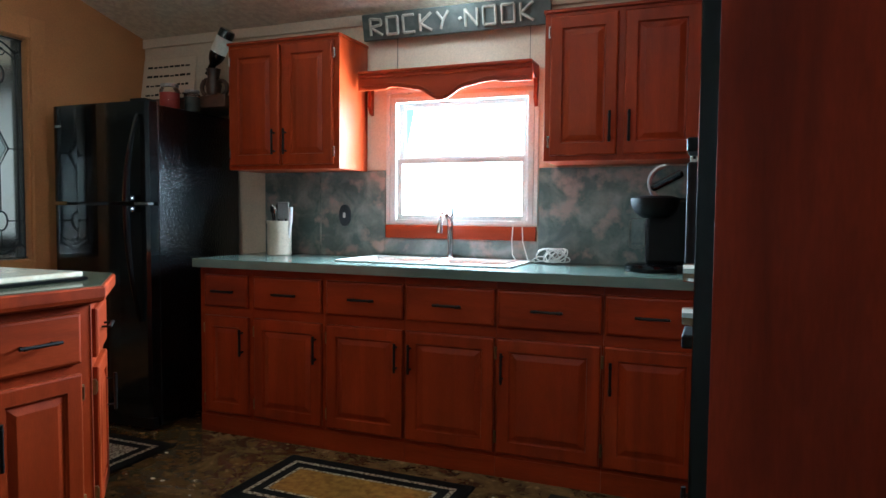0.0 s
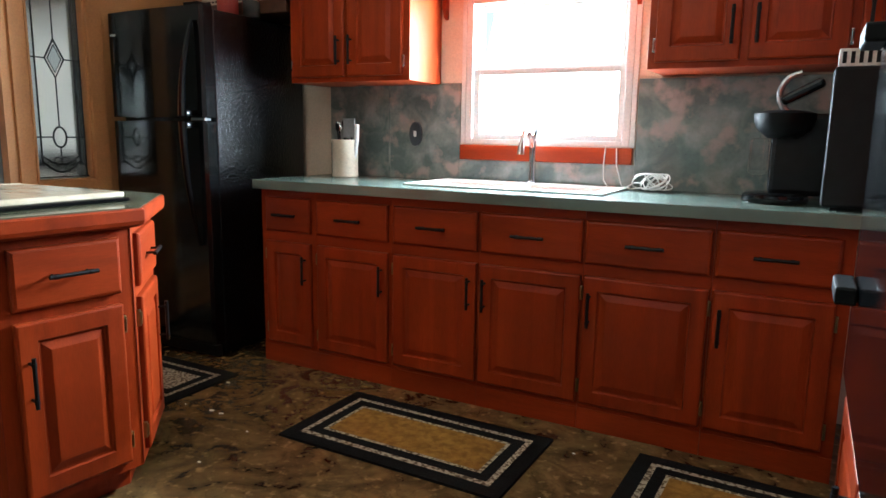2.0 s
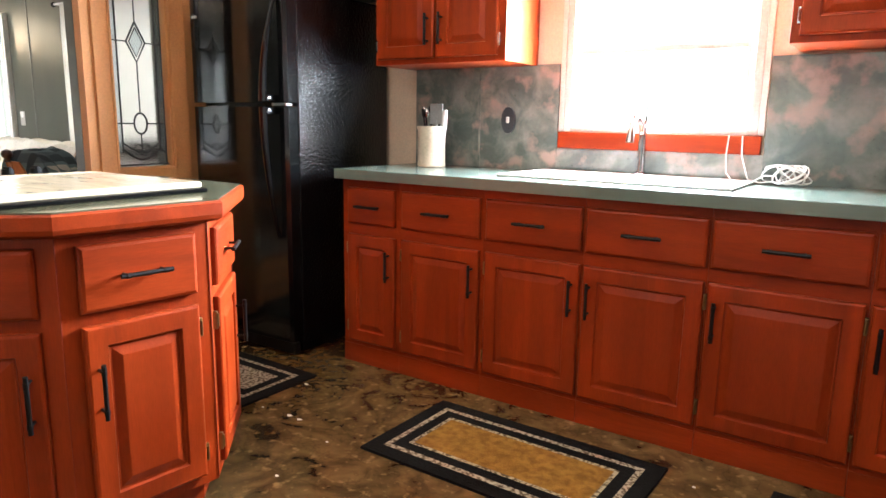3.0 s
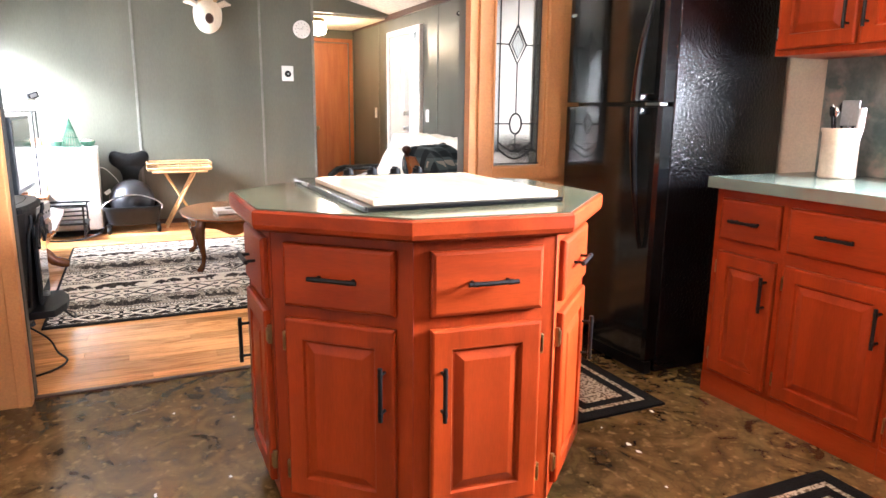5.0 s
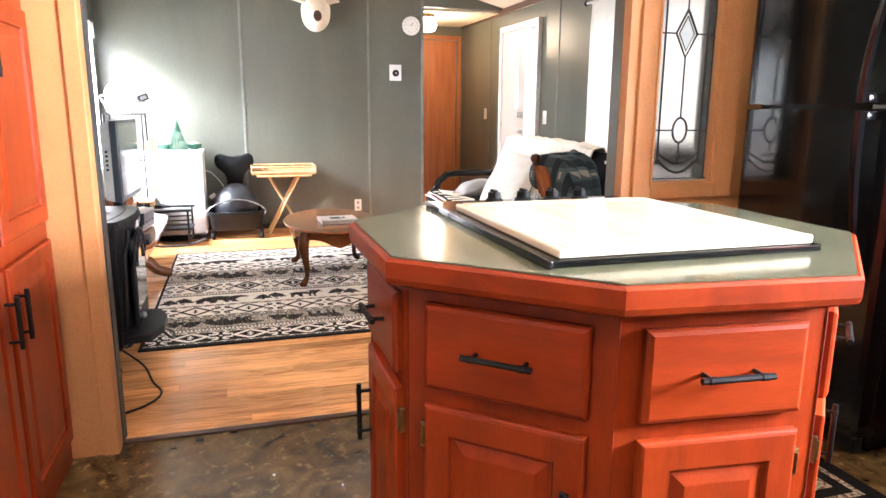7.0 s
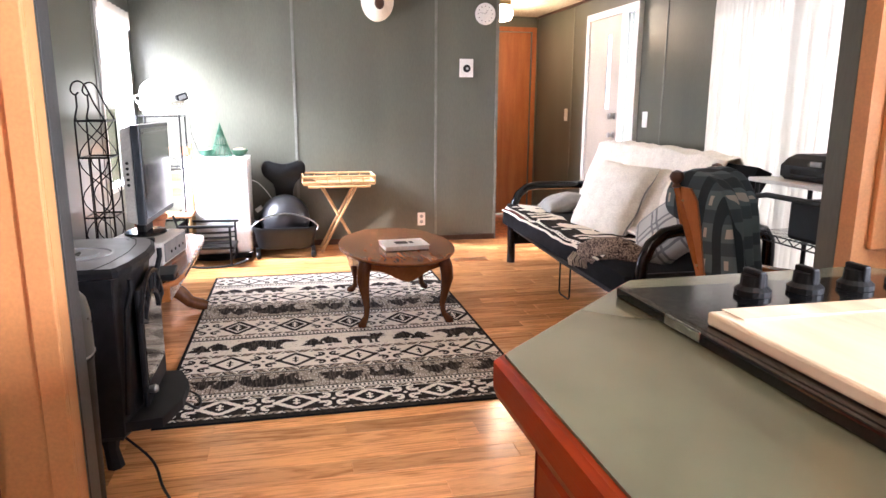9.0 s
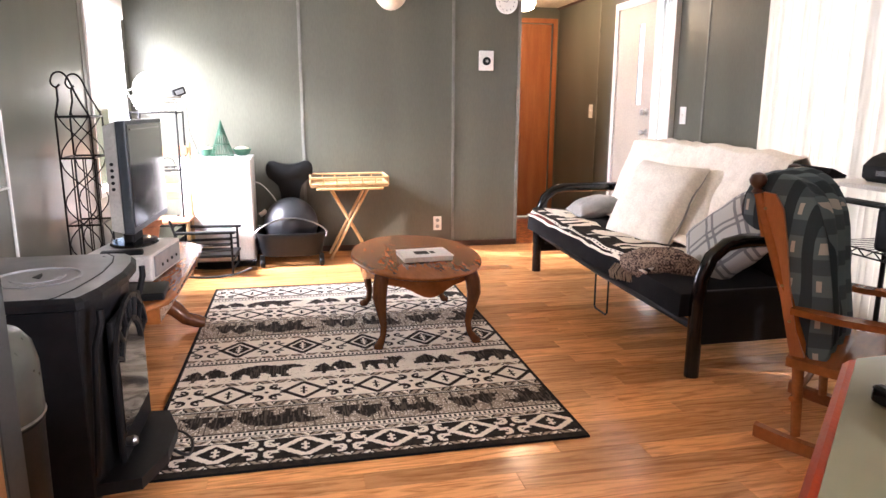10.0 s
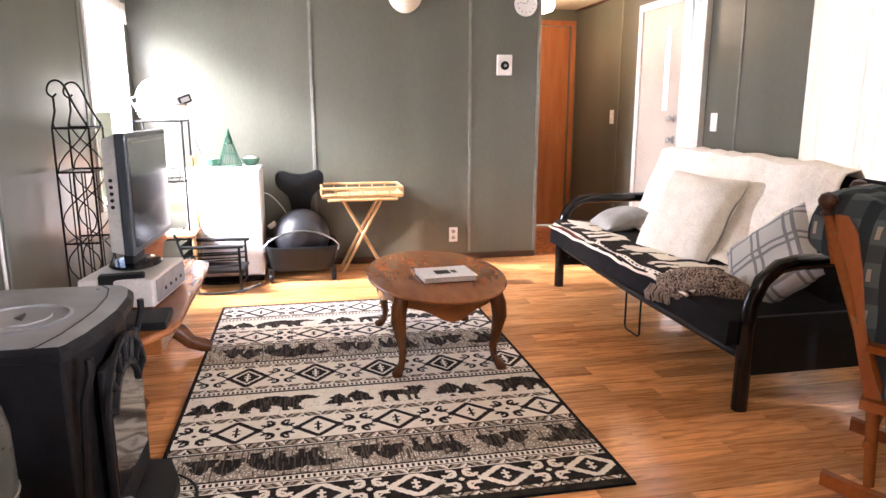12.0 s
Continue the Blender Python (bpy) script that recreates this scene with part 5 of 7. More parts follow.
def drape(name, label, cat, at, rows, material, n=40, wob=0.01, seed=0, thick=0.008):
    """Cloth laid along a profile of (y, z) from x0 to x1; rows: (x, [(y, z), ...])."""
    t = thing(name, label, cat, at)
    bm = bmesh.new()
    grid = []
    m = len(rows[0][1])
    for i in range(n + 1):
        f = i / n * (len(rows) - 1)
        k = min(int(f), len(rows) - 2)
        g = f - k
        x = rows[k][0] * (1 - g) + rows[k + 1][0] * g
        pts = []
        for a, b in zip(rows[k][1], rows[k + 1][1]):
            pts.append(Vector((x, a[0] * (1 - g) + b[0] * g, a[1] * (1 - g) + b[1] * g)))
        fine = []
        for p, q in zip(pts, pts[1:]):
            for s in range(5):
                fine.append(p.lerp(q, s / 5))
        fine.append(pts[-1])
        for j, p in enumerate(fine):
            w = noise.noise((p.x * 5 + seed, p.y * 5, p.z * 5)) * wob * 2
            p += Vector((0.4 * w, -abs(w), abs(w)))
        grid.append([bm.verts.new(p) for p in fine])
    for a, b in zip(grid, grid[1:]):
        for j in range(len(a) - 1):
            bm.faces.new((a[j], b[j], b[j + 1], a[j + 1]))
    ob = part("cloth", bm, material, t, smooth=True)
    so = ob.modifiers.new("thickness", "SOLIDIFY")
    so.thickness, so.offset = thick, 1
    return t


back = [(0.36, 0.455), (0.50, 0.475), (0.56, 0.62), (0.63, 0.80), (0.69, 0.945), (0.76, 0.965), (0.82, 0.85), (0.83, 0.6)]
drape("cream_throw", "fluffy cream throw spread over the futon back", "throw blanket", (FX0, FYF, 0.0), [(0.10, back), (0.6, [(y, z + 0.01) for y, z in back]), (1.2, back), (1.74, [(y, z - 0.015) for y, z in back])], M_CLOTHWHITE, 60, 0.018, 2)


def plaid(name, base, dark, light, sx=13.0, sy=16.0):
    m, n, b = nodes(name)
    tc = n.nodes.new("ShaderNodeTexCoord")
    sep = n.nodes.new("ShaderNodeSeparateXYZ")
    n.links.new(tc.outputs["Generated"], sep.inputs[0])

    def stripe(o, freq, width, ph=0.0):
        a = n.nodes.new("ShaderNodeMath")
        a.operation, a.inputs[1].default_value, a.inputs[2].default_value = "MULTIPLY_ADD", freq, ph
        n.links.new(o, a.inputs[0])
        f = n.nodes.new("ShaderNodeMath")
        f.operation = "FRACT"
        n.links.new(a.outputs[0], f.inputs[0])
        c = n.nodes.new("ShaderNodeMath")
        c.operation, c.inputs[1].default_value = "LESS_THAN", width
        n.links.new(f.outputs[0], c.inputs[0])
        return c.outputs[0]

    def mix(a, b_, fac):
        x = n.nodes.new("ShaderNodeMix")
        x.data_type = "RGBA"
        for i, v in ((6, a), (7, b_)):
            if isinstance(v, tuple):
                x.inputs[i].default_value = (*v, 1)
            else:
                n.links.new(v, x.inputs[i])
        n.links.new(fac, x.inputs[0])
        return x.outputs[2]
    both = n.nodes.new("ShaderNodeMath")
    both.operation, both.inputs[1].default_value = "ADD", 0.0
    n.links.new(sep.outputs[0], both.inputs[0])
    n.links.new(sep.outputs[1], both.inputs[1])
    c = mix(base, dark, stripe(both.outputs[0], sx / 3, 0.42))
    half = n.nodes.new("ShaderNodeMath")
    half.operation, half.inputs[1].default_value = "MULTIPLY", 0.6
    n.links.new(stripe(sep.outputs[2], sy / 3, 0.42, 0.3), half.inputs[0])
    c = mix(c, dark, half.outputs[0])
    h2 = n.nodes.new("ShaderNodeMath")
    h2.operation = "MULTIPLY"
    n.links.new(stripe(both.outputs[0], sx / 3, 0.16, 0.45), h2.inputs[0])
    n.links.new(stripe(sep.outputs[2], sy / 3, 0.3, 0.75), h2.inputs[1])
    c = mix(c, light, h2.outputs[0])
    n.links.new(c, b.inputs["Base Color"])
    b.inputs["Roughness"].default_value = 0.95
    f = n.nodes.new("ShaderNodeTexNoise")
    f.inputs["Scale"].default_value = 160
    n.links.new(tc.outputs["Object"], f.inputs["Vector"])
    bp = n.nodes.new("ShaderNodeBump")
    bp.inputs["Strength"].default_value, bp.inputs["Distance"].default_value = 0.6, 0.003
    n.links.new(f.outputs[0], bp.inputs["Height"])
    n.links.new(bp.outputs[0], b.inputs["Normal"])
    return m


def thin_plaid(name, base, line):
    m, n, b = nodes(name)
    tc = n.nodes.new("ShaderNodeTexCoord")
    sep = n.nodes.new("ShaderNodeSeparateXYZ")
    n.links.new(tc.outputs["Object"], sep.inputs[0])
    outs = []
    for o in (sep.outputs[0], sep.outputs[1]):
        for ph in (0.0, 0.22):
            a = n.nodes.new("ShaderNodeMath")
            a.operation, a.inputs[1].default_value, a.inputs[2].default_value = "MULTIPLY_ADD", 6.0, ph
            f = n.nodes.new("ShaderNodeMath")
            f.operation = "FRACT"
            c = n.nodes.new("ShaderNodeMath")
            c.operation, c.inputs[1].default_value = "LESS_THAN", 0.09
            n.links.new(o, a.inputs[0])
            n.links.new(a.outputs[0], f.inputs[0])
            n.links.new(f.outputs[0], c.inputs[0])
            outs.append(c.outputs[0])
    acc = outs[0]
    for o in outs[1:]:
        a = n.nodes.new("ShaderNodeMath")
        a.operation = "MAXIMUM"
        n.links.new(acc, a.inputs[0])
        n.links.new(o, a.inputs[1])
        acc = a.outputs[0]
    x = n.nodes.new("ShaderNodeMix")
    x.data_type = "RGBA"
    x.inputs[6].default_value, x.inputs[7].default_value = (*base, 1), (*line, 1)
    n.links.new(acc, x.inputs[0])
    n.links.new(x.outputs[2], b.inputs["Base Color"])
    b.inputs["Roughness"].default_value = 0.95
    return m


M_BLANKET = plaid("dark_plaid_wool", (0.12, 0.165, 0.18), (0.025, 0.04, 0.05), (0.52, 0.48, 0.42))
M_LINED = thin_plaid("grey_plaid_cotton", (0.42, 0.41, 0.38), (0.17, 0.17, 0.17))


def pillow(label, size, at, rot, material, seed, h=0.16):
    t = thing("pillow", label, "pillow", at)
    t.matrix_basis = pose(*at, *rot)
    part("cover", cushion(size[0], size[1], h, 18, 18, seed=seed, edge=0.04), material, t, smooth=True)
    return t


t = pillow("large cream pillow with a corded seam leaning on the futon", (0.54, 0.54), (-6.06, 3.36, 0.63), (60, 2, 14), M_CLOTHWHITE, 1, 0.2)
bm = bmesh.new()
tube(bm, [(0.262, -0.25 + 0.50 * k / 12, 0.008 * math.sin(k)) for k in range(13)], 0.006, 6)
part("piping", bm, M_CLOTHGREY, t, "grey corded seam", smooth=True)
pillow("cream pillow standing behind the first one", (0.50, 0.50), (-5.97, 3.50, 0.62), (62, -4, 12), M_CLOTHWHITE, 5, 0.15)
pillow("grey satin pillow at the futon arm", (0.42, 0.30), (-6.80, 3.30, 0.50), (18, -6, -6), M_CLOTHGREY, 7, 0.15)
t = pillow("grey plaid pillow with two buttons by the futon arm", (0.44, 0.44), (-5.27, 3.30, 0.55), (52, 34, -24), M_LINED, 9, 0.15)
for p in ((-0.05, 0.03), (0.08, -0.1)):
    part("button", lathe(bmesh.new(), [(0.018, 0), (0.02, 0.005), (0.008, 0.008)], (p[0], p[1], 0.068), 14), M_CLOTHGREY, t, "covered button", smooth=True)


# patterned seat throw and the living room rug share a woven way of making
BEAR = """
.........######...............
......############..######....
....########################..
...###########################
..###########################.
.#######################......
.######################.......
#######################.......
######################........
#####.######..########........
.####..#####...#######........
.####...####....##.####.......
.###....###.....##..###.......
.####...####....###.####......
""".split()
MOOSE = """
................#.#..#.#.#....
................#######.###...
..................##########..
....############..########....
..##########################..
.########################.....
.#######################......
..######################......
..####.####....########.......
..###..####.....##..##........
..###...###.....##..##........
..##....###.....##..##........
..##.....##.....##..##........
..###....###....###.###.......
""".split()
TREES = """
....................#.........
...................###........
.........#.......#######......
.......####.....##########....
......######...############...
....#########.##############..
...##########.##############..
.....###########.###########..
...#############.#############
..##############..############
.################.#####.######
#################.............
........##..........##........
.......###.........####.......
""".split()


def sprite(s, u, v):
    """u right 0..1, v up 0..1, with its outline softened between the letters."""
    if not (0 <= u < 1 and 0 <= v < 1):
        return False
    h, w = len(s), len(s[0])
    y, x = (1 - v) * h - 0.5, u * w - 0.5
    j, i = math.floor(y), math.floor(x)
    total = 0.0
    for dj in (0, 1):
        for di in (0, 1):
            jj, ii = j + dj, i + di
            if 0 <= jj < h and 0 <= ii < w and s[jj][ii] == "#":
                total += (1 - abs(y - jj)) * (1 - abs(x - ii))
    return total > 0.5


def scroll(f, v, height, kind):
    """Diamonds with a small cross, joined by curling hooks."""
    a = abs(((v - 0.235) / 0.31 + 0.5) % 1 - 0.5) * 0.31
    b = abs(f - 0.5) * height
    top = height / 2
    d = a / 0.085 + b / (top * 0.93)
    line = abs(d - 1) < (0.18 if kind != "dark" else 0.22)
    inside = d < 0.66
    r = math.hypot(a - 0.118, b - top * 0.56)
    curl = abs(r - 0.021) < 0.0078 and not (a < 0.112 and b > top * 0.5)
    arm = a > 0.08 and abs((a - 0.08) * 0.9 - b) < 0.006 and a < 0.135
    dot = (0.155 - a) + b < 0.013
    leaf = r < 0.008
    cross = (a < 0.005 and b < top * 0.42) or (a < 0.017 and abs(b - 0.014) < 0.005)
    if kind == "dark":
        return 0 if (line or curl or arm or dot or cross) and b < top * 0.95 else 1
    if kind == "mid" and inside:
        return 0 if cross else 1
    return 1 if (line or curl or arm or dot or leaf or cross) else 0


BANDS = [(0.0, 0.028, "edge"), (0.028, 0.062, "vine"), (0.062, 0.205, "dark"), (0.205, 0.24, "vine"), (0.24, 0.275, "dots"), (0.275, 0.287, "line"), (0.287, 0.475, "shade"), (0.475, 0.487, "line"), (0.487, 0.54, "vine"), (0.54, 0.72, "light"), (0.72, 0.765, "vine"), (0.765, 0.99, "beasts"), (0.99, 1.0, "line"), (1.0, 1.035, "dots"), (1.035, 1.075, "vine"), (1.075, 1.30, "mid"), (1.30, 1.34, "vine"), (1.34, 1.375, "dots"), (1.375, 1.39, "line"), (1.39, 1.64, "shade"), (1.64, 1.65, "line"), (1.65, 1.69, "vine"), (1.69, 1.85, "light"), (1.85, 1.89, "vine"), (1.89, 2.08, "beasts"), (2.08, 2.12, "dots"), (2.12, 2.15, "vine"), (2.15, 2.33, "light"), (2.33, 2.365, "vine"), (2.365, 2.40, "edge")]
ROW = [(TREES, 0.005, 0.21, 1), (BEAR, 0.22, 0.34, 1), (TREES, 0.575, 0.21, 1), (MOOSE, 0.80, 0.24, 1), (TREES, 1.06, 0.22, -1), (BEAR, 1.28, 0.30, -1)]


def rug_colour(u, v, W, streak, fleck):
    """0 cream, 1 dark, 2 taupe, 3 tan, 4 streaked brown."""
    if v < 0.012 or v > W - 0.012:
        return 1
    kind, a, b = "plain", 0, 1
    for a, b, kind in BANDS:
        if a <= u < b:
            break
    f = (u - a) / (b - a)
    if kind in ("edge", "line"):
        return 1
    if kind == "vine":
        if f < 0.16 or f > 0.84:
            return 0 if f < 0.08 or f > 0.92 else 1
        k = (v / 0.07 + 0.55 * (f - 0.5) * (1 if int(v / 0.07) % 2 else -1)) % 1
        return 1 if k < 0.2 or 0.5 < k < 0.62 else (3 if k < 0.78 else 0)
    if kind == "dots":
        if f < 0.12:
            return 1
        return 1 if (v / 0.02) % 1 < 0.4 and 0.35 < f < 0.8 else 0
    if kind in ("dark", "light", "mid"):
        return scroll(f, v, b - a, kind)
    if kind in ("beasts", "shade"):
        up = (f - 0.14) / 0.68 if kind == "beasts" else (0.9 - f) / 0.78
        off = 0.0 if kind == "beasts" else 0.07
        for s, y, w, way in ROW:
            p = (v - y - off) / w
            if sprite(s, p if way > 0 else 1 - p, up):
                return 4 if streak < 0.34 else 1
        if kind == "shade":
            return 4 if streak < 0.12 else (2 if fleck < 0.62 else (3 if fleck < 0.86 else 0))
        return 0 if fleck < 0.97 else 3
    return 0


def rug():
    W, D, c = 1.57, 2.39, 0.005
    t = thing("area_rug", "woven area rug with bears, moose, trees and diamond bands", "rug", (-4.535, 0.72, 0.0))
    rnd = random.Random(5)
    nu, nv = int(D / c), int(W / c)
    verts = [(-i * c, j * c, 0.008) for i in range(nu + 1) for j in range(nv + 1)]
    faces, kinds = [], []
    run = [(rnd.random(), rnd.randint(4, 16)) for _ in range(nv)]
    for i in range(nu):
        for j in range(nv):
            val, left = run[j]
            run[j] = (val, left - 1) if left > 0 else (rnd.random(), rnd.randint(4, 16))
            k = i * (nv + 1) + j
            faces.append((k, k + 1, k + nv + 2, k + nv + 1))
            kinds.append(rug_colour((i + 0.5) * c, (j + 0.5) * c, W, val, rnd.random()))
    me = bpy.data.meshes.new("weave")
    me.from_pydata(verts, [], faces)
    for mt in (M_RUGCREAM, M_RUGDARK, M_RUGTAUPE, M_RUGTAN, M_RUGBROWN):
        me.materials.append(mt)
    me.polygons.foreach_set("material_index", kinds)
    me.update()
    new("weave", me).parent = t
    bm = bmesh.new()
    for a, b in (((0, -0.006, 0), (0.006, W + 0.006, 0.009)), ((-nu * c - 0.006, -0.006, 0), (-nu * c, W + 0.006, 0.009)), ((-nu * c, -0.006, 0), (0, 0, 0.009)), ((-nu * c, nv * c, 0), (0, nv * c + 0.006, 0.009))):
        box(bm, a, b, 0.002)
    part("binding", bm, M_DARKWEAVE, t, "black bound edge")


M_RUGBROWN = surf("rug_brown_yarn", (0.1, 0.078, 0.062), None, 0.95, 30, 220, 1.0)
M_RUGCREAM = surf("rug_cream_yarn", (0.9, 0.83, 0.73), (0.82, 0.75, 0.64), 0.95, 30, 220, 1.0)
M_RUGDARK = surf("rug_dark_yarn", (0.014, 0.011, 0.01), (0.032, 0.025, 0.02), 0.95, 30, 220, 1.0)
M_RUGTAUPE = surf("rug_taupe_yarn", (0.36, 0.3, 0.24), (0.27, 0.22, 0.175), 0.95, 30, 220, 1.0)
M_RUGTAN = surf("rug_tan_yarn", (0.42, 0.34, 0.26), None, 0.95, 30, 220, 1.0)
M_THROW_RED = surf("throw_red_yarn", (0.16, 0.045, 0.035), None, 0.95, 30, 200, 1.0)
rug()


def seat_throw():
    t = thing("patterned_throw", "fringed dark figured throw with red border on the futon seat", "throw blanket", (FX0, FYF, 0.0))
    rnd = random.Random(8)
    bm = bmesh.new()
    nx, ny = 110, 36
    L, g = 1.75, []
    for i in range(nx + 1):
        x = 0.0 + L * i / nx
        row = []
        for j in range(ny + 1):
            s = j / ny
            sag = -0.02 * (x / L)
            if s < 0.25:
                y, z = -0.085 + 0.006 * math.sin(x * 9) + 0.2 * s, 0.425 + s * 0.12 + sag
            else:
                y, z = -0.035 + (s - 0.25) * 0.76, 0.455 + sag + 0.012 * math.sin(6 * s)
            z += 0.012 * noise.noise((x * 6, s * 5, 2))
            row.append(bm.verts.new((x, y, z)))
        g.append(row)
    for i in range(nx):
        for j in range(ny):
            f = bm.faces.new((g[i][j], g[i + 1][j], g[i + 1][j + 1], g[i][j + 1]))
            x, s = L * i / nx, j / ny
            m = 1
            if s < 0.03 or 0.13 < s < 0.145 or 0.185 < s < 0.20:
                m = 0
            elif 0.145 <= s <= 0.185:
                m = 0 if (x * 22) % 1 < 0.5 else 1
            elif s < 0.13:
                m = 2 if x < 0.5 and rnd.random() < 0.8 else (0 if noise.noise((x * 9, s * 12, 5)) > 0.28 else 1)
            elif sprite(BEAR if int(x / 0.42) % 2 else TREES, (x % 0.42) / 0.38, (s - 0.24) / 0.62) or noise.noise((x * 5, s * 4, 1)) > 0.42:
                m = 0
            f.material_index = m
    ob = part("cloth", bm, [M_RUGCREAM, M_RUGDARK, M_THROW_RED], t, smooth=True)
    so = ob.modifiers.new("thickness", "SOLIDIFY")
    so.thickness, so.offset = 0.006, 1
    # folded, bunched end near the arm
    b2 = bmesh.new()
    tube(b2, [(1.46, -0.06, 0.40), (1.53, -0.06, 0.415), (1.62, -0.02, 0.43), (1.72, 0.04, 0.44), (1.80, 0.11, 0.435), (1.86, 0.17, 0.42)], 0.06, 16, [0.02, 0.06, 0.085, 0.09, 0.07, 0.03])
    for v in b2.verts:
        v.co += Vector((0, 0.006 * noise.noise(v.co * 30), 0.02 * noise.noise(v.co * 14) + 0.006 * noise.noise(v.co * 45)))
    part("folded_end", b2, M_THROWMIX, t, "bunched patterned fold", smooth=True)
    b3 = bmesh.new()
    for k in range(60):
        x = 1.47 + 0.38 * k / 60
        y = -0.125 + 0.20 * k / 60 + rnd.uniform(-0.006, 0.006)
        tube(b3, [(x, y + 0.02, 0.40), (x + rnd.uniform(-0.01, 0.01), y - 0.01, 0.36), (x + rnd.uniform(-0.015, 0.015), y, 0.32)], 0.0035, 4)
    for k in range(10):
        tube(b3, [(0.0, -0.02 + 0.03 * k, 0.435), (-0.03 + rnd.uniform(-0.01, 0.01), -0.025 + 0.03 * k, 0.44), (-0.05, -0.03 + 0.03 * k, 0.41)], 0.005, 4)
    tagged(part("fringe", b3, M_RUGTAN, t, "tan knotted fringe"), kind="stuff")


def speckle():
    m = surf("patterned_fold_yarn", (0.4, 0.3, 0.23), (0.045, 0.03, 0.03), 0.95, 55, 200, 1.0, spread=2.5, contrast=(0.46, 0.54))
    return m


M_THROWMIX = speckle()
seat_throw()

# ---- living room: coffee table ----
t = thing("coffee_table", "oval cherry coffee table with curved legs on the rug", "coffee table", (-5.985, 1.89, 0.008))
TZ = 0.395
part("tabletop", lathe(bmesh.new(), [(0.5, TZ - 0.024), (0.53, TZ - 0.022), (0.55, TZ - 0.012), (0.55, TZ - 0.006), (0.545, TZ - 0.001), (0.52, TZ), (0.3, TZ)], seg=56, sx=1.03, sy=0.635), M_TABLE, t, smooth=True)
bm = bmesh.new()
n = 56
outer, inner = [], []
for z_top, sgn in ((0, 1),):
    loops = []
    for rr, top_ in ((1.0, True), (1.0, False), (0.95, False), (0.95, True)):
        lp = []
        for k in range(n):
            a = 2 * math.pi * k / n
            low = TZ - 0.095 - 0.022 * math.cos(4 * a) - 0.01 * math.cos(8 * a)
            lp.append((0.455 * rr * math.cos(a), 0.29 * rr * math.sin(a), TZ - 0.025 if top_ else low))
        loops.append(lp)
    loops.append(loops[0])
    vs = [[bm.verts.new(p) for p in lp] for lp in loops[:4]]
    vs.append(vs[0])
    for a, b in zip(vs, vs[1:]):
        for i in range(n):
            bm.faces.new((a[i], a[(i + 1) % n], b[(i + 1) % n], b[i]))
part("apron", bm, M_TABLE, t, smooth=True)
for sx in (-1, 1):
    for sy in (-1, 1):
        bm = bmesh.new()
        x, y = sx * 0.35, sy * 0.225
        ox, oy = sx * 0.8, sy * 0.6
        tube(bm, [(x, y, TZ - 0.025), (x + ox * 0.02, y + oy * 0.02, 0.32), (x + ox * 0.028, y + oy * 0.028, 0.26), (x + ox * 0.01, y + oy * 0.01, 0.18), (x - ox * 0.01, y - oy * 0.01, 0.10), (x + ox * 0.0, y, 0.05), (x + ox * 0.03, y + oy * 0.03, 0.022), (x + ox * 0.05, y + oy * 0.05, 0.008), (x + ox * 0.05, y + oy * 0.05, 0.0)], 0.03, 10, [0.034, 0.038, 0.036, 0.025, 0.018, 0.016, 0.022, 0.026, 0.02])
        part("leg", bm, M_LEGWOOD, t, smooth=True)
t = thing("book", "white paperback with a small dark picture on the coffee table", "book", (-5.86, 1.92, 0.405), 4)
part("page_block", box(bmesh.new(), (-0.105, -0.13, 0.002), (0.105, 0.128, 0.026), 0.001), M_PAPER, t)
part("cover", box(bmesh.new(), (-0.11, -0.135, 0.0265), (0.11, 0.135, 0.029), 0.001), M_WHITE, t, "white glossy cover")
part("picture", box(bmesh.new(), (-0.035, -0.055, 0.0293), (0.04, 0.02, 0.0298)), M_BLACKPLASTIC, t, "small dark cover picture")
part("picture", box(bmesh.new(), (-0.025, 0.03, 0.0293), (0.03, 0.055, 0.0298)), M_BLACKPLASTIC, t, "small dark cover picture")

# ---- living room: folding tray table ----
t = thing("tray_table", "pale bamboo folding tray table with a railed top", "tray table", (-7.84, 1.67, 0))
bm = bmesh.new()
z0, hw, hd = 0.58, 0.30, 0.17
box(bm, (-hd, -hw, z0), (hd, hw, z0 + 0.012), 0.003)
part("tray", bm, M_BAMBOO, t)
for a, b in (((-hd, -hw), (hd, -hw)), ((-hd, hw), (hd, hw)), ((-hd, -hw), (-hd, hw)), ((hd, -hw), (hd, hw))):
    bm = bmesh.new()
    ln = (Vector(b) - Vector(a)).length
    for z in (0.022, 0.075):
        tube(bm, [(*a, z0 + z), (*b, z0 + z)], 0.009, 8)
    k = max(2, int(ln / 0.09))
    for i in range(k + 1):
        p = Vector(a).lerp(Vector(b), i / k)
        tube(bm, [(p.x, p.y, z0 + 0.012), (p.x, p.y, z0 + 0.075)], 0.006, 6)
    part("rail", bm, M_BAMBOO, t, smooth=True)
for x in (-0.12, 0.10):
    for s in (-1, 1):
        bm = tube(bmesh.new(), [(x, s * 0.15, z0 - 0.012), (x + 0.014 * s, -s * 0.16, 0.0)], 0.012, 8)
        part("leg", bm, M_BAMBOO, t, smooth=True)
part("crossbar", tube(bmesh.new(), [(0.17, -0.26, z0 - 0.012), (0.17, 0.26, z0 - 0.012)], 0.011, 8), M_BAMBOO, t, smooth=True)

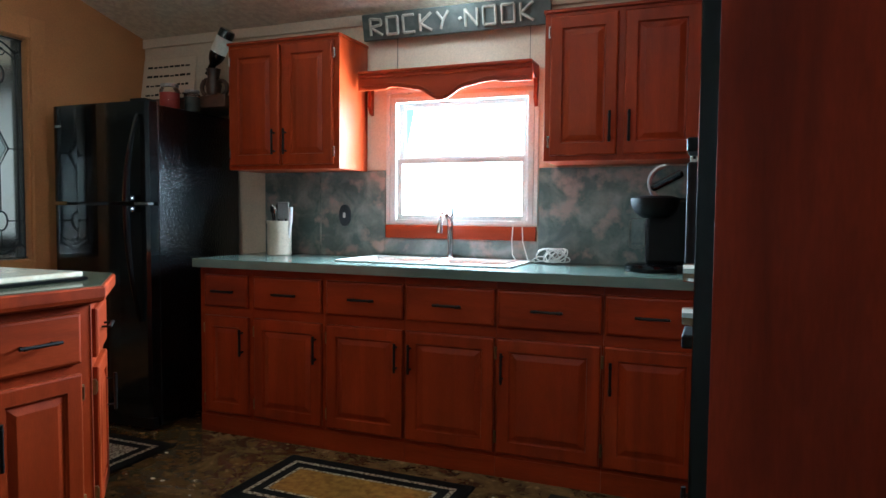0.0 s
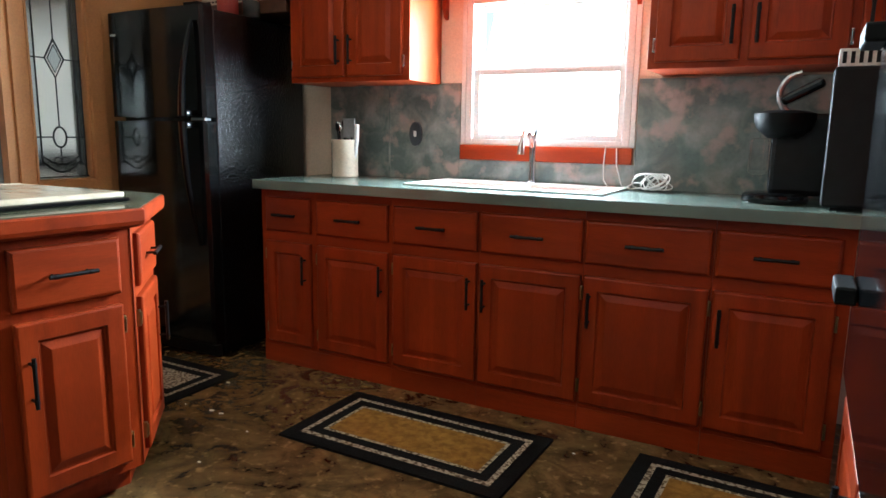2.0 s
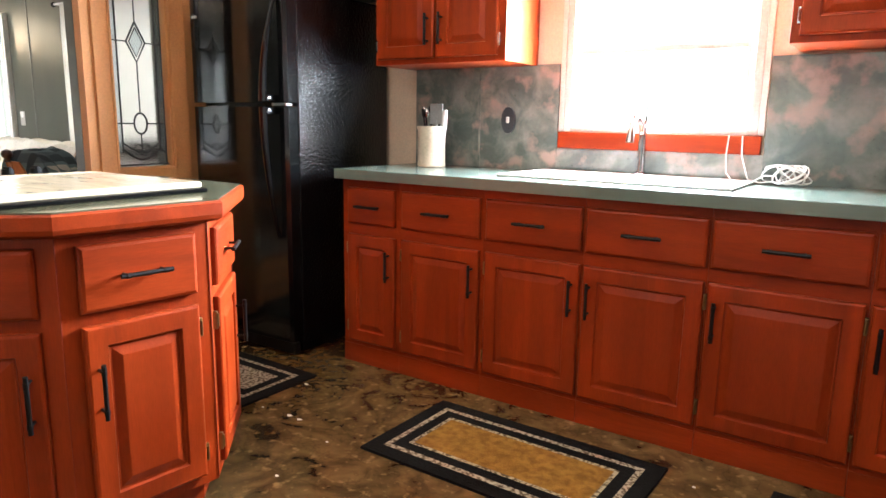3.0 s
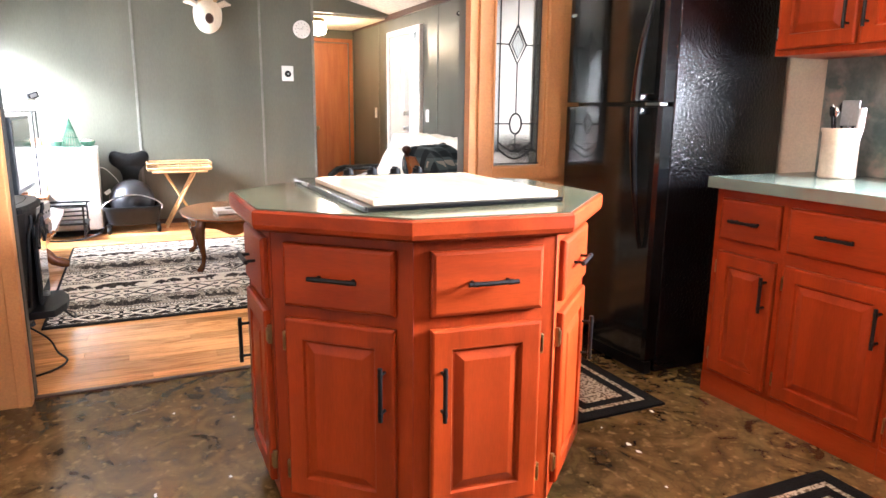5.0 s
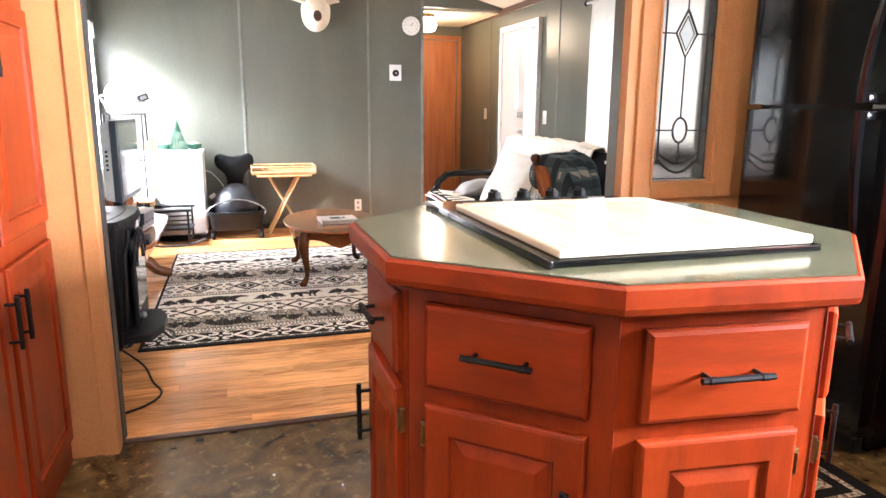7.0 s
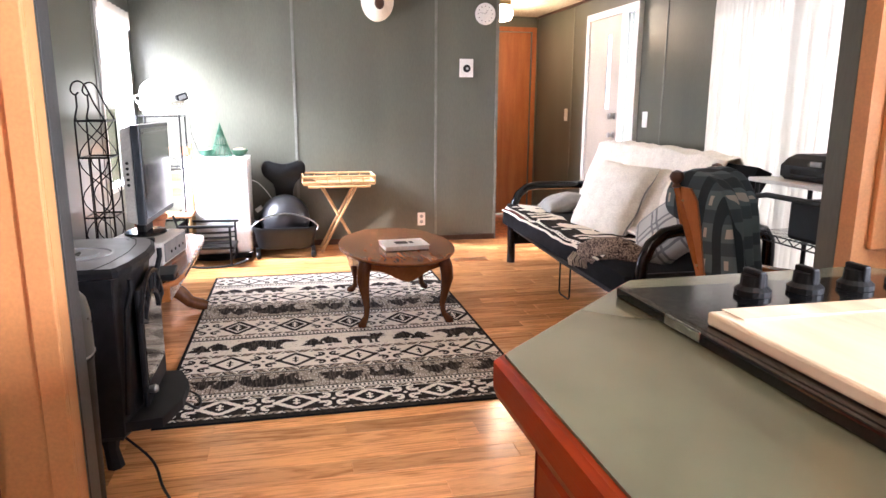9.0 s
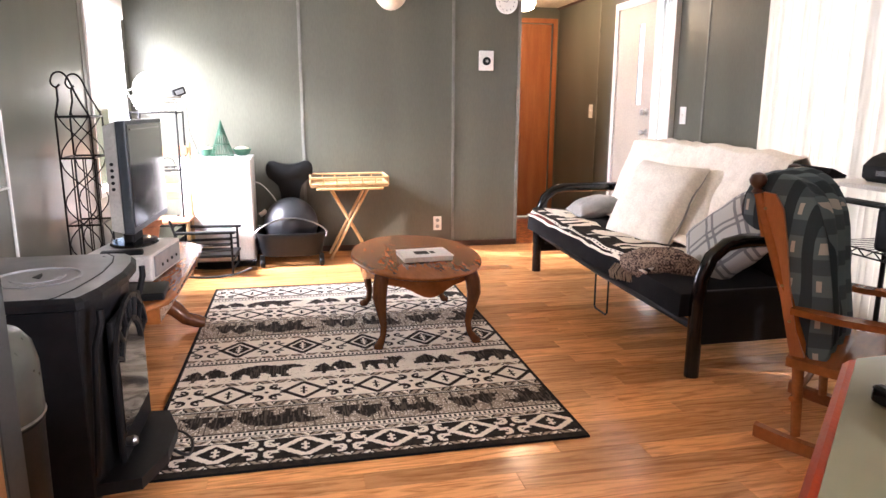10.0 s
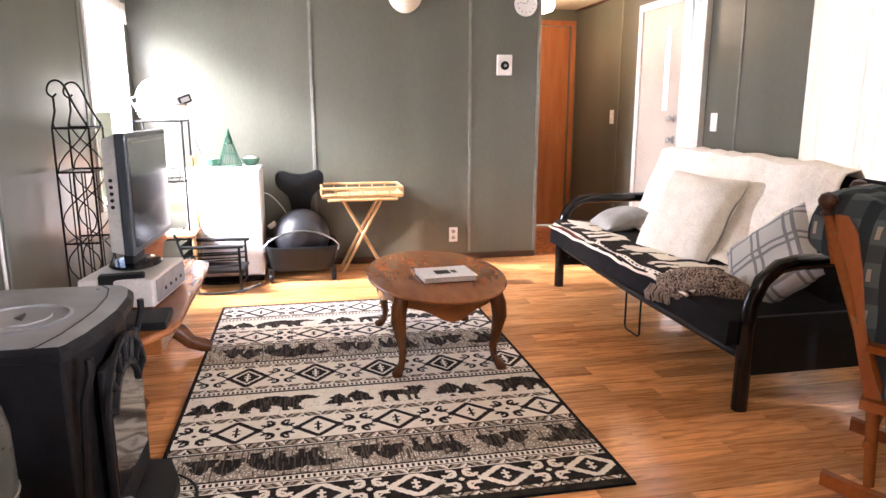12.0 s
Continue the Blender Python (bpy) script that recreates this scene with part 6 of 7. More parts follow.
# ---- living room: ball chair ----
t = thing("ball_chair", "black exercise ball chair on a wheeled base with a back support", "chair", (-7.72, 1.21, 0))
bm = bmesh.new()
prof = [(0.15, 0.10), (0.19, 0.075), (0.215, 0.09), (0.225, 0.14), (0.235, 0.20), (0.25, 0.245), (0.247, 0.26), (0.235, 0.262), (0.215, 0.23), (0.2, 0.16)]
rings(bm, [[(r * (abs(math.cos(a)) ** 0.38) * math.copysign(1, math.cos(a)), 1.05 * r * (abs(math.sin(a)) ** 0.38) * math.copysign(1, math.sin(a)), z) for a in [2 * math.pi * k / 48 + 0.01 for k in range(48)]] for r, z in prof], False)
part("base", bm, M_BLACKPLASTIC, t, smooth=True)
part("ball", lathe(bmesh.new(), [(0.205 * math.cos(a), 0.30 + 0.205 * math.sin(a)) for a in [-1.5 + 3.0 * k / 18 for k in range(19)]], seg=36), M_BALL, t, "grey-black rubber ball", smooth=True)
bm = bmesh.new()
tube(bm, [(0.255, -0.255, 0.24)] + [(0.25 - 0.05 * math.sin(math.pi * k / 14), -0.265 + 0.53 * k / 14, 0.275 + 0.10 * math.sin(math.pi * k / 14) ** 0.7) for k in range(15)] + [(0.255, 0.255, 0.24)], 0.006, 8)
part("handle_bar", bm, M_STEEL, t, "thin bright bar", smooth=True)
bm = bmesh.new()
half = [(0.07, 0.34), (0.072, 0.44), (0.078, 0.52), (0.095, 0.575), (0.13, 0.61), (0.165, 0.64), (0.182, 0.675), (0.186, 0.71), (0.178, 0.745), (0.155, 0.768), (0.12, 0.772), (0.08, 0.758), (0.04, 0.748), (0.0, 0.745)]
poly = [(-x, z) for x, z in half] + half[::-1][1:]
face = pose(-0.22, 0, 0, 90, 0, 90)
rings(bm, [[face @ Vector((x * k, 0.55 + (z - 0.55) * k, y)) for x, z in poly] for y, k in ((-0.022, 0.93), (-0.016, 0.98), (0.0, 1.0), (0.016, 0.98), (0.022, 0.93))])
part("back_support", bm, M_BLACKPLASTIC, t, smooth=True)
for sx in (-1, 1):
    for sy in (-1, 1):
        bm = bmesh.new()
        lathe(bm, [(0.014, -0.02), (0.028, -0.016), (0.034, -0.006), (0.034, 0.006), (0.028, 0.016), (0.014, 0.02)], seg=20)
        part("wheel", bm, M_BLACKPLASTIC, t, m=pose(sx * 0.2, sy * 0.22, 0.034, 90), smooth=True)
        part("caster_stem", box(bmesh.new(), (sx * 0.2 - 0.015, sy * 0.22 - 0.018, 0.03), (sx * 0.2 + 0.015, sy * 0.22 + 0.018, 0.10), 0.004), M_BLACKPLASTIC, t)

t = thing("freezer_cord", "white power cord and plug hanging between freezer and ball chair", "cable", (-7.75, 0.945, 0))
part("cord", tube(bmesh.new(), flowing([(0.0, 0.0, 0.63), (0.0, 0.05, 0.61), (0.0, 0.10, 0.56), (0.0, 0.15, 0.49), (0.0, 0.175, 0.42), (0.0, 0.165, 0.33), (0.0, 0.12, 0.29), (0.0, 0.05, 0.285), (0.0, 0.0, 0.29)]), 0.004, 6), M_WHITE, t, smooth=True)
part("plug", box(bmesh.new(), (-0.015, -0.03, -0.018), (0.015, 0.03, 0.018), 0.005), M_WHITE, t, m=pose(0.0, 0.055, 0.385, 35))

# ---- living room: white freezer box and what stands on it ----
t = thing("compact_freezer", "white compact freezer with two small labels", "freezer", (-7.98, 0.43, 0))
part("body", box(bmesh.new(), (0, 0, 0.04), (0.36, 0.51, 0.80), 0.012), M_WHITE, t)
part("door", box(bmesh.new(), (0.362, 0.0, 0.05), (0.40, 0.51, 0.815), 0.014), M_WHITE, t)
part("top_cover", box(bmesh.new(), (-0.0, -0.003, 0.801), (0.36, 0.513, 0.822), 0.006), M_WHITE, t)
part("plinth", box(bmesh.new(), (0.02, 0.01, 0.0), (0.37, 0.5, 0.039)), M_BLACKPLASTIC, t)
for z, h in ((0.48, 0.06), (0.30, 0.07)):
    part("paper_label", box(bmesh.new(), (0.4005, 0.27, z), (0.4015, 0.35, z + h)), M_LABEL, t, "pale green label")

t = thing("wire_tree", "green wire cone tree on the freezer", "decoration", (-7.80, 0.72, 0.823))
bm = bmesh.new()
for k in range(18):
    a = 2 * math.pi * k / 18
    tube(bm, [(0.085 * math.cos(a), 0.085 * math.sin(a), 0), (0.03 * math.cos(a + 0.15), 0.03 * math.sin(a + 0.15), 0.17), (0, 0, 0.27)], 0.0032, 5)
for z in (0.004, 0.09, 0.17):
    r = 0.085 * (1 - z / 0.27)
    tube(bm, [(r * math.cos(k * math.pi / 10), r * math.sin(k * math.pi / 10), z) for k in range(21)], 0.0035, 5)
part("cone_frame", bm, M_GREEN, t, smooth=True)
for y in (0.60, 0.86):
    t = thing("bowl", "small dark green bowl with pale filling on the freezer", "bowl", (-7.86, y, 0.823), group="bowls on the freezer")
    part("bowl_body", lathe(bmesh.new(), [(0.03, 0), (0.05, 0.01), (0.072, 0.05), (0.068, 0.052), (0.045, 0.02)], seg=22), M_GREEN, t, smooth=True)
    part("filling", lathe(bmesh.new(), [(0.06, 0.04), (0.05, 0.06), (0.02, 0.07)], seg=16), M_STONEWARE, t, "pale filling", smooth=True)

# metal stand with a basket
t = thing("metal_stand", "tall black metal plant stand in the corner", "stand", (-7.62, 0.31, 0))
for sx in (-0.14, 0.14):
    for sy in (-0.15, 0.15):
        part("post", tube(bmesh.new(), [(sx, sy, 0), (sx, sy, 1.16)], 0.008, 6), M_BLACK, t, smooth=True)
for z in (0.35, 0.75, 1.15):
    bm = bmesh.new()
    for a, b in (((-0.14, -0.15), (0.14, -0.15)), ((0.14, -0.15), (0.14, 0.15)), ((0.14, 0.15), (-0.14, 0.15)), ((-0.14, 0.15), (-0.14, -0.15))):
        tube(bm, [(*a, z), (*b, z)], 0.006, 6)
    for k in range(7):
        y = -0.12 + 0.04 * k
        tube(bm, [(-0.14, y, z), (0.14, y, z)], 0.003, 4)
    part("shelf", bm, M_BLACK, t)
t = thing("basket", "white woven basket on top of the metal stand", "basket", (-7.62, 0.31, 1.157))
bm = bmesh.new()
for z, r in ((0.0, 0.10), (0.02, 0.115), (0.04, 0.125), (0.06, 0.132), (0.08, 0.138), (0.10, 0.145)):
    tube(bm, [(r * math.cos(k * math.pi / 14), 1.15 * r * math.sin(k * math.pi / 14), z) for k in range(29)], 0.005 if z < 0.1 else 0.009, 5)
for k in range(22):
    a = 2 * math.pi * k / 22
    tube(bm, [(0.10 * math.cos(a), 0.115 * math.sin(a), 0), (0.145 * math.cos(a), 0.167 * math.sin(a), 0.10)], 0.004, 4)
part("wicker", bm, M_LINEN, t, smooth=True)
part("bottom", lathe(bmesh.new(), [(0.1, -0.002), (0.1, 0.002)], seg=20, sy=1.15), M_LINEN, t)
for s in (-1, 1):
    part("ear", tube(bmesh.new(), [(0, s * 0.165, 0.1), (0, s * 0.19, 0.14), (0.0, s * 0.15, 0.155)], 0.006, 6), M_LINEN, t, "small woven ear", smooth=True)
t = thing("plate", "round pale plate standing in the basket", "plate", (-7.66, 0.28, 1.265))
part("dish", lathe(bmesh.new(), [(0.05, 0), (0.09, 0.006), (0.125, 0.018), (0.122, 0.022), (0.05, 0.006)], seg=32), M_LINEN, t, m=pose(0, 0, 0.05, 0, 72, 0), smooth=True)
t = thing("small_radio", "small dark device with a thin cable by the basket", "radio", (-7.60, 0.47, 1.29), 30)
part("case", box(bmesh.new(), (-0.02, -0.045, -0.025), (0.02, 0.045, 0.03), 0.006), M_BLACKPLASTIC, t, m=pose(0, 0, 0, 20))
part("front", box(bmesh.new(), (0.0205, -0.03, -0.012), (0.023, 0.03, 0.018), 0.002), M_PLASTICGREY, t, "grey front", m=pose(0, 0, 0, 20))
bm = tube(bmesh.new(), [(-0.02, 0.02, -0.02), (-0.03, 0.06, -0.12), (-0.03, 0.07, -0.28), (-0.05, 0.12, -0.4), (-0.08, 0.16, -0.458)], 0.0022, 4)
part("cord", bm, M_BLACK, t)


# ---- living room: chairs in the corner ----
def rocker_parts(t, w, seat, back_h, material, slats, r=0.012, arms=True):
    for s in (-1, 1):
        x = s * w / 2
        part("runner", tube(bmesh.new(), [(x, -0.30 + 0.6 * k / 10, r + 0.10 * ((k / 5 - 1) ** 2) ** 1.2 * 0.6) for k in range(11)], r, 6), material, t, smooth=True)
        part("front_leg", tube(bmesh.new(), [(x, -0.17, 0.02), (x, -0.17, seat + 0.16)], r, 6), material, t, smooth=True)
        part("back_post", tube(bmesh.new(), [(x, 0.15, 0.02), (x, 0.16, seat), (x * 0.95, 0.24, back_h)], r, 6), material, t, smooth=True)
        if arms:
            part("armrest", box(bmesh.new(), (x - 0.022, -0.2, seat + 0.16), (x + 0.022, 0.2, seat + 0.178), 0.005), material, t)
    for y, z in ((-0.17, 0.12), (-0.17, 0.06), (0.15, 0.12)):
        part("stretcher", tube(bmesh.new(), [(-w / 2, y, z), (w / 2, y, z)], r * 0.7, 6), material, t, smooth=True)
    part("seat", box(bmesh.new(), (-w / 2, -0.19, seat - 0.012), (w / 2, 0.17, seat + 0.008), 0.004), material, t)
    for k in range(slats):
        z = seat + 0.1 + (back_h - seat - 0.14) * k / max(1, slats - 1)
        y = 0.16 + 0.08 * (z - seat) / (back_h - seat)
        part("slat", box(bmesh.new(), (-w / 2 * 0.97, y - 0.006, z - 0.018), (w / 2 * 0.97, y + 0.006, z + 0.018), 0.003), material, t)


t = thing("child_rocking_chair", "small black wooden rocking chair by the freezer", "rocking chair", (-7.40, 0.64, 0.0), 176)
rocker_parts(t, 0.27, 0.16, 0.42, M_BLACK, 3, 0.009)
for s in (-1, 1):
    for z in (0.2, 0.24, 0.28):
        part("side_rung", tube(bmesh.new(), [(s * 0.135, -0.17, z), (s * 0.135, 0.17, z - 0.01)], 0.006, 6), M_BLACK, t, smooth=True)

t = thing("ladder_back_chair", "old orange-painted slat-back chair in the corner", "chair", (-7.46, 0.36, 0), 90)
for s in (-1, 1):
    part("back_post", tube(bmesh.new(), [(s * 0.14, 0.12, 0), (s * 0.14, 0.12, 0.4), (s * 0.15, 0.15, 0.94)], 0.014, 8), M_BAMBOO, t, smooth=True)
    part("leg", tube(bmesh.new(), [(s * 0.15, -0.14, 0), (s * 0.15, -0.14, 0.4)], 0.014, 8), M_BAMBOO, t, smooth=True)
for z, h in ((0.88, 0.07), (0.68, 0.06), (0.56, 0.06)):
    part("slat", box(bmesh.new(), (-0.14, 0.125, z - h / 2), (0.14, 0.14, z + h / 2), 0.004), M_TERRA, t, "faded orange slat")
part("ring", tube(bmesh.new(), [(0.05 * math.cos(a), 0.13, 0.78 + 0.05 * math.sin(a)) for a in [k * math.pi / 10 for k in range(21)]], 0.003, 5), M_BLACK, t, "thin wire ring")
part("seat", box(bmesh.new(), (-0.16, -0.16, 0.39), (0.16, 0.13, 0.41), 0.005), M_TERRA, t)

# tall wire rack
t = thing("wire_rack", "tall black wire rack with arched tops against the outer wall", "rack", (-6.33, 0.17, 0))
for x in (-0.10, 0.13):
    bm = bmesh.new()
    for y in (-0.08, 0.08):
        tube(bm, [(x, y, 0), (x, y, 1.14)], 0.0048, 6)
    # arched top with a curled end
    tube(bm, flowing([(x, 0.08, 1.14), (x, 0.03, 1.24), (x, -0.005, 1.33), (x, -0.035, 1.36), (x, -0.07, 1.35), (x, -0.085, 1.31), (x, -0.065, 1.285), (x, -0.045, 1.30)], 4), 0.0048, 6)
    tube(bm, [(x, -0.08, 1.14), (x, -0.06, 1.22), (x, -0.06, 1.285)], 0.005, 6)
    for y in (-0.027, 0.027):
        tube(bm, [(x, y, 0.05), (x, y, 0.93)], 0.0034, 5)
    for z in (0.05, 0.48):
        for sgn in (-1, 1):
            tube(bm, [(x + 0.004, sgn * 0.075 * math.cos(k * math.pi / 6), z + 0.43 * k / 12) for k in range(13)], 0.0034, 5)
    for sgn in (-1, 1):
        tube(bm, [(x, sgn * 0.075 * math.cos(k * math.pi / 6), 0.93 + 0.24 * k / 6) for k in range(7)], 0.0034, 5)
    part("side_frame", bm, M_BLACK, t, smooth=True)
for z in (0.25, 0.58, 0.93, 1.14):
    shelf = part("shelf", tube(bmesh.new(), [(-0.10, -0.08, z), (0.13, -0.08, z), (0.13, 0.08, z), (-0.10, 0.08, z), (-0.10, -0.08, z)], 0.005, 5), M_BLACK, t)
    for k in range(8):
        y = -0.06 + 0.017 * k
        part("shelf_wire", tube(bmesh.new(), [(-0.10, y, z - 0.006), (0.13, y, z - 0.006)], 0.002, 4), M_BLACK, shelf)
t = thing("wire_rack_low", "white wire rack standing beside the stove", "rack", (-4.96, 0.16, 0))
for x in (-0.18, 0.18):
    for y in (-0.08, 0.08):
        part("post", tube(bmesh.new(), [(x, y, 0), (x, y, 1.18)], 0.006, 6), M_WHITE, t, smooth=True)
for z in (0.2, 0.6, 0.9, 1.16):
    bm = bmesh.new()
    for y in (-0.08, 0.0, 0.08):
        tube(bm, [(-0.18, y, z), (0.18, y, z)], 0.004, 5)
    for x in (-0.18, 0.18):
        tube(bm, [(x, -0.08, z), (x, 0.08, z)], 0.004, 5)
    part("shelf", bm, M_WHITE, t)
t = thing("flower_pot", "terracotta pot with dry twigs by the tall window", "plant pot", (-6.72, 0.34, 0.0))
part("stool", lathe(bmesh.new(), [(0.12, 0), (0.1, 0.02), (0.09, 0.30), (0.13, 0.33)], seg=20), M_DARKWOOD, t, smooth=True)
part("pot", lathe(bmesh.new(), [(0.075, 0.331), (0.1, 0.48), (0.115, 0.49), (0.115, 0.52), (0.1, 0.52), (0.09, 0.49)], seg=24), M_TERRA, t, smooth=True)
bm = bmesh.new()
for k in range(14):
    a = random.uniform(0, 6.28)
    r = random.uniform(0.05, 0.2)
    tube(bm, [(0, 0, 0.46), (r * 0.4 * math.cos(a), r * 0.4 * math.sin(a), 0.66), (r * math.cos(a), 0.6 * r * math.sin(a), random.uniform(0.75, 0.98))], 0.003, 4)
part("twigs", bm, M_DARKWOOD, t, "dry brown twigs")

# ---- living room: bench with television ----
t = thing("low_bench", "brown wooden bench table with shaped ends and curved feet", "table", (-6.5, 0.25, 0))
top = [(0.08, 0.02), (1.32, 0.02), (1.40, 0.10), (1.41, 0.36), (1.37, 0.42), (1.26, 0.49), (1.15, 0.505), (0.3, 0.49), (0.10, 0.475), (0.0, 0.38), (0.0, 0.1)]
bm = bmesh.new()
rings(bm, [[(x, y, z) for x, y in inset(top, i)] for i, z in ((0.02, 0.39), (0.004, 0.396), (0.0, 0.405), (0.004, 0.415), (0.015, 0.42))])
part("tabletop", bm, M_TABLE, t)
bm = box(bmesh.new(), (0.15, 0.06, 0.30), (1.22, 0.44, 0.389), 0.006)
part("apron", bm, M_TABLE, t)
for x, k in ((0.38, 1.0), (1.1, 0.45)):
    bm = bmesh.new()
    tube(bm, [(x, 0.24, 0.3), (x, 0.24, 0.16)], 0.05, 10, [0.05, 0.035])
    tube(bm, [(x, 0.20, 0.16), (x, 0.20 + 0.08 * k, 0.165), (x, 0.20 + 0.15 * k, 0.12), (x, 0.20 + 0.20 * k, 0.065), (x, 0.20 + 0.26 * k, 0.045), (x, 0.20 + 0.30 * k, 0.036)], 0.03, 12, [0.05, 0.05, 0.042, 0.036, 0.036, 0.026])
    tube(bm, [(x, 0.28, 0.16), (x, 0.14, 0.12), (x, 0.04, 0.03)], 0.03, 8, [0.04, 0.03, 0.02])
    part("pedestal_foot", bm, M_LEGWOOD, t, "curved carved foot", smooth=True)

t = thing("video_player", "silver-white video player under the television", "video player", (-5.98, 0.38, 0.4205), -7)
part("case", box(bmesh.new(), (0, 0, 0.006), (0.43, 0.30, 0.125), 0.008), M_VINYL, t)
part("front_panel", box(bmesh.new(), (0.03, 0.3005, 0.02), (0.40, 0.308, 0.115), 0.003), M_PLASTICGREY, t, "grey front panel")
for k in range(4):
    part("button", lathe(bmesh.new(), [(0.008, 0), (0.007, 0.004)], seg=10), M_BLACKPLASTIC, t, m=pose(0.1 + 0.07 * k, 0.309, 0.06, -90))
part("side_button", lathe(bmesh.new(), [(0.01, 0), (0.01, 0.003)], seg=12), M_BLACKPLASTIC, t, m=pose(0.4305, 0.2, 0.04, 0, 90, 0))

t = thing("television", "flat television with grey back and dark glossy screen", "television", (-5.83, 0.495, 0.546), -2.2)
part("stand", lathe(bmesh.new(), [(0.14, 0), (0.15, 0.006), (0.14, 0.016), (0.05, 0.02)], seg=28, sx=1.0, sy=0.72), M_BLACKGLOSS, t, "oval gloss black stand", smooth=True)
bm = bmesh.new()
box(bm, (-0.08, -0.03, 0.015), (0.08, 0.02, 0.13), 0.01)
part("neck", bm, M_BLACKPLASTIC, t)
bm = box(bmesh.new(), (-0.52, 0.0, 0.07), (0.16, 0.045, 0.585), 0.006)
part("frame", bm, M_TVFRAME, t, "dark grey frame")
part("back_case", rings(bmesh.new(), [[(-0.49, -0.001, 0.075), (0.16, -0.001, 0.075), (0.16, -0.001, 0.58), (-0.49, -0.001, 0.58)], [(-0.48, -0.05, 0.09), (0.159, -0.05, 0.09), (0.159, -0.05, 0.56), (-0.48, -0.05, 0.56)], [(-0.38, -0.08, 0.16), (0.04, -0.08, 0.16), (0.04, -0.08, 0.54), (-0.38, -0.08, 0.54)]]), M_TVSIDE, t, "pale silver back")
part("screen", box(bmesh.new(), (-0.50, 0.0455, 0.10), (0.14, 0.047, 0.565)), M_SCREEN, t, "dark reflecting screen")
part("trim_strip", box(bmesh.new(), (-0.45, 0.0475, 0.54), (0.1, 0.050, 0.547)), M_CHROME, t, "thin bright strip")
for k in range(5):
    part("port", lathe(bmesh.new(), [(0.008, 0), (0.008, 0.006)], seg=10), M_BLACKPLASTIC, t, "small side port", m=pose(0.1595, -0.026, 0.28 + 0.028 * k, 0, 90, 0))

t = thing("router", "upright black router on the bench", "router", (-5.56, 0.51, 0.4205), 96)
part("case", box(bmesh.new(), (-0.10, -0.02, 0), (0.075, 0.03, 0.145), 0.008), M_BLACKPLASTIC, t)
for k in range(3):
    part("lamp", box(bmesh.new(), (0.055, -0.0225, 0.08 + 0.016 * k), (0.061, -0.0205, 0.084 + 0.016 * k)), M_WHITE, t, "tiny white light")
t = thing("laptop", "closed black laptop lying on the bench edge", "laptop", (-5.35, 0.60, 0.4205), 4)
t.location = (-5.42, 0.54, 0.4205)
part("case", box(bmesh.new(), (0.0, -0.02, 0.0), (0.21, 0.17, 0.03), 0.006), M_BLACKPLASTIC, t)

# ---- living room: stove ----
t = thing("pellet_stove", "black iron stove, flat top pale with painted sheen, glass door", "stove", (-4.74, 0.22, 0.02))
SW = 0.565
plan = [(0.0, 0.0), (SW, 0.0), (SW, 0.50), (SW - 0.02, 0.515), (SW - 0.1, 0.537), (SW - 0.2, 0.55), (0.28, 0.558), (0.15, 0.553), (0.06, 0.535), (0.015, 0.505), (0.0, 0.46)]
bm = bmesh.new()
rings(bm, [[(x, y, z) for x, y in inset(plan, i)] for i, z in ((0.02, 0.665), (0.0, 0.672), (0.0, 0.69), (0.012, 0.702))])
part("top_plate", bm, M_STOVE, t, "black iron top plate")
# thin skin and lid below carry the top's sheen as colour
part("top_skin", rings(bmesh.new(), [[(x, y, z) for x, y in inset(plan, 0.013)] for z in (0.7022, 0.7032)]), M_STOVETOP, t, "upper face coloured pale grey for its sheen")
part("top_groove", tube(bmesh.new(), [(x, y - 0.065, 0.7034) for x, y in plan[2:-1]], 0.0018, 5), M_STOVE, t)
bm = bmesh.new()
lathe(bm, [(0.112, 0.7035), (0.118, 0.7075), (0.108, 0.709), (0.104, 0.7045), (0.07, 0.7045), (0.068, 0.707), (0.064, 0.707)], (0.32, 0.335, 0), 36)
part("lid_ring", bm, M_STOVETOP, t, "lid in the same painted sheen grey", smooth=True)
part("lid_slot", prism(bmesh.new(), [(0.285, 0.335), (0.31, 0.345), (0.35, 0.35), (0.33, 0.325)], 0.7072, 0.7092), M_BLACK, t)
bm = bmesh.new()
rings(bm, [[(x, y, z) for x, y in inset(plan, i)] for i, z in ((0.05, 0.10), (0.035, 0.12), (0.03, 0.3), (0.028, 0.6), (0.02, 0.664))])
part("body", bm, M_STOVE, t)
bm = box(bmesh.new(), (0.10, 0.531, 0.18), (SW - 0.12, 0.549, 0.60), 0.006)
d = part("door", bm, M_STOVE, t)
part("door_glass", box(bmesh.new(), (0.12, 0.5495, 0.26), (SW - 0.14, 0.552, 0.53), 0.001), M_SCREEN, d, "smoked door glass")
bm = bmesh.new()
fc = (SW - 0.02) / 2 + 0.01
for r0, r1 in ((0.205, 0.19), (0.135, 0.12)):
    angs = [radians(18 + 144 * k / 16) for k in range(17)]
    rings(bm, [[(fc + r * math.cos(a), y, 0.43 + r * math.sin(a)) for r, y in ((r0, 0.550), (r0, 0.560), (r1, 0.560), (r1, 0.550))] for a in angs])
for deg in (22, 44, 67, 90, 113, 136, 158):
    a = radians(deg)
    tube(bm, [(fc + r * math.cos(a), 0.556, 0.43 + r * math.sin(a)) for r in (0.125, 0.2)], 0.006, 6)
part("arched_fret", bm, M_STOVE, d, "arched iron fret over the glass")
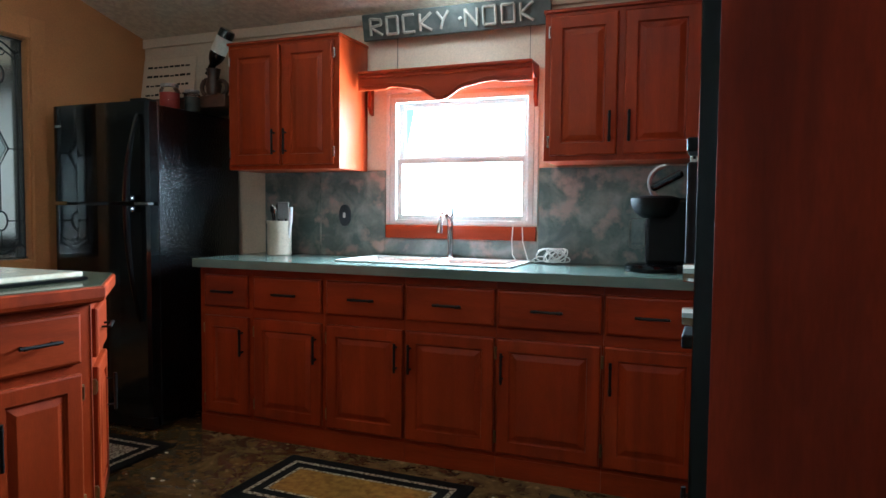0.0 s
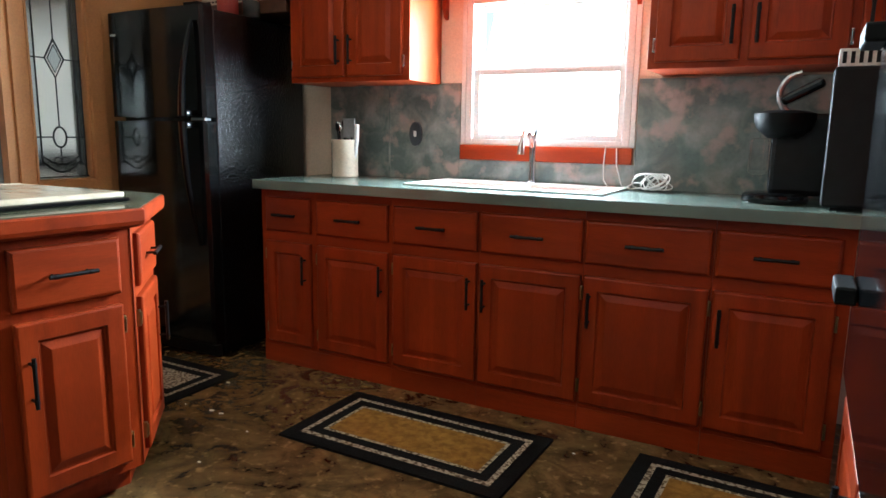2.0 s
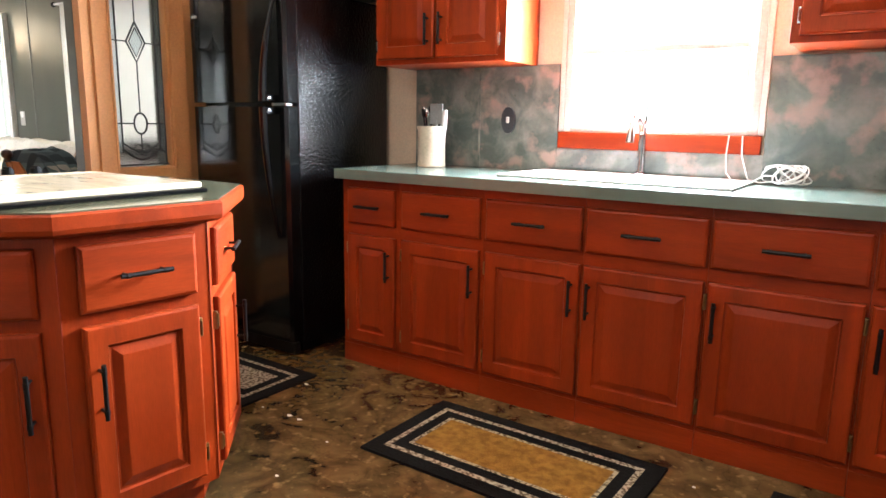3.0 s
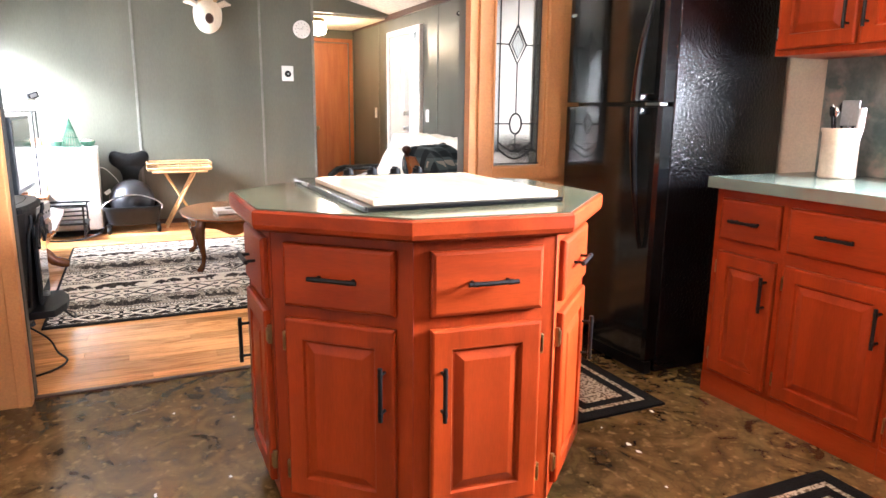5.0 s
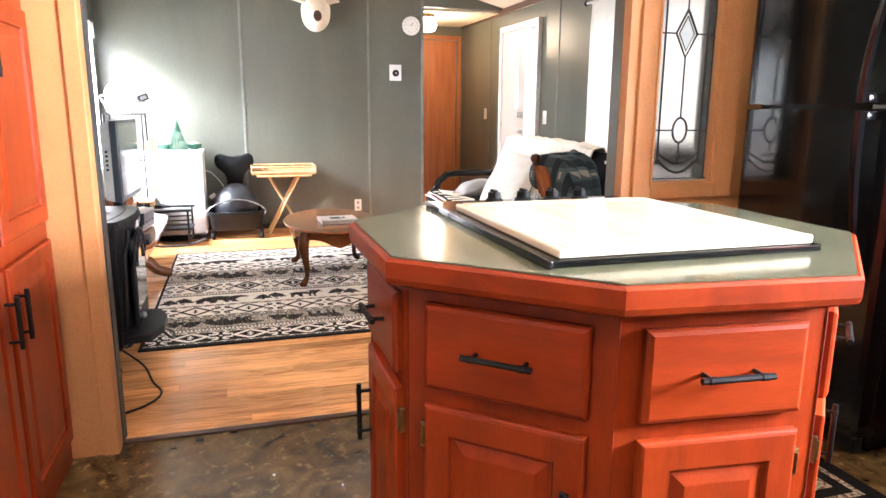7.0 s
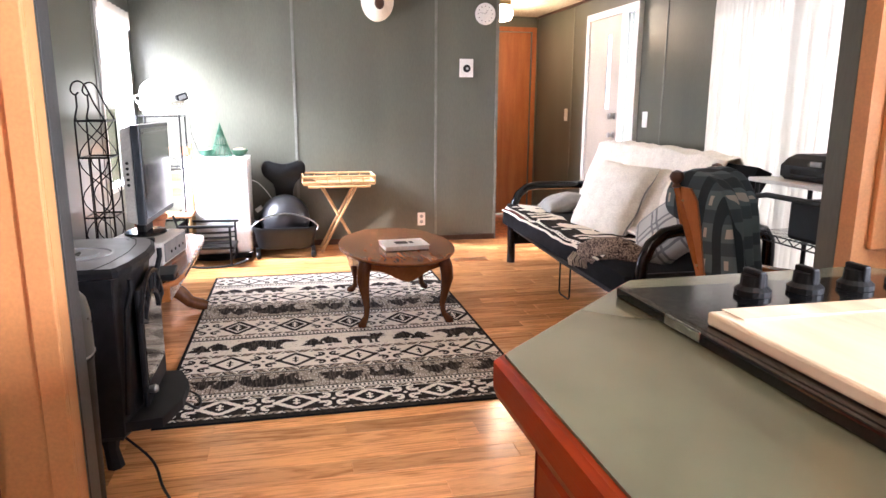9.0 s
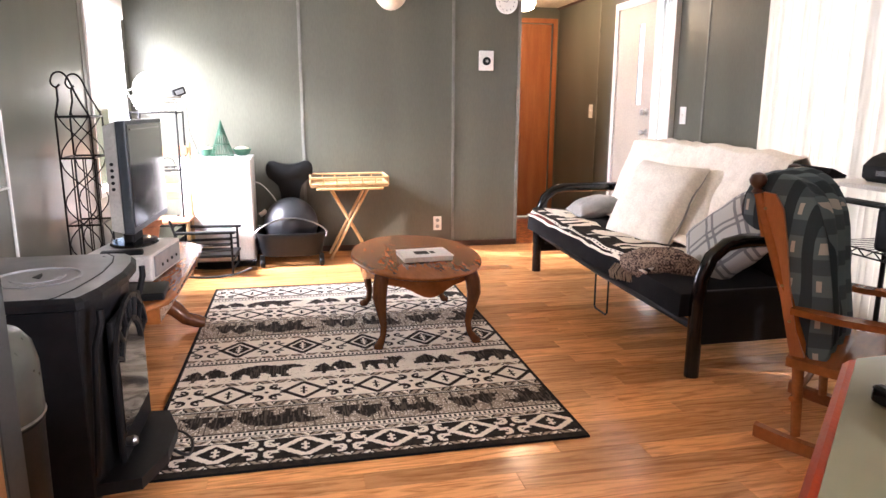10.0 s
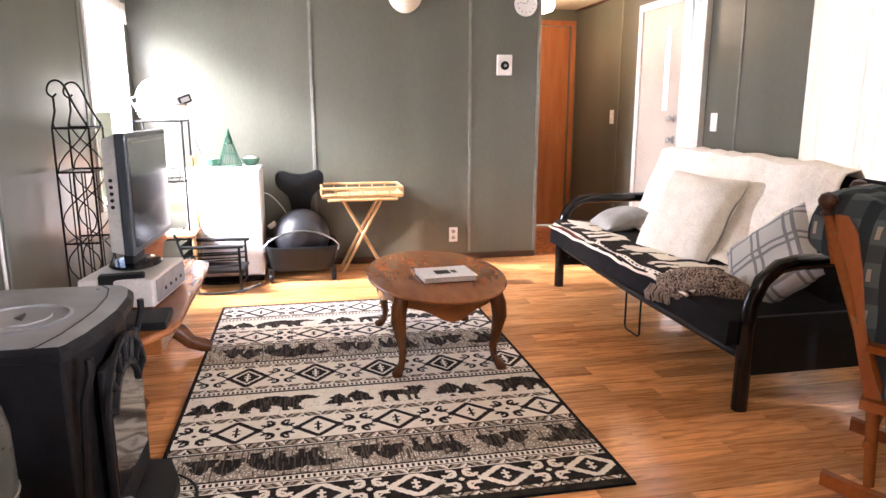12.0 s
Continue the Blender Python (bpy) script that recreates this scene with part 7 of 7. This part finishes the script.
part("fret_backing", prism(bmesh.new(), [(fc + 0.19 * math.cos(radians(20 + 10 * k)), 0.43 + 0.19 * math.sin(radians(20 + 10 * k))) for k in range(15)], -0.5525, -0.5498, pose(0, 0, 0, 90)), M_SCREEN, d, "dark glass behind the fret")
part("door_knob", lathe(bmesh.new(), [(0.012, 0), (0.016, 0.02), (0.01, 0.03)], seg=12), M_STEEL, d, "steel knob", m=pose(SW - 0.14, 0.55, 0.24, -90), smooth=True)
part("ash_lip", rings(bmesh.new(), [[(x, y, z) for x, y in ((0.05, 0.45), (SW - 0.04, 0.45), (SW - 0.06, 0.60), (SW - 0.2, 0.645), (0.2, 0.645), (0.07, 0.60))] for z in (0.13, 0.165)]), M_STOVE, t, "curved iron ash lip")
for x in (0.035, SW - 0.035):
    part("bracket", tube(bmesh.new(), [(x, 0.50, 0.20), (x, 0.515, 0.40), (x, 0.525, 0.56), (x, 0.545, 0.63), (x, 0.545, 0.662)], 0.01, 8), M_STOVE, t, "curved iron corner bracket", smooth=True)
for x in (0.1, SW - 0.1):
    for y in (0.08, 0.42):
        part("leg", tube(bmesh.new(), [(x, y, 0.13), (x, y, 0.05), (x, y + 0.01, -0.02)], 0.03, 8, [0.04, 0.025, 0.03]), M_STOVE, t, smooth=True)
t = thing("floor_cable", "black power cord lying on the floor by the stove", "cable", (-4.1, 0.75, 0.006))
part("cord", tube(bmesh.new(), flowing([(-0.2, -0.1, 0.12), (-0.1, 0.03, 0.05), (0.0, 0.08, 0.001), (0.14, 0.13, 0.001), (0.26, 0.08, 0.001), (0.36, -0.06, 0.001), (0.45, -0.12, 0.001)]), 0.005, 6), M_BLACK, t, smooth=True)
t = thing("power_plug", "black cord with a steel plug hanging behind the stove", "cable", (-4.82, 0.63, 0.17))
part("lead", tube(bmesh.new(), [(-0.02, -0.12, 0.27), (-0.01, -0.02, 0.275), (0.0, 0.05, 0.25), (0.0, 0.07, 0.22), (0.0, 0.07, 0.20)], 0.007, 6), M_BLACK, t, smooth=True)
part("plug", lathe(bmesh.new(), [(0.012, -0.05), (0.015, -0.03), (0.012, 0.0)], (0.0, 0.07, 0.20), 10), M_STEEL, t, "steel plug", smooth=True)
part("loop", tube(bmesh.new(), flowing([(0.34, 0.10, -0.02), (0.26, 0.18, -0.06), (0.16, 0.24, -0.15), (0.0, 0.22, -0.162), (-0.10, 0.10, -0.162), (-0.05, -0.02, -0.14)]), 0.006, 6), M_BLACK, t, smooth=True)
t = thing("trash_can", "tall dark metal can with a grey domed lid beside the stove", "trash can", (-3.83, 0.622, 0))
part("pail", lathe(bmesh.new(), [(0.105, 0), (0.11, 0.01), (0.118, 0.54), (0.12, 0.56), (0.112, 0.565)], seg=36), M_BLACKPLASTIC, t, smooth=True)
part("lid", lathe(bmesh.new(), [(0.1205, 0.566), (0.122, 0.58), (0.121, 0.68), (0.113, 0.72), (0.095, 0.745), (0.06, 0.757), (0.01, 0.76)], seg=36), M_DULLSTEEL, t, "dull greenish grey domed lid", smooth=True)
part("flap_rim", tube(bmesh.new(), [(0.1215 * math.cos(a), 0.1215 * math.sin(a), 0.573) for a in [k * math.pi / 18 for k in range(37)]], 0.003, 6), M_STEEL, t, smooth=True)


# ---- living room: rocking chair with blanket ----
def carved_rocker():
    A, B = Vector((-4.43, 2.82, 0)), Vector((-4.74, 3.215, 0))
    c = (A + B) / 2
    along = (A - B).normalized()
    rz = math.degrees(math.atan2(along.y, along.x))
    # local x runs along the back, local y is the way the seat faces
    t = thing("rocking_chair", "brown wooden rocking chair with turned knobs, facing the kitchen partition", "rocking chair", (c.x, c.y, 0), rz)
    w = 0.25
    for s in (-1, 1):
        bm = bmesh.new()
        pts = [(s * w * 0.9, 0.20, 0.06), (s * w * 0.92, 0.18, 0.40), (s * w, 0.06, 0.75), (s * w, 0.0, 0.92)]
        tube(bm, pts, 0.018, 10, [0.016, 0.022, 0.018, 0.014])
        part("back_post", bm, M_TABLE, t, smooth=True)
        k = lathe(bmesh.new(), [(0.01, 0), (0.02, 0.008), (0.012, 0.02), (0.026, 0.036), (0.03, 0.05), (0.022, 0.068), (0.006, 0.075)], (s * w, 0.0, 0.905), 16)
        part("knob_finial", k, M_DARKWOOD, t, "turned ball finial", smooth=True)
        part("front_leg", tube(bmesh.new(), [(s * w, 0.54, 0.06), (s * w, 0.54, 0.22), (s * w, 0.52, 0.34), (s * w, 0.50, 0.50)], 0.018, 8, [0.016, 0.026, 0.02, 0.016]), M_TABLE, t, smooth=True)
        part("armrest", rings(bmesh.new(), [[(s * w - 0.03, y, 0.50 + z), (s * w + 0.03, y, 0.50 + z), (s * w + 0.03, y, 0.522 + z), (s * w - 0.03, y, 0.522 + z)] for y, z in ((0.15, 0.01), (0.3, 0.0), (0.45, 0.0), (0.56, -0.01))]), M_TABLE, t)
        bm = bmesh.new()
        n = 16
        loops = []
        for k in range(n + 1):
            y = 0.07 + 0.74 * k / n
            z = 0.004 + 0.06 * ((y - 0.36) / 0.42) ** 2
            loops.append([(s * w - 0.016, y, z), (s * w + 0.016, y, z), (s * w + 0.016, y, z + 0.045), (s * w - 0.016, y, z + 0.045)])
        rings(bm, loops)
        part("runner", bm, M_TABLE, t)
        bm = bmesh.new()
        prism(bm, [(0.022, 0.915), (0.06, 0.91), (0.09, 0.86), (0.112, 0.75), (0.135, 0.6), (0.17, 0.45), (0.205, 0.36), (0.16, 0.36), (0.125, 0.5), (0.072, 0.72), (0.03, 0.86)], s * w - 0.01, s * w + 0.01, Matrix(((0, 0, 1, 0), (1, 0, 0, 0), (0, 1, 0, 0), (0, 0, 0, 1))))
        part("side_wing", bm, M_ORANGE, t, "curved orange-brown side board")
        for k, (y, z) in enumerate(((0.012, 0.86), (0.045, 0.74), (0.09, 0.6), (0.125, 0.48))):
            part("nail", lathe(bmesh.new(), [(0.006, 0), (0.004, 0.003)], seg=8), M_BRASS, t, "brass nail head", m=pose(s * w + 0.0105 * s, y + 0.022, z, 0, 90 * s, 0))
    bm = bmesh.new()
    rings(bm, [[(-w * 1.05, y, z - 0.02), (w * 1.05, y, z - 0.02), (w * 1.05, y, z + 0.012), (-w * 1.05, y, z + 0.012)] for y, z in ((0.15, 0.34), (0.3, 0.33), (0.45, 0.345), (0.56, 0.355))])
    part("seat", bm, M_TABLE, t)
    bm = bmesh.new()
    rings(bm, [[(-w, y - 0.009, z), (w, y - 0.009, z), (w, y + 0.009, z), (-w, y + 0.009, z)] for y, z in ((0.035, 0.76), (0.02, 0.82), (0.004, 0.89))])
    part("crest_rail", bm, M_TABLE, t)
    for s in (-1, 0, 1):
        bm = bmesh.new()
        ww = [0.035, 0.05, 0.055, 0.045, 0.03]
        rings(bm, [[(s * 0.16 - ww[k], 0.165 - 0.033 * k * 1.05 - 0.007, 0.41 + 0.09 * k), (s * 0.16 + ww[k], 0.165 - 0.033 * k * 1.05 - 0.007, 0.41 + 0.09 * k), (s * 0.16 + ww[k], 0.165 - 0.033 * k * 1.05 + 0.007, 0.41 + 0.09 * k), (s * 0.16 - ww[k], 0.165 - 0.033 * k * 1.05 + 0.007, 0.41 + 0.09 * k)] for k in range(5)])
        part("splat", bm, M_ORANGE, t, "shaped orange-brown back splat")
    for y, z in ((0.54, 0.2), (0.18, 0.2), (0.54, 0.12)):
        part("stretcher", tube(bmesh.new(), [(-w, y, z), (w, y, z)], 0.011, 8), M_TABLE, t, smooth=True)
    b = thing("plaid_blanket", "dark blue-green plaid wool blanket hung over the rocking chair back", "blanket", (c.x, c.y, 0), rz)
    bm = bmesh.new()
    prof = [(-0.045, 0.80), (-0.05, 0.87), (-0.035, 0.94), (0.01, 0.975), (0.08, 0.97), (0.15, 0.945), (0.2, 0.88), (0.225, 0.78), (0.24, 0.64), (0.255, 0.50), (0.27, 0.38), (0.25, 0.31), (0.2, 0.33), (0.17, 0.45), (0.135, 0.60), (0.1, 0.76), (0.06, 0.88), (0.01, 0.90), (-0.02, 0.87)]
    n = 30
    loops = []
    for k in range(n + 1):
        x = -0.22 + 0.46 * k / n
        end = 1.0 - 0.35 * max(0.0, abs(k / n - 0.5) - 0.44) / 0.06
        row = []
        for q, (y, z) in enumerate(prof):
            wv = 0.014 * math.sin(k * 0.8 + q * 0.45) + 0.012 * noise.noise((k * 0.35, y * 9, z * 7))
            my, mz = 0.08, 0.72
            row.append((x + 0.012 * math.sin(q * 1.1), my + (y + wv - my) * end, mz + (z + 0.01 * math.sin(k * 0.6 + q) - mz) * end))
        loops.append(row)
    rings(bm, loops)
    ob = part("cloth", bm, M_BLANKET, b, smooth=True)
    sd = ob.modifiers.new("smooth", "SUBSURF")
    sd.levels = sd.render_levels = 1


carved_rocker()

# ---- living room: desk with printer ----
t = thing("printer_cart", "white-topped metal cart with a wire lower shelf", "cart", (-5.0, 3.58, 0))
DW = 0.95
part("tabletop", box(bmesh.new(), (0, 0, 0.865), (DW, 0.38, 0.885), 0.004), M_WHITE, t)
for x in (0.04, DW - 0.3, DW - 0.04):
    for y in (0.03, 0.35):
        part("leg", tube(bmesh.new(), [(x, y, 0), (x, y, 0.864)], 0.012, 8), M_BLACK, t, smooth=True)
bm = bmesh.new()
tube(bm, [(0.06, 0.0, 0.56), (0.05, 0.0, 0.74), (0.08, 0.0, 0.795), (0.16, 0.0, 0.81), (0.55, 0.0, 0.81)], 0.014, 8)
part("rail", bm, M_BLACK, t, smooth=True)
bm = bmesh.new()
for y in (0.03, 0.35):
    for z in (0.58, 0.61):
        tube(bm, [(0.04, y, z), (DW - 0.04, y, z)], 0.004, 5)
    for k in range(20):
        x = 0.04 + (DW - 0.1) * k / 20
        tube(bm, [(x, y, 0.58 if k % 2 else 0.61), (x + (DW - 0.1) / 20, y, 0.61 if k % 2 else 0.58)], 0.003, 4)
for k in range(24):
    x = 0.05 + (DW - 0.1) * k / 24
    tube(bm, [(x, 0.03, 0.612), (x, 0.35, 0.612)], 0.002, 4)
tagged(part("wire_shelf", bm, M_BLACK, t, "black wire shelf"), kind="stuff")
t = thing("printer", "black home printer on the cart", "printer", (-4.88, 3.67, 0.8855))
bm = bmesh.new()
rings(bm, [[(x0, y0, z), (x1, y0, z), (x1, 0.30, z), (x0, 0.30, z)] for x0, x1, y0, z in ((0.01, 0.44, 0.02, 0.0), (0.0, 0.45, 0.0, 0.02), (0.0, 0.45, 0.0, 0.07), (0.01, 0.44, 0.03, 0.105), (0.03, 0.42, 0.06, 0.125))])
part("case", bm, M_BLACKPLASTIC, t)
part("paper_tray", box(bmesh.new(), (0.08, -0.012, 0.03), (0.36, -0.0005, 0.055), 0.003), M_BLACKGLOSS, t)
part("control_panel", box(bmesh.new(), (0.2, -0.006, 0.075), (0.27, -0.0005, 0.10), 0.002), M_PLASTICGREY, t, "grey control panel")
t = thing("computer_tower", "black computer tower on the cart's wire shelf", "computer", (-4.71, 3.60, 0.6145))
part("case", box(bmesh.new(), (0, 0, 0), (0.32, 0.30, 0.19), 0.02), M_BLACKPLASTIC, t)
# ---- floor boards: pieces that can be told apart ----
floor_l = bpy.data.objects["floor_living"]
rnd = random.Random(3)
shapes = {}


def board(ln, w):
    key = (round(ln, 1), w)
    if key not in shapes:
        bm = bmesh.new()
        L = key[0]
        e = 0.0012
        rings(bm, [[(i, i, z), (w - i, i, z), (w - i, L - i, z), (i, L - i, z)] for i, z in ((0, -0.0035), (0, -e), (e, 0.0))])
        me = bpy.data.meshes.new("plank")
        bmesh.ops.recalc_face_normals(bm, faces=bm.faces)
        bm.to_mesh(me)
        bm.free()
        me.materials.append(M_PLANK)
        shapes[key] = me
    return shapes[key], key[0]


def lay(x0, x1, parent, y0, y1, w, limit, lens):
    """Boards in rows from wall to wall; what is past the limit is given back."""
    x, count, rest = x1 - w, 0, []
    while x > x0 - 0.5 * w:
        y, left = y0, rnd.choice((0.3, 0.4, 0.6, 0.7, 0.9))
        while y < y1 - 0.05:
            me, L = board(min(left, round(y1 - y, 1)), w)
            if count < limit:
                ob = new("plank", me)
                ob.parent, ob.location = parent, (x, y, 0)
                count += 1
            else:
                rest.append((x, y, me))
            y, left = y + L, rnd.choice(lens)
        x -= w
    return rest


rest = lay(FAR + 0.02, -3.552, floor_l, SOUTH, NORTH, 0.10, 300, (0.6, 0.8, 1.0, 1.2))
if rest:
    bm = bmesh.new()
    for x, y, me in rest:
        k = len(bm.verts)
        bm.from_mesh(me)
        bm.verts.ensure_lookup_table()
        for v in bm.verts[k:]:
            v.co += Vector((x, y, 0))
    tagged(part("planks", bm, M_PLANK, floor_l), kind="stuff")
structure("floor_hall", box(bmesh.new(), (HALL, 3.05, -0.1), (FAR, NORTH, 0.0)), M_TERRAFLOOR, "reddish patterned hall floor")
